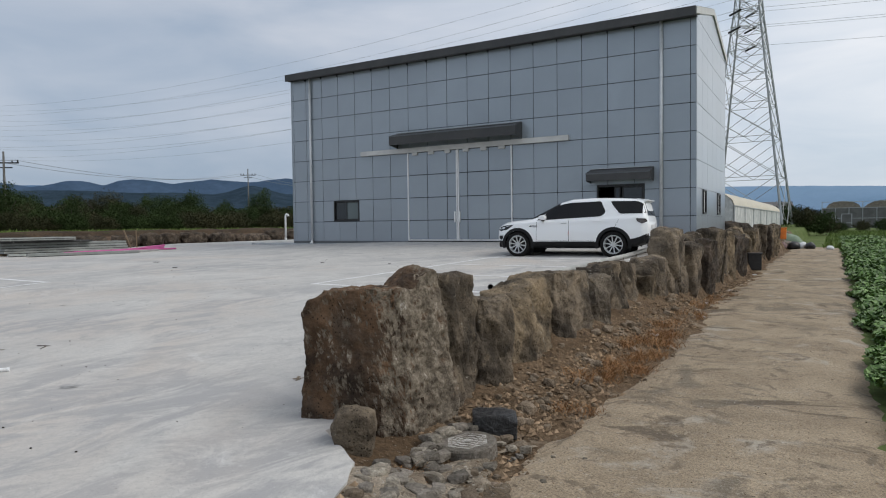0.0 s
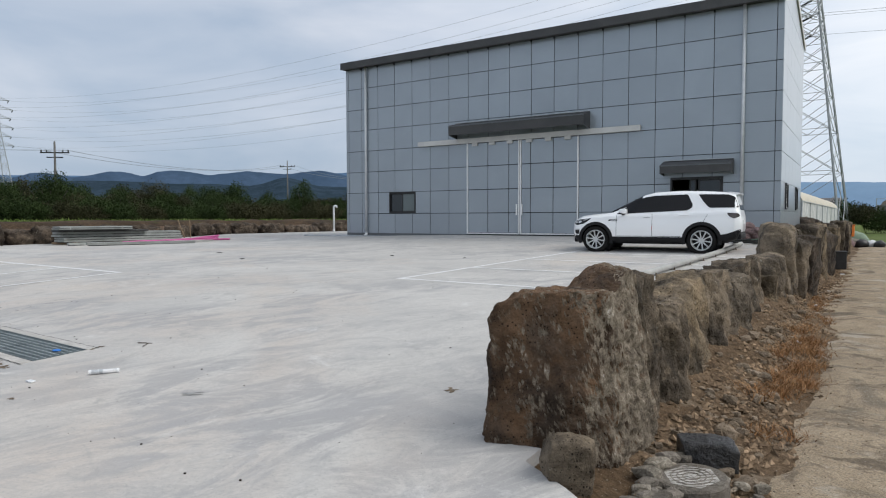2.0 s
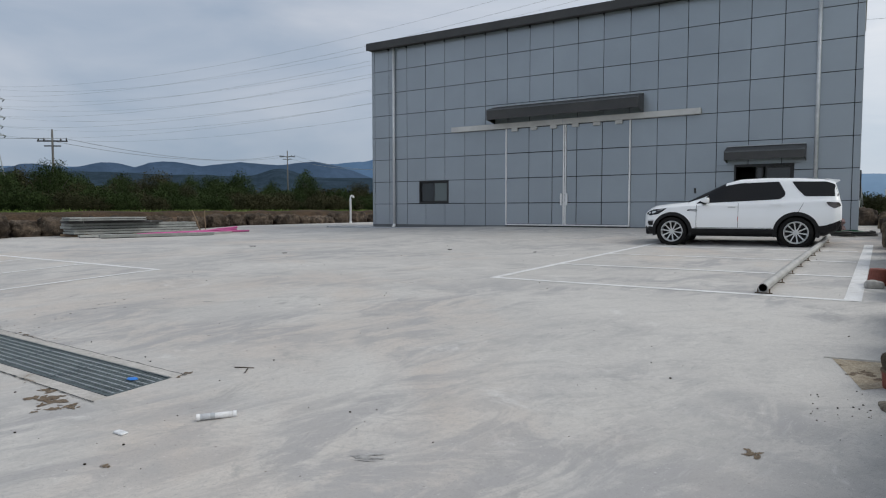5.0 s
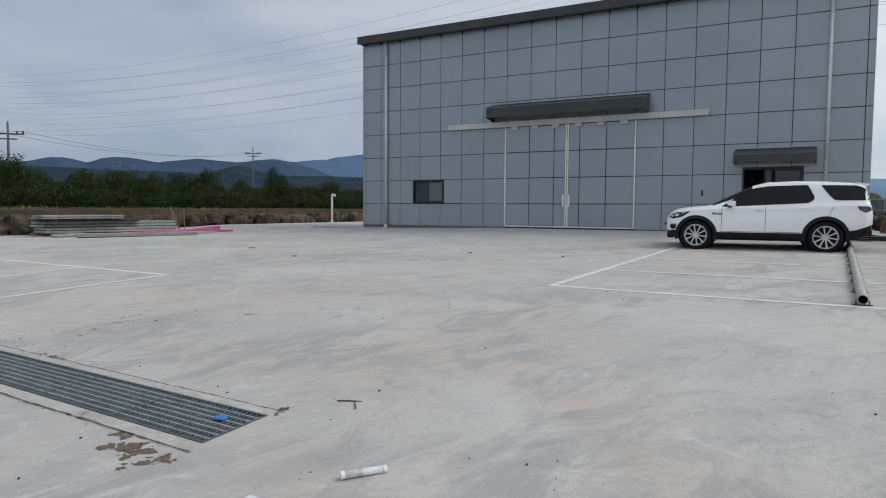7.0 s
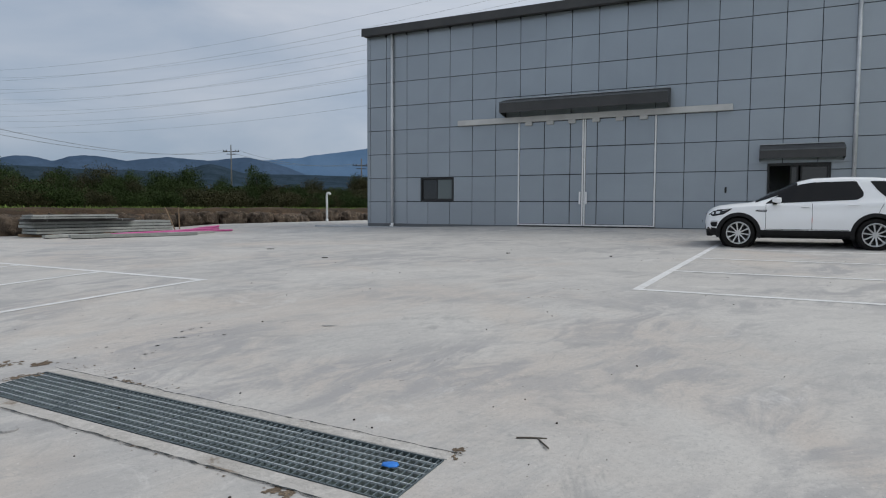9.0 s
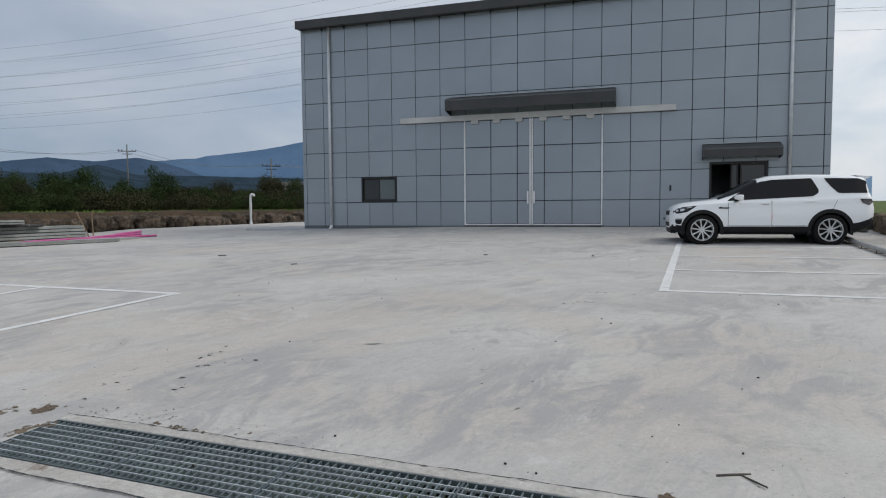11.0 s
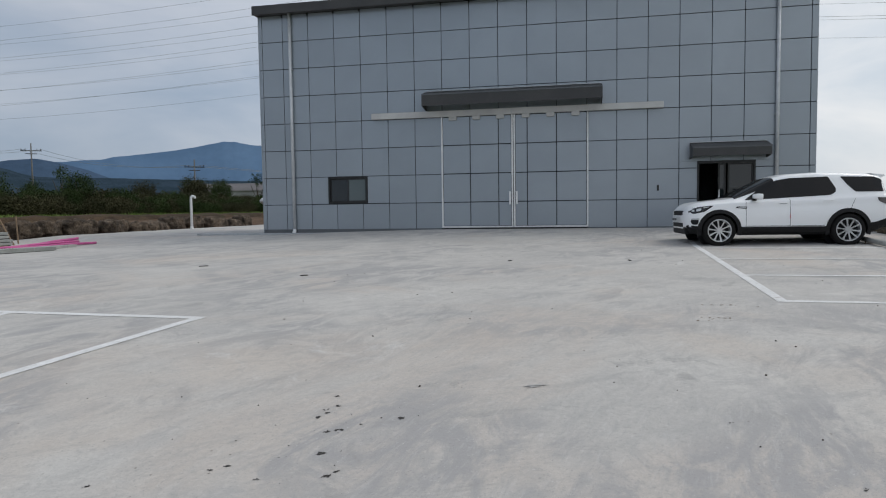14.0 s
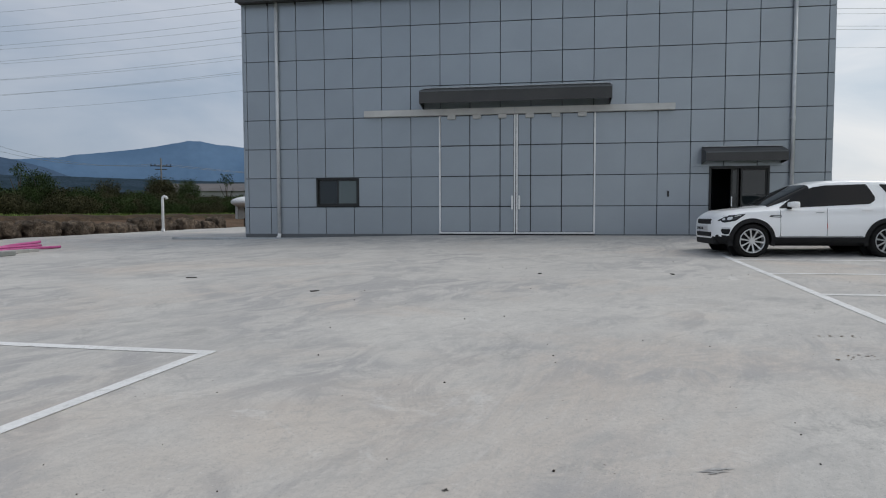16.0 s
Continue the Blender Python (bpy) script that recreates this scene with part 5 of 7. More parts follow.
def wheel(ax, sd):
    w = base("wheel")
    w.parent = car
    w.matrix_basis = pose(ax, sd * .83, .36)
    tagged(w, "ten-spoke silver alloy wheel with black tyre")
    ty = bmesh.new()
    prof = [(.255, .10), (.285, .115), (.325, .118), (.350, .10), (.362, .06), (.364, 0), (.362, -.06), (.350, -.10), (.325, -.118), (.285, -.115), (.255, -.10)]
    rings = [[ty.verts.new((r * math.cos(t), yy, r * math.sin(t))) for r, yy in prof] for t in [2 * math.pi * k / 48 for k in range(48)]]
    for k in range(48):
        a, b = rings[k], rings[(k + 1) % 48]
        for i in range(len(prof) - 1):
            ty.faces.new((a[i], a[i + 1], b[i + 1], b[i]))
    bmesh.ops.recalc_face_normals(ty, faces=ty.faces)
    part("tyre", ty, M_tyre, w, smooth=True)
    rm = bmesh.new()
    prof = [(.262, .10), (.262, .115), (.246, .118), (.238, .10), (.225, .0), (.225, -.08)]
    rings = [[rm.verts.new((r * math.cos(t), sd * yy, r * math.sin(t))) for r, yy in prof] for t in [2 * math.pi * k / 40 for k in range(40)]]
    for k in range(40):
        a, b = rings[k], rings[(k + 1) % 40]
        for i in range(len(prof) - 1):
            rm.faces.new((a[i], a[i + 1], b[i + 1], b[i]))
    bmesh.ops.recalc_face_normals(rm, faces=rm.faces)
    rim_ = part("rim", rm, M_rim, w, "silver alloy rim", True)
    for k in range(10):
        t = 2 * math.pi * (k + .25) / 10
        sb = bmesh.new()
        vs_ = []
        for r, hw, yy in ((.045, .017, .085), (.15, .013, .095), (.245, .021, .105)):
            for s in (-1, 1):
                for dy in (0, -.025):
                    vs_.append(sb.verts.new((r * math.cos(t) - s * hw * math.sin(t), sd * (yy + dy), r * math.sin(t) + s * hw * math.cos(t))))
        for j in (0, 4):
            i0, i1, i2, i3, j0, j1, j2, j3 = vs_[j:j + 8]
            for f in ((i0, i2, j2, j0), (i1, j1, j3, i3), (i0, j0, j1, i1), (i2, i3, j3, j2)):
                sb.faces.new(f)
        bmesh.ops.recalc_face_normals(sb, faces=sb.faces)
        part("spoke", sb, M_rim, rim_)
    hub = bmesh.new()
    bmesh.ops.create_cone(hub, cap_ends=True, segments=20, radius1=.06, radius2=.05, depth=.03, matrix=pose(0, sd * .085, 0, 90))
    part("hub_cap", hub, M_rim, rim_)
    disc = bmesh.new()
    bmesh.ops.create_cone(disc, cap_ends=True, segments=28, radius1=.23, radius2=.23, depth=.02, matrix=pose(0, sd * .0, 0, 90))
    part("brake_backing", disc, M_trim, w)


for ax in (0, 2.74):
    for sd in (1, -1):
        wheel(ax, sd)
# short overhangs: what lies beyond the wheels' arches is drawn in
for ob in [c for c in car.children if c.type == 'MESH']:
    for v in ob.data.vertices:
        if v.co.x < -.5:
            v.co.x = -.5 + (v.co.x + .5) * .86
        elif v.co.x > 3.2:
            v.co.x = 3.2 + (v.co.x - 3.2) * .80
tagged(car, "white compact SUV with dark tinted windows parked in a bay", "car")
# left flank faces -y: the car heads towards -x
yaw = math.atan2(17.165 - 17.396, -8.069 + 5.339)
fwd = Vector((math.cos(yaw), math.sin(yaw), 0))
left = Vector((-fwd.y, fwd.x, 0))
rear = Vector((-5.339, 17.396, 0)) - left * .94
car.matrix_basis = Matrix.Translation((rear.x, rear.y, -.285)) @ Matrix.Rotation(yaw, 4, 'Z')

# ---- far scenery ----
M_leaf = surf("hedge_leaf", (.026, .042, .015), (.044, .066, .024), .85, .35, 3, 0, grain=.35, island=.28, sheen=.06)
M_leaf2 = surf("olive_leaf", (.040, .043, .022), (.058, .056, .030), .85, .35, 3, 0, grain=.35, island=.28, sheen=.06)
M_bark = surf("grey_bark", (.10, .085, .07), (.06, .05, .042), .9, 3, 20, .5)
M_grass = surf("grass_blade", (.10, .155, .035), (.15, .20, .06), .8, .4, 5, 0, grain=.3, island=.4, sheen=.2)
M_drygrass = surf("dry_grass", (.25, .125, .055), (.35, .20, .095), .85, 2, 20, 0, grain=.3, island=.4, sheen=.2)
M_vine = surf("vine_leaf", (.075, .145, .03), (.125, .21, .055), .55, .8, 8, 0, grain=.25, island=.45, sheen=.4)
# The blue in these hill materials paints distance haze into the base colour
M_hill_far = surf("far_hill_haze", (.105, .175, .275), (.09, .155, .25), 1.0, .002, .02, 0, grain=.05, sheen=0)
M_hill_mid = surf("mid_hill_haze", (.060, .095, .15), (.05, .082, .13), 1.0, .004, .03, 0, grain=.12, sheen=0)
M_hill_near = surf("wooded_plain_haze", (.036, .056, .078), (.026, .042, .056), 1.0, .02, .2, 0, grain=.3, sheen=0)
M_concpole = surf("concrete_pole", (.15, .148, .14), (.115, .112, .108), .9, 2, 20, .1)
M_wire = surf("grey_wire", (.24, .26, .28), (.21, .23, .25), .6, 1, 5, 0)
M_lattice = surf("galvanised_lattice", (.36, .38, .39), (.30, .32, .33), .5, .5, 5, 0, metal=.3)


def leaf_cloud(seed, n, shape, size, mat, name):
    """A crown: many small leaf blades in clumps inside the shape."""
    r = np.random.RandomState(seed)
    k = max(6, n // 15)
    cen = []
    while len(cen) < k:
        p = r.uniform(-1, 1, 3)
        d = math.sqrt((p ** 2).sum())
        if d < 1 and d > .35 and p[2] > -.75:
            p *= .75 + .5 * noise.noise(Vector((p[0] * 2 + seed, p[1] * 2, p[2] * 2)))
            cen.append(p)
    cen = np.array(cen) * np.array(shape)
    pick = cen[r.randint(0, k, n)] + np.clip(r.normal(0, .10, (n, 3)), -.2, .2) * np.array(shape)
    a = r.normal(0, 1, (n, 3))
    a /= np.linalg.norm(a, axis=1)[:, None]
    b = np.cross(a, r.normal(0, 1, (n, 3)))
    b /= np.linalg.norm(b, axis=1)[:, None]
    s = size * r.uniform(.6, 1.4, n)[:, None]
    v = np.concatenate([pick - a * s, pick + b * s * .5, pick + a * s, pick - b * s * .5], axis=1).reshape(-1, 3)
    f = np.arange(4 * n).reshape(-1, 4)
    me = bpy.data.meshes.new(name)
    me.from_pydata(v.tolist(), [], f.tolist())
    me.materials.append(mat)
    return me


def tree(seed, h, w, mat, n=900, name="tree", label="", leaf=.09, bare=.25, group="windbreak trees"):
    """A tapered trunk with limbs and a crown of leaf clumps."""
    r = random.Random(seed)
    root = base(name)
    tagged(root, label, "tree", group)
    bm = tube([(0, 0, -.3), (.05, .03, h * .3), (r.uniform(-.15, .15), r.uniform(-.15, .15), h * .62)], .1, 7, radii=[h * .030, h * .022, h * .008])
    part("trunk", bm, M_bark, root)
    for k in range(4):
        a = 2 * math.pi * (k + r.random()) / 4
        z0 = h * r.uniform(.18, .4)
        part("limb", tube([(0.03, 0.02, z0), (math.cos(a) * w * .25, math.sin(a) * w * .25, z0 + h * .16), (math.cos(a) * w * .42, math.sin(a) * w * .42, z0 + h * .34)], .05, 5, radii=[h * .014, h * .009, h * .004]), M_bark, root)
    me = leaf_cloud(seed, n, (w / 2, w / 2, h * (1 - bare) / 2), leaf, mat, "crown")
    c = new("crown", me)
    c.parent = root
    c.matrix_basis = pose(0, 0, h * (bare + (1 - bare) / 2))
    return root


protos = []
for k in range(7):
    protos.append(tree(40 + k, 4.2 + .25 * (k % 3), 3.6 + .4 * (k % 2), M_leaf if k % 3 else M_leaf2, 6000, "tree", "dark green broad windbreak tree at the field's edge", leaf=.068, bare=.04))
rt = random.Random(9)


def sprout(k, x, y, s, turn=None):
    m = Matrix.Translation((x, y, terrain(x, y))) @ Matrix.Rotation(rt.uniform(0, 6.28), 4, 'Z')
    src = protos[k % 7]
    c = copy_thing(src, m)
    c.scale = (s * rt.uniform(.85, 1.2), s * rt.uniform(.85, 1.2), s)
    return c


def hedge_height(y):
    return float(np.interp(y, [0, 40, 52, 80, 110], [.93, .91, .80, .74, .64]))


y = 3.0
i = 0
while y < 112:
    for row, x in enumerate((-56.5, -60.5)):
        s = hedge_height(y) * rt.uniform(.78, 1.0) * (1.0 if row else .82)
        sprout(i, x + rt.uniform(-1.2, 1.2), y + rt.uniform(-.8, .8), s)
        i += 1
    y += rt.uniform(2.0, 2.9)
for k in range(14):
    sprout(k, -47 + k * 2.3 + rt.uniform(-1, 1), 112 + rt.uniform(-4, 4), rt.uniform(.55, .9))
for k, (x, y, s) in enumerate(((-72, 30, 1.12), (-74, 36, 1.1), (-70, 24, 1.1), (-78, 44, 1.15), (-76, 52, 1.1), (-73, 19, 1.1), (-80, 60, 1.1), (-64.0, 82, 1.35), (-66, 85, 1.3), (-62.5, 86, 1.2), (-9.5, 97, .8))):
    if s:
        sprout(k, x, y, s)
# stand the first seven in the hedge as well
for k, p in enumerate(protos):
    x, y = -58.4 + rt.uniform(-.6, .6), 8 + k * 9.3
    p.matrix_basis = pose(x, y, terrain(x, y))
# shrubs filling the hedge's foot
bushes = []
for k in range(4):
    me = leaf_cloud(300 + k, 3600, (1.7, 1.7, 1.0), .068, M_leaf if k % 2 else M_leaf2, "foliage")
    me.transform(Matrix.Translation((0, 0, .85)))
    bushes.append(me)
y = 0.0
while y < 112:
    for x in (-53.6, -55.6, -58.5, -62.5):
        k = rt.randrange(4)
        xx, yy = x + rt.uniform(-.7, .7), y + rt.uniform(-.6, .6)
        s = rt.uniform(.8, 1.25) * (1.4 if x < -57 else 1.0)
        ob = new("shrub", bushes[k])
        ob.matrix_basis = Matrix.Translation((xx, yy, terrain(xx, yy) - .05)) @ Matrix.Rotation(rt.uniform(0, 6.28), 4, 'Z') @ Matrix.Diagonal((s, s, s, 1))
        tagged(ob, "dense dark green shrub at the foot of the hedge", "shrub", "hedge shrubs")
    y += 2.3
for k, (x, y, s) in enumerate(((-3.4, 90, 1.6), (-2.2, 91, 1.9), (-1.0, 92, 1.3), (-5.2, 96, 1.8), (-7.2, 98, 1.6), (.6, 118, 1.0), (3.5, 119, 1.1), (6.2, 118, 1.2))):
    ob = new("shrub", bushes[k % 4])
    ob.matrix_basis = Matrix.Translation((x, y, terrain(x, y) - .05)) @ Matrix.Rotation(k, 4, 'Z') @ Matrix.Diagonal((s * .8, s * .8, s, 1))
    tagged(ob, "dark green bush at the far end of the field", "shrub", "field shrubs")
# tall thin trees
for x, y, h in ((-80, 76, 7.2), (-62, 96, 6.6), (-59, 98, 6.2)):
    t_ = tree(int(h * 10), h, 2.6, M_leaf, 700, "tree", "tall dark umbrella-crowned pine above the hedge", bare=.55, group="tall trees")
    t_.matrix_basis = pose(x, y, terrain(x, y))


def blades(name, n, place, height, width, mat, seed, lean=.5):
    """Grass: n upright bent blades."""
    r = np.random.RandomState(seed)
    vs_, fs_ = [], []
    for i in range(n):
        x, y, z, s = place(r)
        h, w = height * s * r.uniform(.5, 1.2), width * r.uniform(.7, 1.3)
        a, d = r.uniform(0, 6.28), r.uniform(0, 6.28)
        cx, cy = math.cos(a) * w / 2, math.sin(a) * w / 2
        lx, ly = math.cos(d) * h * lean * r.uniform(.2, 1), math.sin(d) * h * lean * r.uniform(.2, 1)
        k = len(vs_)
        vs_ += [(x - cx, y - cy, z), (x + cx, y + cy, z), (x + lx * .4 + cx * .7, y + ly * .4 + cy * .7, z + h * .6), (x + lx * .4 - cx * .7, y + ly * .4 - cy * .7, z + h * .6), (x + lx, y + ly, z + h * .92)]
        fs_ += [(k, k + 1, k + 2, k + 3), (k + 3, k + 2, k + 4)]
    return from_arrays(name, vs_, fs_, mat)


def verge_place(r):
    x, y = -50.3 + r.normal(0, 1.1), r.uniform(-5, 105)
    return x, y, terrain(x, y) - .02, r.uniform(.6, 1.3)


g1 = blades("grass_verge", 15000, verge_place, .35, .12, M_grass, 3)
tagged(g1, "bright green grass verge below the hedge", "grass", kind="stuff")

def weed_place(r):
    y = 48 + 68 * r.rand()
    x = -.8 + 16 * r.rand()
    return x, y, terrain(x, y) - .02, r.uniform(.6, 1.3)


g2 = blades("field_weeds", 16000, weed_place, .38, .10, M_grass, 8)
tagged(g2, "uneven green weeds over the field beyond the lane", "grass", kind="stuff")

M_bank = surf("dark_bank_earth", (.045, .032, .022), (.075, .052, .034), .95, .6, 7, .9, grain=.45, c3=(.05, .06, .02), scale3=.5, cover=.56, sheen=.1)
# soil bank at the far side of the ploughed strip
bank = bmesh.new()
prev = None
for k in range(90):
    y = -20 + k * 1.4
    ring = [bank.verts.new((x + .4 * noise.noise(Vector((x, y * .4, 0))), y, terrain(x, y) + z + .12 * noise.noise(Vector((x, y * .7, 3))))) for x, z in ((-44.5, -.1), (-45.2, .28), (-46.5, .38), (-48.5, .1))]
    if prev:
        for i in range(3):
            bank.faces.new((prev[i], prev[i + 1], ring[i + 1], ring[i]))
    prev = ring
bmesh.ops.recalc_face_normals(bank, faces=bank.faces)
tagged(obj("soil_bank", bank, M_bank, True), "long bank of brown ploughed soil", "soil bank", kind="stuff")


# hills: rings of ground seen far off
def ridge(name, dist, cones, floor_deg, mat, label, depth=900, a0=-14, a1=78):
    bm = bmesh.new()
    prev = None
    for k in range(int((a1 - a0) * 5) + 1):
        a = a0 + k / 5
        e = floor_deg(a)
        for c, w, h in cones:
            e = max(e, floor_deg(a) + h * math.exp(-((a - c) / w) ** 2))
        e += .035 * noise.fractal(Vector((a * 1.1, dist * .01, 0)), 1, 2, 4)
        r = math.radians(a)
        dx, dy = -math.sin(r), math.cos(r)
        z = .65 + math.tan(math.radians(max(e, .05))) * dist
        ring = [bm.verts.new((-8 + dx * (dist + o), 1 + dy * (dist + o), zz)) for o, zz in ((-depth * .5, -10), (-depth * .25, z * .55), (0, z), (depth * .3, z * .5))]
        if prev:
            for i in range(3):
                bm.faces.new((prev[i], ring[i], ring[i + 1], prev[i + 1]))
        prev = ring
    bmesh.ops.recalc_face_normals(bm, faces=bm.faces)
    return tagged(obj(name, bm, mat, True), label, "hills", kind="structure")


SKY_M = [(-14, .4), (0, .7), (8, 1.3), (14, 3.2), (18, 4.4), (24, 5.1), (26.7, 5.42), (28.9, 5.62), (29.6, 5.72), (30.0, 5.84), (30.5, 5.82), (30.9, 5.86), (31.5, 5.70), (32.8, 5.42), (34.6, 5.06), (36.4, 4.80), (38, 4.57), (39.2, 4.43), (40.1, 4.19), (41.2, 4.15), (42.6, 3.98), (48, 3.7), (78, 3.0)]
SKY_C = [(-14, .3), (38, 2.2), (41, 3.4), (42.8, 3.90), (43.6, 4.05), (44.5, 4.18), (45.4, 4.08), (46.5, 3.93), (47.5, 3.82), (49, 3.92), (50.5, 4.03), (51.3, 3.92), (52.4, 3.80), (53.5, 3.62), (54.6, 3.80), (55.6, 3.93), (56.5, 3.95), (57.4, 3.82), (58.5, 3.42), (59.3, 3.62), (60.1, 3.76), (60.9, 3.75), (62, 3.47), (63.3, 3.21), (64.4, 3.42), (65.4, 3.50), (66.2, 3.42), (67.4, 3.02), (69, 3.3), (71, 3.5), (73, 3.0), (78, 3.1)]


def profile(points):
    return lambda a: float(np.interp(a, [p[0] for p in points], [p[1] for p in points]))


# Extra ridge, added so its pale blue carries the eastern haze as paint
M_haze = surf("haze_painted_ridge", (.19, .285, .40), (.17, .265, .375), 1.0, .002, .02, 0, grain=.04, sheen=0)
ridge("backdrop_haze", 4500, [], profile([(-14, 2.1), (-5, 2.4), (2, 2.7), (10, 2.9), (20, 2.6)]), M_haze, "added far ridge with haze painted pale blue", a1=20)
ridge("backdrop_mountain", 4200, [], profile(SKY_M), M_hill_far, "mountain with a broad summit, haze painted in blue")
ridge("backdrop_cones", 3300, [], profile(SKY_C), M_hill_mid, "row of low volcanic cones, haze painted in dark blue", 700)
ridge("backdrop_plain", 1500, [(47.2, 1.8, .75), (61, 5, .25), (54, 3, .15)], lambda a: float(np.interp(a, [-14, 0, 12, 20, 27, 40, 78], [.3, .6, 1.0, 2.3, 2.55, 2.8, 2.75])), M_hill_near, "dark wooded plain below the hills, haze tinted into its colour", 900)

# ---- power poles and lines ----
POLES = [(-68.77, 31.9, 8.27), (-92.0, 83.5, 11.33), (-65.3, 84.2, 8.2)]
for x, y, top in POLES:
    p = base("utility_pole", pose(x, y, terrain(x, y) - .3))
    tagged(p, "grey concrete utility pole with crossarm and insulators", "utility pole", "utility poles")
    h = top - terrain(x, y) + .3
    part("shaft", tube([(0, 0, 0), (0, 0, h)], .15, 10, radii=[.16, .085]), M_concpole, p, smooth=True)
    ang = 40
    part("crossarm", box(-1.35, 1.35, -.05, .05, h - 1.15, h - 1.03, 0, pose(0, 0, 0, 0, 0, ang)), M_black, p, "dark steel crossarm")
    part("lower_arm", box(-.75, .75, -.05, .05, h - 1.6, h - 1.5, 0, pose(0, 0, 0, 0, 0, ang)), M_black, p)
    for s in (-1.25, -.75, .75, 1.25):
        q = pose(0, 0, 0, 0, 0, ang) @ Vector((s, 0, h - 1.03))
        part("insulator", tube([q, q + Vector((0, 0, .22))], .06, 6), M_black, p)


def wire(a, b, sag, radius, parent=None, n=18):
    a, b = Vector(a), Vector(b)
    pts = [a.lerp(b, t / n) - Vector((0, 0, sag * 4 * (t / n) * (1 - t / n))) for t in range(n + 1)]
    return tube(pts, radius, 4, False)


lines = base("overhead_wires")
tagged(lines, "thin overhead wires between the utility poles", "wires")
for s in (-1.2, 1.2):
    d = pose(0, 0, 0, 0, 0, 40) @ Vector((s, 0, 0))
    ends = [Vector((x, y, t - .85)) + d for x, y, t in POLES]
    part("wire", wire(ends[0], ends[1], 1.4, .022), M_wire, lines)
    part("wire", wire(ends[1], ends[2], 1.2, .022), M_wire, lines)
    part("wire", wire(ends[0], Vector((-95, -25, 10.5)) + d, 1.6, .022), M_wire, lines)
    part("wire", wire(ends[2], Vector((-30, 130, 8.0)) + d, 1.2, .022), M_wire, lines)


def pylon(name, x, y, z0, h, w0, turn, low, step, label):
    """A lattice transmission tower: four legs, X braces per panel, crossarms with insulator strings."""
    root = base(name, pose(x, y, z0, 0, 0, turn))
    tagged(root, label, "pylon", "transmission towers")

    def half(z):
        return float(np.interp(z, [0, h * .62, h], [w0 / 2, w0 * .15, w0 * .08]))

    levels = [0]
    while levels[-1] < h - .6:
        levels.append(min(h, levels[-1] + max(1.5, half(levels[-1]) * 1.3)))
    for sx_ in (-1, 1):
        for sy_ in (-1, 1):
            part("leg", tube([(sx_ * half(z), sy_ * half(z), z) for z in levels], .12, 5, radii=[.15 - .07 * z / h for z in levels]), M_lattice, root)
    for za, zb in zip(levels, levels[1:]):
        a, b = half(za), half(zb)
        for k in range(4):
            c, s = (1, 0, -1, 0)[k], (0, 1, 0, -1)[k]
            def at(u, q, z):
                return Vector((c * q - s * u, s * q + c * u, z))
            bars = [(at(-a, a, za), at(b, b, zb)), (at(a, a, za), at(-b, b, zb)), (at(-b, b, zb), at(b, b, zb))]
            if a > 1.7:
                mz, mq = (za + zb) / 2, (a + b) / 2
                bars += [(at(-mq, mq, mz), at(0, a, za)), (at(mq, mq, mz), at(0, a, za))]
            for p, q in bars:
                part("brace", tube([p, q], .034, 4, False), M_lattice, root)
    arms = []
    for k in range(6):
        z = low + step * k - z0
        L = (5.2, 4.6, 5.2, 4.6, 5.2, 4.2)[k] * w0 / 9
        for sd in (-1, 1):
            bm = bmesh.new()
            tip = Vector((0, sd * L, z + .1))
            for p in (Vector((half(z), sd * half(z), z)), Vector((-half(z), sd * half(z), z)), Vector((half(z), sd * half(z), z + 1.1)), Vector((-half(z), sd * half(z), z + 1.1))):
                t2 = tube([p, tip], .05, 4, False)
                me = bpy.data.meshes.new("tmp")
                t2.to_mesh(me)
                t2.free()
                bm.from_mesh(me)
                bpy.data.meshes.remove(me)
            part("crossarm", bm, M_lattice, root)
            part("insulator_string", tube([tip, tip + Vector((-1.3, 0, -.5))], .12, 6), M_black, root, "dark insulator string")
            arms.append(root.matrix_basis @ tip)
    return root, arms


py1, arms1 = pylon("transmission_tower", -9.15, 86.0, 0.3, 42, 8.5, -4, 22.6, 2.1, "tall galvanised steel lattice transmission tower")
py2, arms2 = pylon("transmission_tower", -222, 87.5, 1.0, 42.5, 9.2, -4, 23.0, 2.7, "distant steel lattice transmission tower above the trees")
cond = base("power_lines")
tagged(cond, "high-voltage conductors strung between the lattice towers", "wires")
for k, (a, b) in enumerate(zip(arms1, arms2)):
    part("conductor", wire(a, b, 6.4, .015, n=40), M_wire, cond)
    c = a + Vector((210, 14, 9))
    part("conductor", wire(a, c, 5.5, .016, n=30), M_wire, cond)

# ---- things in the yard ----
M_pvc = surf("grey_pvc", (.42, .42, .40), (.34, .34, .325), .5, 3, 40, .05, grain=.1, c3=(.26, .22, .17), scale3=4, cover=.6)
M_pinkfilm = surf("pink_wrapped_film", (.55, .10, .30), (.48, .08, .25), .45, 5, 30, .2, grain=.15)
M_plank = surf("grey_panel_bundle", (.33, .345, .33), (.25, .265, .25), .7, 2, 25, .1, grain=.15, vary=.25)
M_bundle_dark = surf("dark_bundle_and_gap", (.06, .06, .06), (.04, .04, .04), .8, 2, 25, .1)
M_crate = surf("red_brown_crate", (.26, .075, .05), (.2, .06, .04), .7, 4, 30, .2, grain=.2)
M_cloth = surf("pinkish_grey_sack", (.26, .175, .17), (.17, .115, .112), .95, 6, 40, .6, grain=.3, c3=(.05, .05, .055), scale3=9, cover=.55)
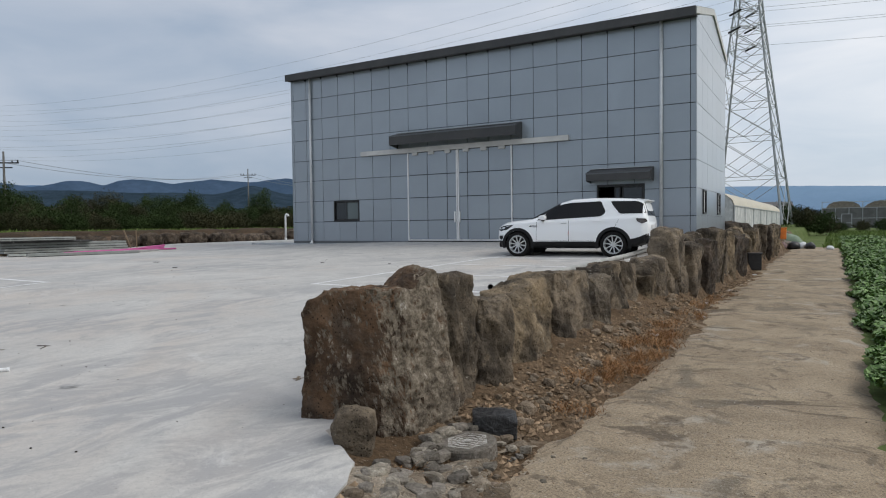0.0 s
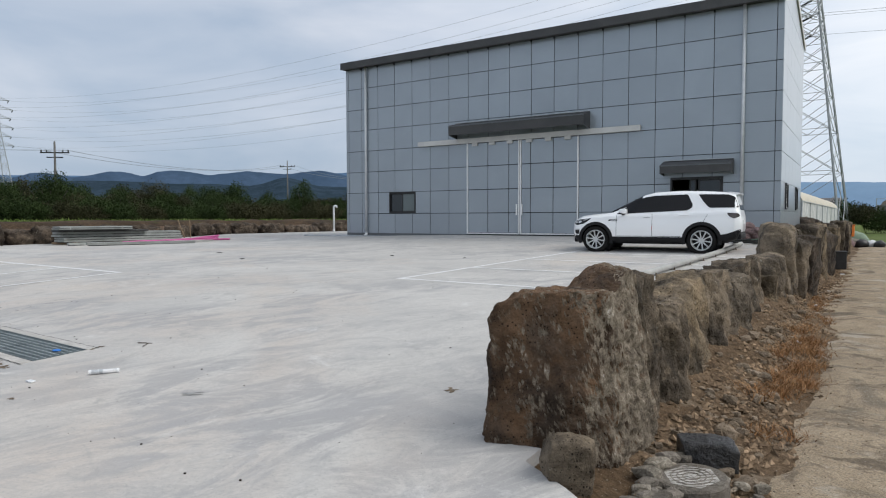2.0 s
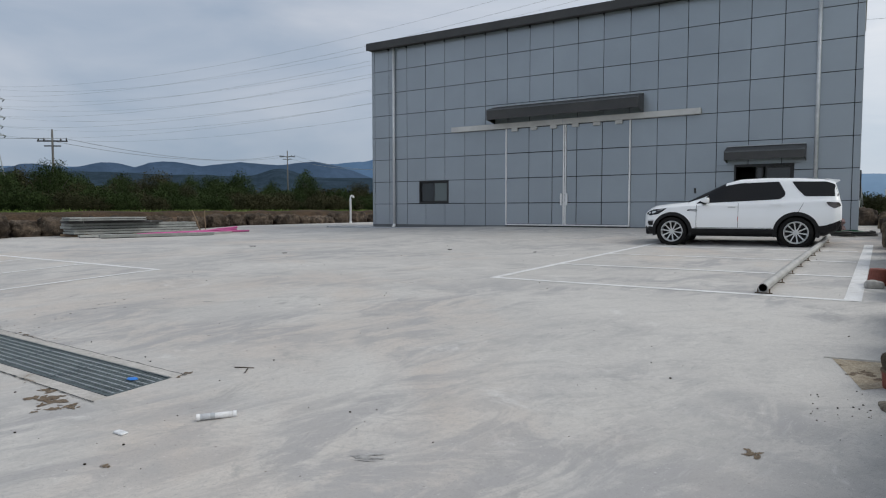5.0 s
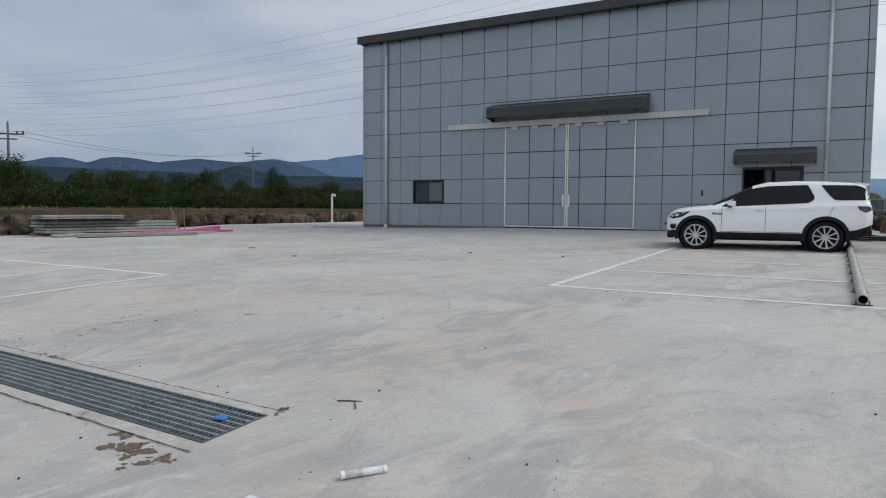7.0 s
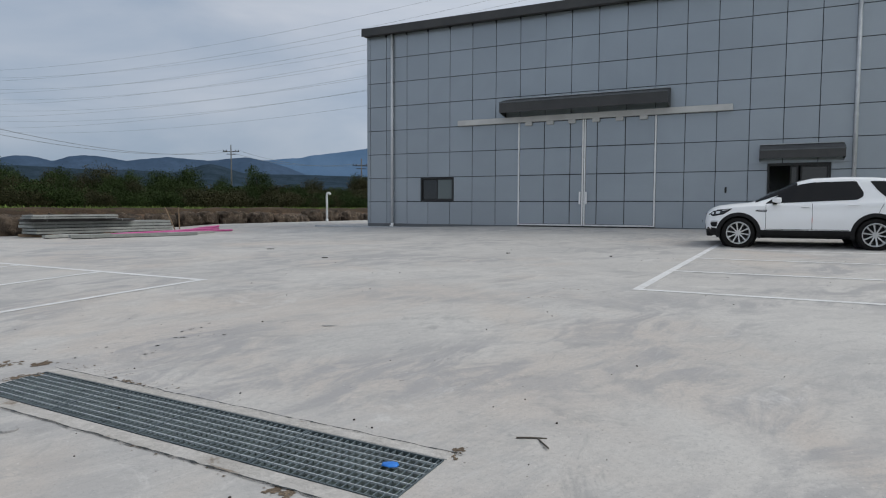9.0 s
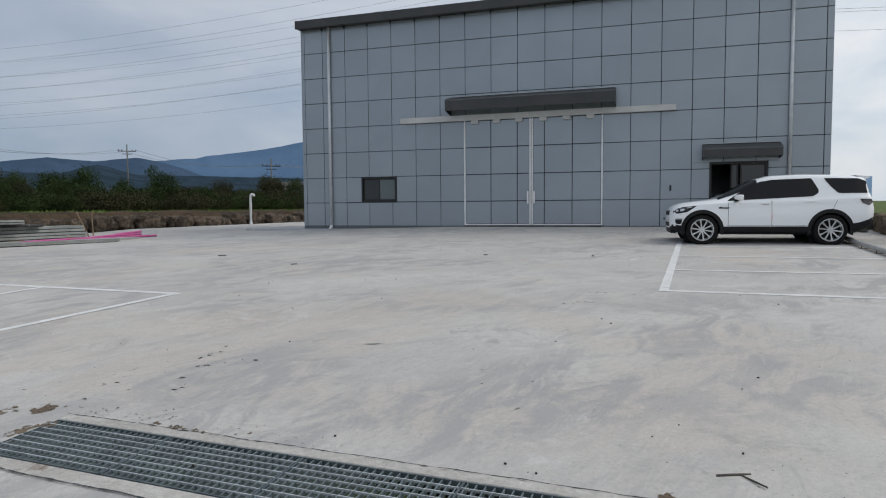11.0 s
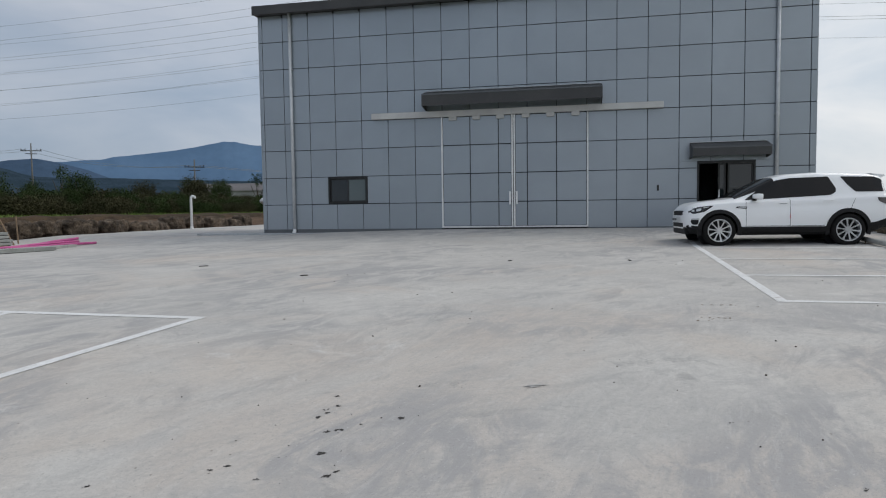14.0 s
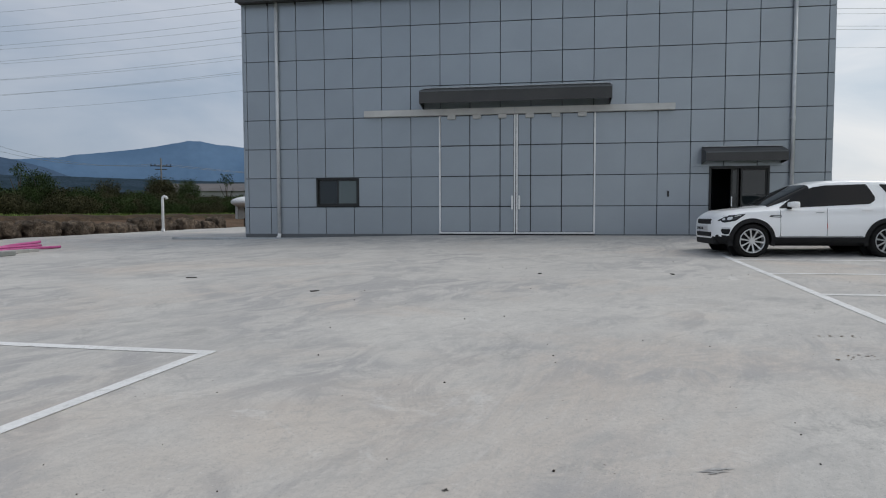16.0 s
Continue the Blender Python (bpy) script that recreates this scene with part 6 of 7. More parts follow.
M_hose = surf("dark_hose", (.018, .02, .018), (.03, .03, .028), .6, 8, 30, .1)
M_hose_green = surf("green_hose", (.03, .12, .06), (.03, .09, .05), .5, 8, 30, .1)
M_wood = surf("weathered_wood", (.27, .19, .12), (.2, .14, .09), .9, 5, 30, .3)
M_orange = surf("orange_plastic", (.75, .20, .02), (.65, .16, .02), .5, 4, 30, .1)
M_film = surf("milky_vinyl_film", (.52, .54, .53), (.40, .42, .41), .5, .8, 12, .3, grain=.1, c3=(.62, .63, .61), scale3=.9, cover=.5)
M_film_roof = surf("yellowed_vinyl_roof", (.52, .47, .36), (.46, .43, .35), .6, .5, 8, .2, grain=.12)
M_net = surf("dark_shade_net", (.15, .152, .148), (.115, .116, .113), .9, .8, 10, .2, grain=.2)
M_tarp = surf("green_tarpaulin", (.16, .22, .15), (.12, .17, .12), .7, 1, 10, .3)
M_farwall = surf("pale_far_wall", (.42, .42, .42), (.35, .35, .35), .9, .3, 5, 0)
M_farroof = surf("grey_far_roof", (.12, .112, .112), (.095, .09, .09), .8, .3, 5, 0)
M_stain = surf("rusty_mud", (.125, .090, .060), (.19, .145, .10), .95, 6, 40, .5, grain=.35)
M_sandy = surf("sandy_mortar", (.42, .36, .27), (.34, .28, .20), .95, 7, 40, .5, grain=.3)
M_oil = surf("dark_droplets", (.025, .022, .02), (.04, .035, .03), .7, 6, 40, .2)
M_graystain = surf("grey_scuff", (.31, .305, .30), (.38, .375, .365), .9, 9, 40, .1, grain=.2)
M_paper = surf("white_litter", (.72, .73, .74), (.6, .61, .62), .6, 9, 40, .2)

# long steel pipe on brackets
pipe = base("steel_pipe")
tagged(pipe, "long grey pipe lying on small brackets across the bays", "pipe")
pa, pb = Vector((-5.02, 9.42, yard(-5, 9.4) + .13)), Vector((-4.80, 19.9, yard(-4.8, 19.9) + .13))
n_ = 14
pts = [pa.lerp(pb, k / n_) for k in range(n_ + 1)]
for p in pts:
    p.z = yard(p.x, p.y) + .078
bm = tube(pts, .058, 16, False)
inner = tube([pts[0] + (pts[1] - pts[0]) * 0, pts[1]], .049, 16, False)
part("barrel", bm, M_pvc, pipe, smooth=True)
part("bore", inner, M_black, pipe, "dark open bore", True)
ring = bmesh.new()
d = (pts[1] - pts[0]).normalized()
bmesh.ops.create_cone(ring, cap_ends=False, segments=16, radius1=.058, radius2=.049, depth=.002, matrix=Matrix.Translation(pts[0]) @ d.to_track_quat('Z', 'Y').to_matrix().to_4x4())
part("lip", ring, M_pvc, pipe)
for k in range(9):
    p = pa.lerp(pb, (k + .06) / 9)
    z = yard(p.x, p.y)
    br = bmesh.new()
    add_box(br, p.x - .10, p.x + .10, p.y - .012, p.y + .012, z - .01, z + .012)
    add_box(br, p.x - .075, p.x - .06, p.y - .012, p.y + .012, z + .011, z + .06)
    add_box(br, p.x + .06, p.x + .075, p.y - .012, p.y + .012, z + .011, z + .06)
    part("bracket", br, M_stain, pipe, "rusty brown bracket")

# upturned pot by the wall, with a mortar lump before it
cr = base("plant_pot", pose(-3.80, 11.0, yard(-3.8, 11.0)) @ Matrix.Diagonal((.72, .72, .78, 1)))
tagged(cr, "upturned red-brown pot beside the boulders", "pot")
part("shell", tube([(0, 0, -.01), (0, 0, .05), (0, 0, .27), (0, 0, .285)], .16, 20, True, [.185, .18, .145, .135]), M_crate, cr, smooth=False)
part("rim", tube([(0, 0, -.012), (0, 0, .045)], .195, 20), M_crate, cr)
lump = rock(640, -3.84, 10.62, yard(-3.84, 10.6) - .02, .22, .16, .12, "pale mortar lump before the pot", M_curb, 6, .02, 10, 0, .5, "mortar_lump", "loose rocks", "rock")
rock(641, -3.50, 10.9, yard(-3.6, 10.9) - .04, .26, .3, .22, "mossy dark stone beside the pot", M_rock_dark, 8, .03, 40, 0, .5, "rock", "loose rocks", "rock")
# standpipe rising from a rusty pot with a stone in it
SPX, SPY = -3.69, 5.87
zs = yard(SPX, SPY)
po = base("rusty_pot", pose(SPX, SPY, zs))
tagged(po, "rusty brown pot holding a stone beside the wall", "pot")
part("shell", tube([(0, 0, -.01), (0, 0, .12)], .13, 22, True, [.12, .132]), M_crate, po)
part("rim", tube([(0, 0, .112), (0, 0, .13)], .137, 22), M_stain, po)
rock(650, SPX, SPY, zs + .11, .23, .21, .12, "brown stone resting in the rusty pot", M_rock, 8, .03, 20, 0, .5, "rock", "loose rocks", "rock")
sp_ = base("standpipe", pose(-3.71, 5.40, yard(-3.7, 5.4)))
tagged(sp_, "grey metal standpipe with an elbow outlet", "tap")
part("riser", tube([(0, 0, -.02), (.005, 0, .65), (0, 0, .675), (-.02, 0, .685)], .011, 10), M_gutter, sp_, smooth=True)
part("outlet", tube([(-.015, 0, .685), (-.09, 0, .69)], .013, 10), M_pvc, sp_, smooth=True)
part("elbow", tube([(.005, 0, .63), (.007, 0, .68), (-.008, 0, .698)], .015, 10), M_pvc, sp_, smooth=True)

# sacks and hoses by the hall's corner
for k, (x, y, z, s, r) in enumerate(((-4.86, 21.5, .40, .19, 20), (-4.66, 21.6, .06, .22, 60), (-4.95, 21.4, .05, .21, 100), (-4.80, 21.45, .22, .20, 10), (-4.62, 21.5, .28, .17, 75))):
    bm = bmesh.new()
    bmesh.ops.create_uvsphere(bm, u_segments=22, v_segments=14, radius=1)
    for v in bm.verts:
        c = v.co.copy()
        wob = 1 + .16 * noise.noise(c * 2.2 + Vector((k * 7, 0, 0))) + .05 * math.sin(c.z * 22)
        v.co = Vector((c.x * s * 1.0 * wob, c.y * s * .8 * wob, c.z * s * .62 * wob))
    ob = obj("rolled_sack", bm, M_cloth, True)
    ob.matrix_basis = pose(x, y, yard(x, y) + z + s * .45, 0, 12, r)
    tagged(ob, "pinkish grey rolled sack in a heap by the wall", "sack", "sack heap")
for k, (mat, cx, cy, r0, lab) in enumerate(((M_hose, -4.75, 20.85, .42, "coiled black rubber hose on the concrete"), (M_hose, -4.15, 20.95, .36, "loose black hose coil on the concrete"), (M_hose_green, -4.35, 21.05, .30, "green garden hose in a loose coil"))):
    pts = []
    for i in range(90):
        a = i * .28 + k
        r = r0 * (1 - .12 * math.sin(i * .13 + k)) - .002 * i * r0
        x, y = cx + r * math.cos(a) * 1.15, cy + r * math.sin(a) * .7
        pts.append((x, y, yard(x, y) + .02 + .0012 * i + .03 * abs(noise.noise(Vector((i * .2, k, 0))))))
    tagged(obj("hose_coil", tube(pts, .02, 7), mat, True), lab, "hose", "hoses")

# bundles of long grey panels, and pink wrapped tubes, on the west side of the yard
def bundle(name, x0, y0, x1, y1, z, w, h, mat, label, count=1, cat="panel bundle", grp="panel stack"):
    d = Vector((x1 - x0, y1 - y0))
    L, ang = d.length, math.degrees(math.atan2(d.y, d.x))
    root = base(name, pose(x0, y0, z, 0, 0, ang))
    tagged(root, label, cat, grp)
    for k in range(count):
        hh = h / count
        part("panel", box(rt.uniform(0, .06), L - rt.uniform(0, .06), -w / 2, w / 2, k * hh + .012, (k + 1) * hh - .012, .004), mat, root)
        # Added dark filler that paints the shade of each gap between panels
        part("gap_sheet", box(.08, L - .08, -w / 2 + .03, w / 2 - .03, k * hh - .011, k * hh + .0115), M_bundle_dark, root, "dark filler painted in for the shaded gap")
    for s in (.15, .85):
        part("strap", box(L * s - .008, L * s + .008, -w / 2 - .003, w / 2 + .003, -.002, h - .009), M_plank, root)
    return root


zg = lambda x, y: yard(x, y)
for k, (x, y) in enumerate(((-29.5, 13.6), (-29.3, 15.6), (-29.1, 17.6))):
    bm = box(-.9, .9, -.06, .06, 0, .10, .004, pose(0, 0, 0, 0, 0, 8))
    ob = obj("timber_bearer", bm, M_wood)
    ob.matrix_basis = pose(x, y, zg(x, y) - .005)
    tagged(ob, "weathered timber bearer under the panels", "timber", "timber bearers")
bundle("panel_bundle", -29.55, 13.3, -29.2, 18.5, zg(-29, 14) + .10, .95, .20, M_plank, "strapped bundle of long grey wall panels", 2)
bundle("panel_bundle", -29.75, 13.3, -29.4, 18.6, zg(-29, 14) + .305, .9, .22, M_plank, "strapped bundle of long grey wall panels", 2)
bundle("panel_bundle", -29.5, 13.1, -29.2, 16.9, zg(-29, 14) + .53, .8, .08, M_bundle_dark, "short dark bundle of panels on the stack", 1)
bundle("panel_bundle", -29.1, 12.95, -28.9, 15.95, zg(-29, 14) + .615, .7, .15, M_plank, "short grey bundle of panels on top", 2)
bundle("panel_bundle", -28.3, 13.0, -27.7, 15.8, zg(-28, 14) + .01, .25, .11, M_plank, "grey trim lengths lying on the concrete", 1)
bundle("panel_bundle", -27.2, 13.2, -26.0, 17.2, zg(-26.5, 15) + .01, .24, .13, M_plank, "grey trim lengths lying on the concrete", 1)
bundle("panel_bundle", -26.7, 16.0, -26.4, 18.4, zg(-26.5, 17) + .01, .26, .11, M_pvc, "pale grey trim lengths lying on the concrete", 1)
for k, (x0, y0, x1, y1, z0, z1, r) in enumerate(((-27.1, 14.6, -26.7, 18.9, .10, .20, .04), (-26.9, 16.4, -26.5, 19.4, .10, .12, .04), (-27.3, 17.5, -26.9, 19.1, .10, .26, .045))):
    pts = [(x0 + (x1 - x0) * t / 8, y0 + (y1 - y0) * t / 8, zg(x0, y0) + z0 + (z1 - z0) * t / 8 + .008 * math.sin(t * 1.3 + k)) for t in range(9)]
    tagged(obj("wrapped_tube", tube(pts, r, 9), M_pinkfilm, True), "long tube wrapped in bright pink film", "tube", "wrapped tubes")
for k, (x, y, a) in enumerate(((-29.2, 18.95, -38), (-29.6, 19.5, -3))):
    bm = tube([(0, 0, 0), (math.sin(radians(a)) * .95, 0, .95)], .025, 6)
    ob = obj("wooden_stake", bm, M_wood)
    ob.matrix_basis = pose(x, y, zg(x, y) - .02)
    tagged(ob, "leaning thin wooden stake by the panel stack", "stake", "wooden stakes")

# white vent pipe with a bent top
vp = base("vent_pipe", pose(-30.25, 30.3, yard(-30, 30) - .05))
tagged(vp, "white plastic vent pipe with a hooked top", "pipe")
part("riser", tube([(0, 0, 0), (0, 0, 1.55), (0, .02, 1.64), (.07, .04, 1.70), (.16, .06, 1.67), (.19, .07, 1.58)], .062, 12), M_white, vp, smooth=True)
part("collar", tube([(0, 0, .08), (0, 0, .20)], .08, 12), M_white, vp)
st = base("stub_pipe", pose(-25.3, 33.5, yard(-25, 33)))
part("riser", tube([(0, 0, -.03), (0, 0, .32)], .06, 10), M_gutter, st)
tagged(st, "short grey pipe stub in the concrete", "pipe")
# pale strip on the slab before the hall
bd = obj("metal_strip", box(-24.9, -19.2, 22.55, 22.62, yard(-22, 22.6) - .02, yard(-20, 22.6) + .014, .004), M_gutter)
tagged(bd, "long grey metal strip on the concrete by the hall", "metal strip")
hp = bmesh.new()
bmesh.ops.create_grid(hp, x_segments=14, y_segments=10, size=1)
for v in hp.verts:
    r = v.co.length
    v.co = Vector((v.co.x * .9, v.co.y * .7, max(0, (1 - r)) * .38 + .10 * noise.noise(v.co * 4) - .03))
ob = obj("rubble_heap", hp, M_rubble)
ob.matrix_basis = pose(-27.3, 36.8, yard(-27, 36))
tagged(ob, "small heap of grey rubble on the slab", "rubble", kind="stuff")


# ---- marks and litter on the slab ----
def patch(x, y, sx_, sy_, mat, seed, name, label, cat, lift=.003, turn=0.0, ragged=.95, height=yard):
    """A ragged flat stain."""
    bm = bmesh.new()
    c = bm.verts.new((x, y, height(x, y) + lift))
    ring = []
    for k in range(44):
        a = 2 * math.pi * k / 44
        r = max(.15, 1 + 1.2 * ragged * noise.fractal(Vector((math.cos(a) * 1.9, math.sin(a) * 1.9, seed * 3.1)), .8, 2, 5))
        u, w = math.cos(a) * sx_ * r, math.sin(a) * sy_ * r
        t = radians(turn)
        px, py = x + u * math.cos(t) - w * math.sin(t), y + u * math.sin(t) + w * math.cos(t)
        ring.append(bm.verts.new((px, py, height(px, py) + lift)))
    for k in range(44):
        bm.faces.new((c, ring[k], ring[(k + 1) % 44]))
    ob = obj(name, bm, mat)
    return tagged(ob, label, cat, kind="structure")


def flecks(x, y, a, b, turn, n, lo, hi, mat, seed, name, label, lift=.003):
    """A cluster of small ragged flecks on the slab, thinning outwards."""
    r = random.Random(seed)
    bm = bmesh.new()
    ct, st_ = math.cos(radians(turn)), math.sin(radians(turn))
    for i in range(n):
        u, w = r.gauss(0, .5) * a, r.gauss(0, .5) * b
        px, py = x + u * ct - w * st_, y + u * st_ + w * ct
        size = lo + (hi - lo) * r.random() ** 3
        ph, flat_ = r.uniform(0, 6.28), r.uniform(.35, .8)
        ring_ = []
        for k in range(14):
            t = 2 * math.pi * k / 14
            q = size * max(.25, 1 + .9 * noise.fractal(Vector((math.cos(t) * 1.7, math.sin(t) * 1.7, i * 2.3 + seed)), .8, 2, 4))
            e, g = math.cos(t) * q, math.sin(t) * q * flat_
            vx, vy = px + e * math.cos(ph) - g * math.sin(ph), py + e * math.sin(ph) + g * math.cos(ph)
            ring_.append(bm.verts.new((vx, vy, yard(vx, vy) + lift + .00004 * i)))
        bm.faces.new(ring_)
    return tagged(obj(name, bm, mat), label, "stain", kind="structure")


spots = random.Random(58)
for k, (x, y, a, b, t, n, hi) in enumerate(((-9.12, 2.83, .16, .10, 30, 34, .07), (-9.35, 2.97, .16, .06, 10, 26, .06), (-8.85, 2.75, .2, .08, 40, 26, .05), (-12.99, 3.90, .10, .07, 30, 30, .06), (-12.78, 3.55, .16, .05, 65, 40, .045), (-13.30, 3.70, .22, .10, 50, 60, .035), (-13.1, 3.36, .2, .08, 20, 46, .04), (-11.72, 3.86, .20, .02, -3, 34, .03), (-12.5, 3.95, .4, .1, -2, 50, .012), (-11.3, 3.95, .8, .14, -2, 60, .010), (-8.78, 3.76, .07, .05, 40, 24, .035), (-10.4, 3.02, .5, .04, -2, 40, .014), (-4.44, 4.31, .06, .04, 0, 14, .04), (-3.97, 6.18, .09, .18, 20, 26, .05), (-7.52, 2.38, .05, .03, 0, 12, .03), (-9.6, 9.05, .35, .10, 0, 26, .022), (-9.75, 8.25, .4, .15, 10, 24, .02))):
    flecks(x, y, a, b, t, n, .004, hi, M_stain, 400 + k * 11, "mud_stain", "rusty brown mud flecks on concrete")
for k, (x, y, a, b, t) in enumerate(((-6.3, 3.23, .12, .06, 20), (-11.38, 5.97, .10, .05, 10))):
    for i in range(6):
        patch(x + spots.gauss(0, .4) * a, y + spots.gauss(0, .5) * b, a * spots.uniform(.3, .6), b * spots.uniform(.12, .25), M_graystain, 40 + k * 7 + i, "scuff_mark", "grey scuff mark on pale concrete", "stain", turn=t + spots.uniform(-15, 15), ragged=.8, lift=.003 + .0004 * i)
rd = random.Random(21)
drops = [(-12.74, 5.58), (-12.71, 5.19), (-12.69, 5.28), (-12.66, 5.40), (-12.72, 5.33), (-12.58, 4.99), (-12.52, 5.02), (-12.40, 5.13), (-12.17, 5.27), (-12.48, 4.71), (-12.32, 4.52), (-12.34, 4.47), (-12.93, 4.49), (-12.88, 4.12), (-11.96, 4.02), (-12.10, 4.09), (-11.82, 3.90), (-12.71, 4.38), (-13.01, 4.43), (-13.56, 4.16), (-10.18, 5.48), (-9.73, 4.74)]
for k, (x, y) in enumerate(drops):
    big_ = 1 if k < 14 else .7
    flecks(x, y, .02, .012, 20, 3, .008 * big_, .022 * big_, M_oil, 900 + k, "oil_spot", "small dark oil spot on the concrete")
flecks(-12.45, 4.8, .45, .9, 0, 46, .002, .007, M_oil, 977, "oil_spot", "fine dark oil spatter on the concrete")
crumb = rock_bm(5, .02, .016, .012, 2, .002, 5, .6)
crumb_me = bpy.data.meshes.new("pebble")
crumb.to_mesh(crumb_me)
crumb.free()
crumb_me.materials.append(M_rock_dark)
for k in range(240):
    x, y = rd.uniform(-15, -3.6), 2.2 + rd.random() ** 1.6 * 14
    ob = new("pebble", crumb_me)
    s = rd.choice((.25, .3, .35, .45, .7))
    ob.matrix_basis = pose(x, y, yard(x, y), 0, 0, rd.uniform(0, 360)) @ Matrix.Diagonal((s, s, s, 1))
    tagged(ob, "dark grit pebble on the slab", "pebble", "slab pebbles")
brk = bmesh.new()
tri_ = [brk.verts.new((x, y, yard(x, y) + .0025)) for x, y in ((-4.14, 6.46), (-4.02, 6.05), (-3.93, 5.72), (-3.72, 5.9), (-3.70, 6.5), (-3.92, 6.47))]
brk.faces.new(tri_)
tagged(obj("broken_slab_corner", brk, M_sandy), "broken sandy patch in the pale concrete slab", "patch", kind="structure")
lip = tube([(-4.20, 6.47, yard(-4.2, 6.47) - .004), (-3.95, 6.48, yard(-3.9, 6.48) + .002), (-3.68, 6.52, yard(-3.7, 6.5))], .014, 6)
tagged(obj("mortar_lip", lip, M_curb), "thin raised mortar lip beside the broken slab", "patch", kind="structure")
rock(660, -3.72, 5.42, yard(-3.7, 5.42) - .03, .22, .26, .06, "grey mortar collar round the standpipe", M_chunk, 8, .02, 15, 0, .5, "mortar_collar", "loose rocks", "rock")
for k in range(26):
    x, y = -3.95 + spots.gauss(0, .16), 5.25 + spots.gauss(0, .22)
    ob = new("pebble", crumb_me)
    s_ = spots.uniform(.2, .6)
    ob.matrix_basis = pose(x, y, yard(x, y), 0, 0, k * 31) @ Matrix.Diagonal((s_, s_, s_, 1))
    tagged(ob, "dark grit pebble on the slab", "pebble", "slab pebbles")
can = base("sealant_tube", pose(-7.63, 3.22, yard(-7.63, 3.22) + .022, 0, 0, 52))
tagged(can, "white sealant cartridge lying on the concrete", "cartridge")
part("barrel", tube([(-.11, 0, 0), (.11, 0, 0)], .021, 14), M_paper, can, smooth=True)
part("end_cap", tube([(-.13, 0, 0), (-.108, 0, 0)], .023, 14), M_white, can)
part("end_cap", tube([(.108, 0, 0), (.13, 0, 0)], .023, 14), M_white, can)
part("printed_band", tube([(-.04, 0, 0), (-.01, 0, 0)], .0216, 14, False), M_gutter, can, "grey printed band")
tw = base("twig", pose(-8.45, 4.1, yard(-8.45, 4.1) + .006, 0, 0, 0))
tagged(tw, "thin dark forked twig on the slab", "twig")
part("stem", tube([(-.08, 0, 0), (0, .03, .004), (.09, .07, .0)], .006, 5), M_bark, tw)
part("fork", tube([(.04, .045, .0), (.15, -.08, 0)], .005, 5), M_bark, tw)
for k, (x, y, s) in enumerate(((-7.95, 2.72, .05), (-18.25, 12.58, .085), (-15.56, 11.25, .06), (-12.45, 13.7, .05), (-10.25, 13.85, .05))):
    bm = box(-s, s, -min(s * .5, .03), min(s * .5, .03), 0, .014, .004)
    ob = obj("litter_scrap", bm, M_paper if k == 0 else M_oil)
    ob.matrix_basis = pose(x, y, yard(x, y), 0, 0, 25 * k)
    tagged(ob, "pale scrap of litter on concrete" if k == 0 else "dark scrap of rubber on concrete", "litter")
cap = obj("pipe_cap", tube([(0, 0, -.01), (0, 0, .012)], .055, 18), M_graystain)
cap.matrix_basis = pose(-11.58, 2.84, yard(-11.58, 2.84))
tagged(cap, "round grey cleanout cap set in the slab", "drain cap")

# ---- wall foot: manhole ring, rubble, dry grass ----
mh = base("manhole_cover", pose(-2.49, 4.05, -1.0, 4, -3, 0))
tagged(mh, "round concrete manhole cover with worn pale paint", "manhole cover")
part("ring", tube([(0, 0, -.05), (0, 0, .055)], .215, 36), M_rubble, mh, "grey concrete ring")
part("rim", tube([(0, 0, .054), (0, 0, .066)], .212, 36, True, [.212, .200]), M_rubble, mh)
M_worn = surf("worn_pale_paint", (.50, .48, .44), (.33, .31, .28), .9, 9, 60, .3, grain=.3, c3=(.20, .18, .16), scale3=22, cover=.55)
part("painted_plate", tube([(0, 0, .05), (0, 0, .0675)], .165, 6), M_worn, mh, "worn pale painted plate")
for r_ in (.05, .085, .12):
    ring_pts = [(r_ * math.cos(2 * math.pi * i / 28), r_ * math.sin(2 * math.pi * i / 28), .068) for i in range(29)]
    part("cast_ring", tube(ring_pts, .004, 5, False), M_rubble, mh, "raised grey ring")
for k in range(9):
    u = -.14 + .035 * k
    half = .15 - abs(u) * .45
    part("cast_rib", box(-half, half, u - .0025, u + .0025, .066, .0695, 0, pose(0, 0, 0, 0, 0, 35)), M_rubble, mh, "thin grey rib")
part("boss", tube([(0, 0, .066), (0, 0, .073)], .026, 18), M_worn, mh, "worn pale centre boss")


def foot_z(x, y):
    return terrain(x, y) + (0.035 * noise.fractal(Vector((x * 1.7, y * 1.7, 0)), 1.0, 2.0, 4) if abs(x + 2.8) < 1.3 else 0)


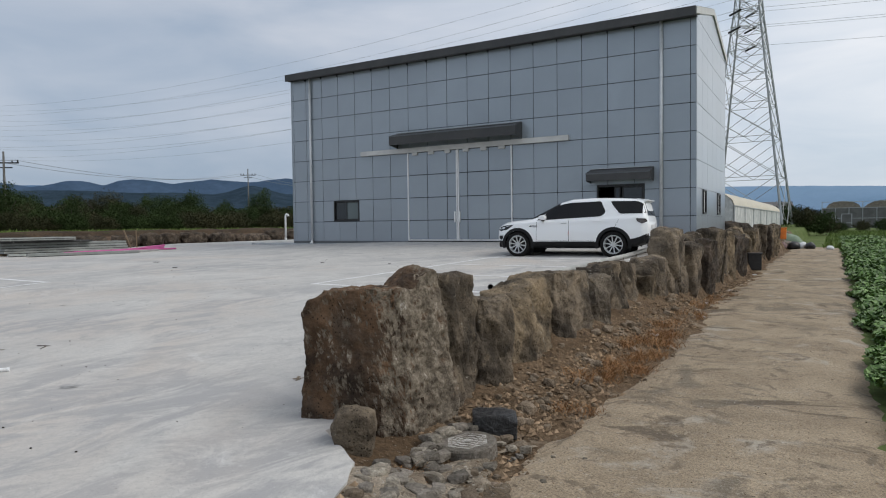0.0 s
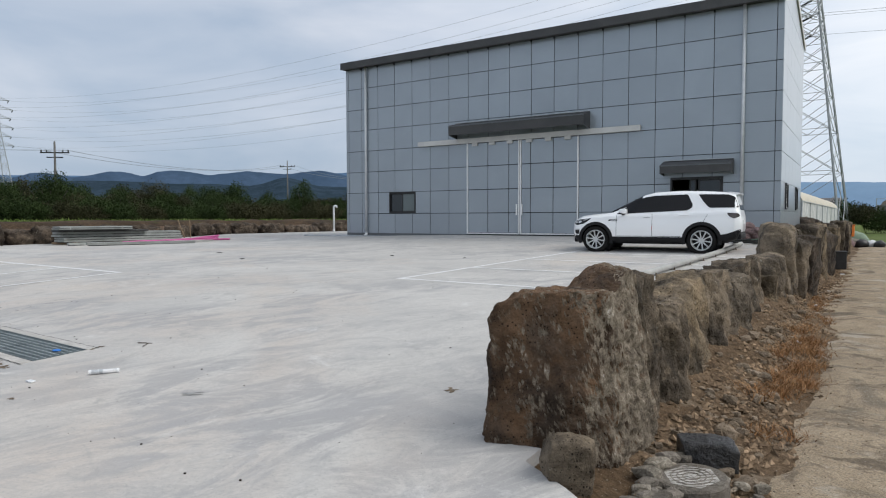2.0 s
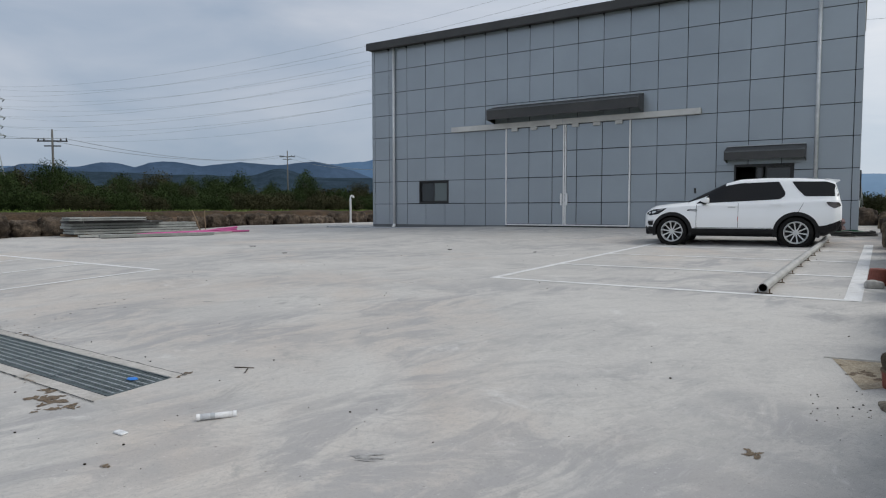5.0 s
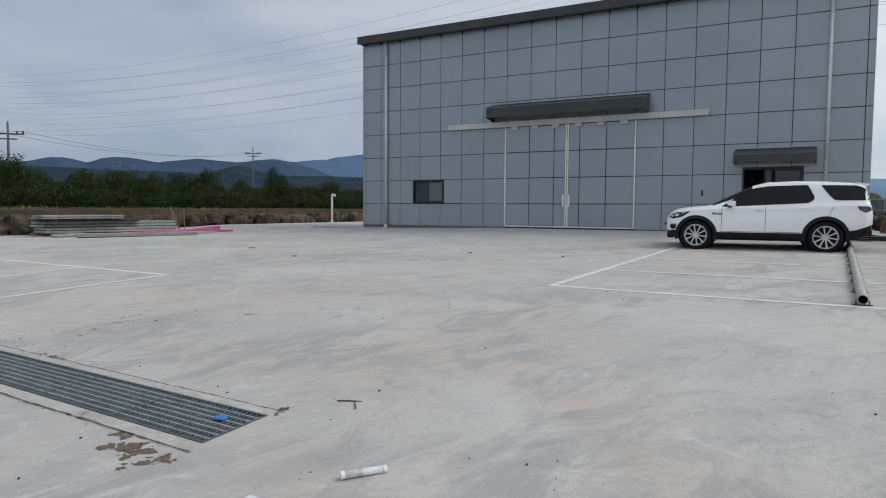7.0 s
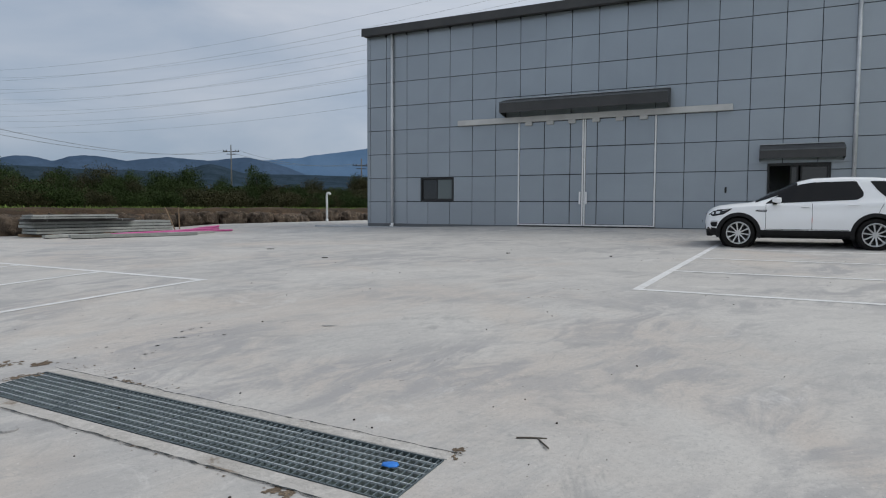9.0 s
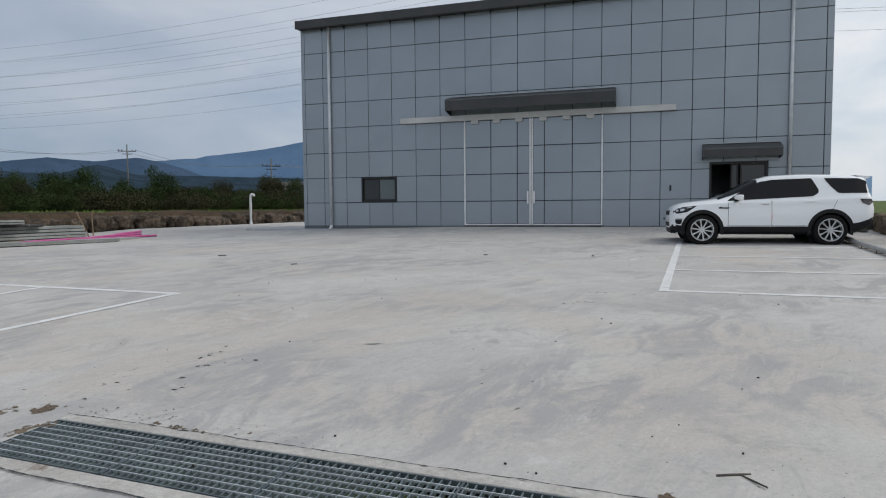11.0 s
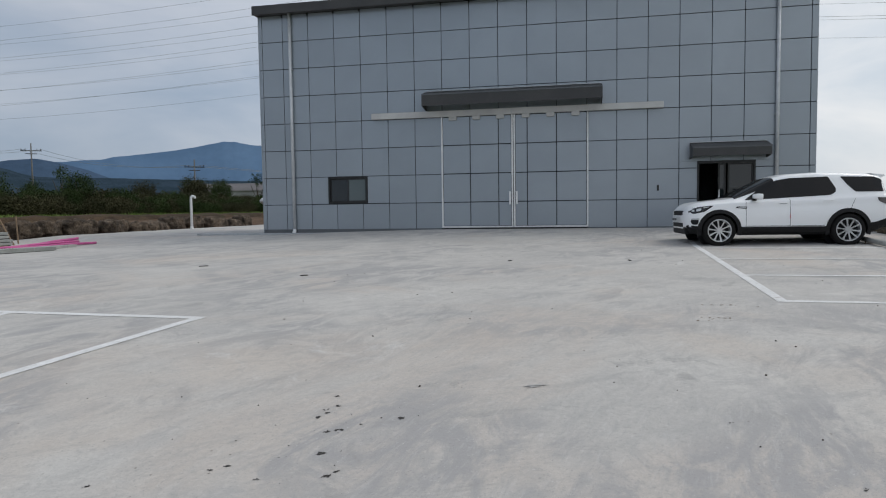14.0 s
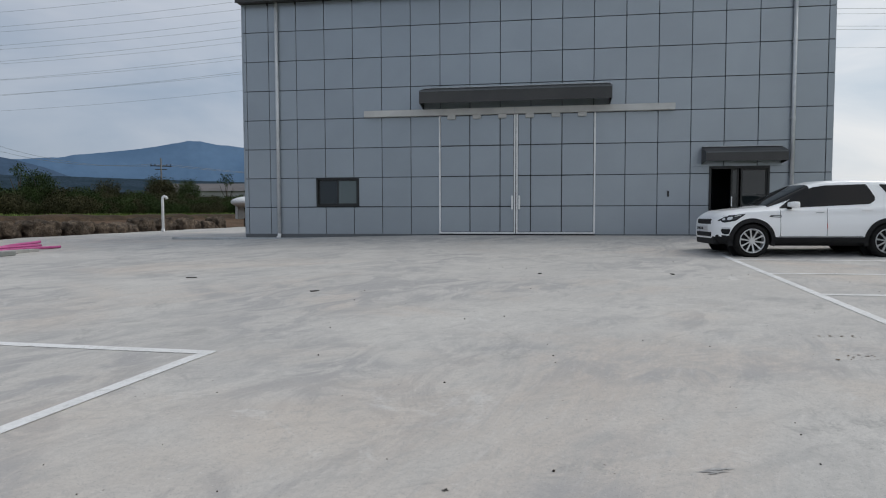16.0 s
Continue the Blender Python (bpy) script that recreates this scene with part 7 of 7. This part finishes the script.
M_verge = surf("dusty_brown_stone", (.20, .155, .11), (.27, .215, .16), .95, 6, 30, .8, grain=.3, vary=.3, sheen=.1)
stone_meshes = []
for k in range(8):
    bm = rock_bm(600 + k, .12, .10, .07, 4, .010, 12, .9, cut_lo=.6)
    me = bpy.data.meshes.new("stone")
    bm.to_mesh(me)
    bm.free()
    me.materials.append(M_verge)
    stone_meshes.append(me)
rs = random.Random(77)
for k in range(420):
    y = 2.2 + rs.random() ** 1.7 * 16
    x = rs.gauss(-2.55, .26)
    if y < 3.8:
        x = rs.uniform(-2.6, -1.7)
    if x > -1.7 or x < -2.95 or (x < slab_edge(y) + .06 and y < 3.4):
        continue
    s = rs.choice((.25, .3, .35, .4, .5, .6, .8, 1.1)) * rs.uniform(.7, 1.2)
    ob = new("stone", stone_meshes[rs.randrange(8)])
    ob.matrix_basis = pose(x, y, foot_z(x, y) - .012 * s, rs.uniform(-15, 15), rs.uniform(-15, 15), rs.uniform(0, 360)) @ Matrix.Diagonal((s, s, s, 1))
    tagged(ob, "loose grey-brown stone on the dirt verge", "stone", "verge stones")
tufts = [(-2.62, 3.36, 90, .10), (-2.35, 5.55, 130, .09), (-2.15, 5.7, 90, .12), (-2.5, 6.5, 120, .15)] + [(-2.35 + rs.uniform(-.22, .2), 6.9 + i * .22, 170, .12) for i in range(16)] + [(-2.5 + rs.uniform(-.2, .2), 10.4 + i * .6, 90, .11) for i in range(12)]
for i, (x, y, n_, h) in enumerate(tufts):
    ob = blades("dry_tuft", n_, lambda r: (x + r.normal(0, .10), y + r.normal(0, .11), foot_z(x, y) - .01, 1), h, .008, M_drygrass, 400 + i, 2.0)
    tagged(ob, "tuft of rusty brown dry grass", "grass", "dry grass tufts")
# joints and cracks of the lane
M_crack = surf("crack_dirt", (.11, .088, .066), (.15, .12, .09), .95, 8, 30, .4)
for k, y0 in enumerate((6.66, 10.35, 14.0, 17.7, 21.3)):
    pts = [(-2.1 + 2.3 * i / 24, y0 + .10 * noise.fractal(Vector((i * .25, k * 5, 0)), 1, 2, 4) - .04 * i / 24) for i in range(25)]
    bm = bmesh.new()
    rows_ = []
    for i, (x, y) in enumerate(pts):
        w = .007 * (1 + .9 * noise.noise(Vector((i * .7, k, 5))))
        rows_.append([bm.verts.new((x, y + s * w, lane_z(y) + .0125)) for s in (-1, 1)])
    for a, b in zip(rows_, rows_[1:]):
        bm.faces.new((a[0], b[0], b[1], a[1]))
    tagged(obj("trim_joint", bm, M_crack), "dark cracked joint across the lane", "joint", kind="structure")
for k, (x, y) in enumerate(((-2.45, 9.6), (-2.3, 13.0), (-2.6, 15.2), (-2.55, 18.5), (-2.2, 21.0), (-2.5, 24.2))):
    bm = box(-.07, .07, -.03, .03, 0, .03, .008)
    ob = obj("litter_scrap", bm, M_paper)
    ob.matrix_basis = pose(x, y, foot_z(x, y) - .004, 0, 0, 40 * k)
    tagged(ob, "white scrap of litter by the boulders", "litter")
foil = obj("foil_wrapper", box(-.055, .055, -.035, .035, 0, .012, .004), M_rim)
foil.matrix_basis = pose(-2.14, 3.30, foot_z(-2.14, 3.3) + .02, 8, -6, 30)
tagged(foil, "small shiny silver wrapper among the stones", "litter")
# black bin by the wall, junk at the lane's end
bn = base("black_bin", pose(-2.72, 26.6, lane_z(27) - .03, 0, 0, 5))
tagged(bn, "black plastic bin beside the boulder wall", "bin")
part("shell", box(-.23, .23, -.2, .2, 0, .60, .02), M_black, bn)
part("rim", box(-.25, .25, -.22, .22, .58, .63, .01), M_black, bn)
ob_ = base("orange_crate", pose(-3.25, 46.5, -.42, 0, 0, 10))
tagged(ob_, "bright orange plastic crate on a junk pile", "crate")
part("shell", box(-.42, .42, -.3, .3, -.06, .62, .03), M_orange, ob_)
part("rim", box(-.45, .45, -.33, .33, .60, .66, .01), M_orange, ob_)
for k, (x, y, s, m, lab) in enumerate(((-3.2, 46.2, .62, M_cloth, "dusty brown sack under the crate"), (-2.4, 47.2, .55, M_black, "black rubbish bag at the lane's end"), (-1.9, 47.5, .5, M_paper, "white rubbish bag at the lane's end"), (-1.5, 47.1, .5, M_black, "black rubbish bag at the lane's end"), (-3.9, 46.8, .6, M_black, "dark rubbish bag at the lane's end"), (-2.9, 47.8, .6, M_rubble, "grey rubbish bag at the lane's end"), (-.4, 46.0, .3, M_paper, "pale rubbish bag on the dirt"), (.5, 45.2, .3, M_paper, "white torn bag beside the leaves"))):
    bm = bmesh.new()
    bmesh.ops.create_icosphere(bm, subdivisions=3, radius=1)
    for v in bm.verts:
        c = v.co.copy()
        wob = 1 + .22 * noise.fractal(c * 2.2 + Vector((k * 9, 0, 0)), 1, 2, 3)
        v.co = Vector((c.x * s * wob, c.y * s * .8 * wob, max(c.z, -.6) * s * .75 * wob))
    ob = obj("rubbish_bag", bm, m, True)
    ob.matrix_basis = pose(x, y, -1.12 + s * .30, 0, 0, 33 * k) @ Matrix.Diagonal((.74, .74, .72, 1))
    tagged(ob, lab, "rubbish bag", "junk pile")
tp = bmesh.new()
bmesh.ops.create_grid(tp, x_segments=30, y_segments=16, size=1)
for v in tp.verts:
    c = v.co.copy()
    edge = max(abs(c.x), abs(c.y))
    v.co = Vector((c.x * 2.0, c.y * 1.6, 1.0 * (1 - edge ** 4) + .14 * noise.fractal(c * 3, 1, 2, 4)))
ob = obj("tarpaulin_mound", tp, M_tarp, True)
ob.matrix_basis = pose(-3.9, 51.5, -1.15)
tagged(ob, "heap under a faded green tarpaulin", "tarpaulin")

# ---- vinyl house behind the hall, net house far off ----
vh = base("vinyl_house", pose(-8.3, 40, -1.0))
tagged(vh, "long milky vinyl greenhouse with a yellowed roof", "greenhouse")
L, W, EV, RG = 36, 6.4, 2.6, 3.75
for sx_ in (-1, 1):
    part("side_film", box(sx_ * W / 2 - .02, sx_ * W / 2 + .02, 0, L, 0, EV), M_film, vh, "crumpled milky side film")
bm = bmesh.new()
prev = None
for k in range(13):
    a = math.pi * k / 12
    x, z = -math.cos(a) * (W / 2 + .05), EV + math.sin(a) * (RG - EV)
    ring_ = [bm.verts.new((x, y, z)) for y in (-.05, L * .33, L * .66, L + .05)]
    if prev:
        for i in range(3):
            bm.faces.new((prev[i], prev[i + 1], ring_[i + 1], ring_[i]))
    prev = ring_
part("roof_film", bm, M_film_roof, vh, "yellowed arched roof film", True)
for yy in (0, L):
    bm = bmesh.new()
    bm.faces.new([bm.verts.new((-W / 2, yy, 0)), bm.verts.new((W / 2, yy, 0))] + [bm.verts.new((math.cos(math.pi * k / 12) * W / 2, yy, EV + math.sin(math.pi * k / 12) * (RG - EV))) for k in range(13)])
    part("end_film", bm, M_film, vh)
for k in range(8):
    y = L * k / 7
    part("post", tube([(W / 2 + .04, y, 0), (W / 2 + .04, y, EV)], .03, 6), M_gutter, vh)
part("side_rail", box(W / 2 + .03, W / 2 + .07, 0, L, EV - .05, EV), M_gutter, vh)
nh = base("net_house", pose(3.4, 125, -.6))
tagged(nh, "dark netted greenhouse with rounded pale roofs", "greenhouse")
part("front_net", box(-5.4, 14, -.05, .05, 0, 3.3), M_net, nh)
for k in range(3):
    bm = bmesh.new()
    prev = None
    cx = -2.4 + 5.6 * k
    for i in range(11):
        a = math.pi * i / 10
        ring_ = [bm.verts.new((cx - math.cos(a) * 2.4, y, 3.3 + math.sin(a) * 1.15)) for y in (0, 10)]
        if prev:
            bm.faces.new((prev[0], prev[1], ring_[1], ring_[0]))
        prev = ring_
    bm.faces.new([bm.verts.new((cx - math.cos(math.pi * i / 10) * 2.4, .02, 3.3 + math.sin(math.pi * i / 10) * 1.15)) for i in range(11)])
    part("arched_roof", bm, M_rubble, nh, "pale grey arched roof", True)
for k in range(11):
    x = -5.4 + 1.9 * k
    part("post", tube([(x, -.1, 0), (x, -.1, 4.4 if k % 3 == 0 else 3.3)], .05, 6), M_gutter, nh)
for z in (1.6, 3.3, 4.3):
    part("rail", box(-5.4, 14, -.14, -.08, z - .04, z + .04), M_gutter, nh)
dn = part("net_door", box(-2.6, -1.2, -.2, -.12, 0, 2.3), M_net, nh)
for bx in ((-2.65, -2.55, 0, 2.35), (-1.25, -1.15, 0, 2.35), (-2.55, -1.25, 2.25, 2.35), (-2.55, -1.25, .8, .9)):
    part("door_bar", box(bx[0], bx[1], -.26, -.2, bx[2], bx[3]), M_gutter, dn)
# far sheds
for x, y, z, w, d_, h, lab in ((-69.0, 111, .8, 24, 13, 3.6, "long low farm shed beyond the trees"), (-14, 170, .3, 10, 6, 3.4, "pale low shed beyond the field")):
    sd_ = base("farm_shed", pose(x, y, z, 0, 0, 12))
    tagged(sd_, lab, "shed", "far sheds")
    part("wall", box(-w / 2, w / 2, -d_ / 2, d_ / 2, -1, h), M_farwall, sd_)
    bm = bmesh.new()
    q = [bm.verts.new(p) for p in ((-w / 2 - .4, -d_ / 2 - .5, h - .05), (w / 2 + .4, -d_ / 2 - .5, h - .05), (w / 2 + .4, 0, h + 1.5), (-w / 2 - .4, 0, h + 1.5), (w / 2 + .4, d_ / 2 + .5, h - .05), (-w / 2 - .4, d_ / 2 + .5, h - .05))]
    bm.faces.new((q[0], q[1], q[2], q[3]))
    bm.faces.new((q[3], q[2], q[4], q[5]))
    part("roof", bm, M_farroof, sd_)
tk = base("round_tank", pose(-41.9, 62.5, 1.75))
tagged(tk, "white rounded tank on saddles beyond the boulders", "tank")
bm = bmesh.new()
bmesh.ops.create_uvsphere(bm, u_segments=20, v_segments=12, radius=1)
for v in bm.verts:
    v.co = Vector((v.co.x * 1.7, v.co.y * 1.5, v.co.z * .55))
part("shell", bm, M_paper, tk, smooth=True)
for x in (-.9, .9):
    part("saddle", box(x - .12, x + .12, -.7, .7, terrain(-41.9, 62.5) - 1.85, -.35), M_farwall, tk, "grey saddle support")

# ---- vine leaves beside the lane ----
rv = np.random.RandomState(12)
N = 80000
yy = 4.5 + (rv.random_sample(N) ** 1.7) * 70
xx = .30 + .13 * np.sin(yy * 1.3) + .08 * np.sin(yy * 3.7 + 1) + rv.random_sample(N) ** 1.3 * (.8 + yy * .085)
zz = -1.10 + .06 + rv.random_sample(N) * np.clip((xx - .1) * .5, .04, .16) + .08 * np.sin(xx * 2.1 + yy * .9)
sc = rv.uniform(.024, .050, N) * (1 + yy / 34)
a = rv.uniform(0, 6.283, N)
tilt = rv.normal(0, .45, (N, 2))
d1 = np.stack([np.cos(a), np.sin(a), tilt[:, 0]], 1) * sc[:, None]
d2 = np.stack([-np.sin(a), np.cos(a), tilt[:, 1]], 1) * sc[:, None] * .85
P = np.stack([xx, yy, zz], 1)
V = np.concatenate([P - d1 * .8, P + d2 - d1 * .2, P + d1, P - d2 - d1 * .2], axis=1).reshape(-1, 3)
leaves = from_arrays("vine_leaves", V.tolist(), np.arange(4 * N).reshape(-1, 4).tolist(), M_vine)
tagged(leaves, "bright green low crop leaves beside the lane", "crop", kind="stuff")

# ---- gravel on the verge and grit on the lane ----
def gravel(name, n, place, lo, hi, mat, seed, label):
    """Many small broken stones as one loose layer."""
    r = np.random.RandomState(seed)
    vs_, fs_ = [], []
    tri = ((0, 2, 4), (2, 1, 4), (1, 3, 4), (3, 0, 4), (2, 0, 5), (1, 2, 5), (3, 1, 5), (0, 3, 5))
    for _ in range(n):
        x, y, z = place(r)
        s = lo + (hi - lo) * r.rand() ** 3
        j = r.uniform(.6, 1.3, 6)
        a = r.uniform(0, 3.14)
        ca, sa = math.cos(a) * s, math.sin(a) * s
        k = len(vs_)
        vs_ += [(x + ca * j[0], y + sa * j[0], z), (x - ca * j[1], y - sa * j[1], z), (x - sa * j[2] * .7, y + ca * j[2] * .7, z), (x + sa * j[3] * .7, y - ca * j[3] * .7, z), (x + ca * .2, y + sa * .2, z + s * .6 * j[4]), (x, y, z - s * .4)]
        fs_ += [tuple(k + q for q in t) for t in tri]
    return tagged(from_arrays(name, vs_, fs_, mat), label, "gravel", kind="stuff")


def verge_at(r):
    while True:
        y = 1.4 + r.rand() ** 1.6 * 26
        x = r.normal(-2.45, .27) if y > 4 else r.uniform(-2.75, -1.5)
        if -3.0 < x < -1.5 and not (y < 3.4 and x < slab_edge(y) + .02):
            return x, y, foot_z(x, y) + .004


def lane_at(r):
    y = .8 + r.rand() ** 1.5 * 22
    x = -2.1 + 2.3 * (r.beta(.7, 1.1))
    return x, y, lane_z(y) + .012


M_gravel = surf("brown_gravel", (.26, .185, .12), (.15, .105, .068), .95, 3, 20, 0, grain=.3, island=.55, sheen=.1)
gravel("verge_gravel", 17000, verge_at, .006, .05, M_gravel, 31, "loose brown gravel and clods below the boulder wall")
gravel("lane_grit", 2600, lane_at, .003, .012, M_gravel, 32, "scattered grit on the farm lane")
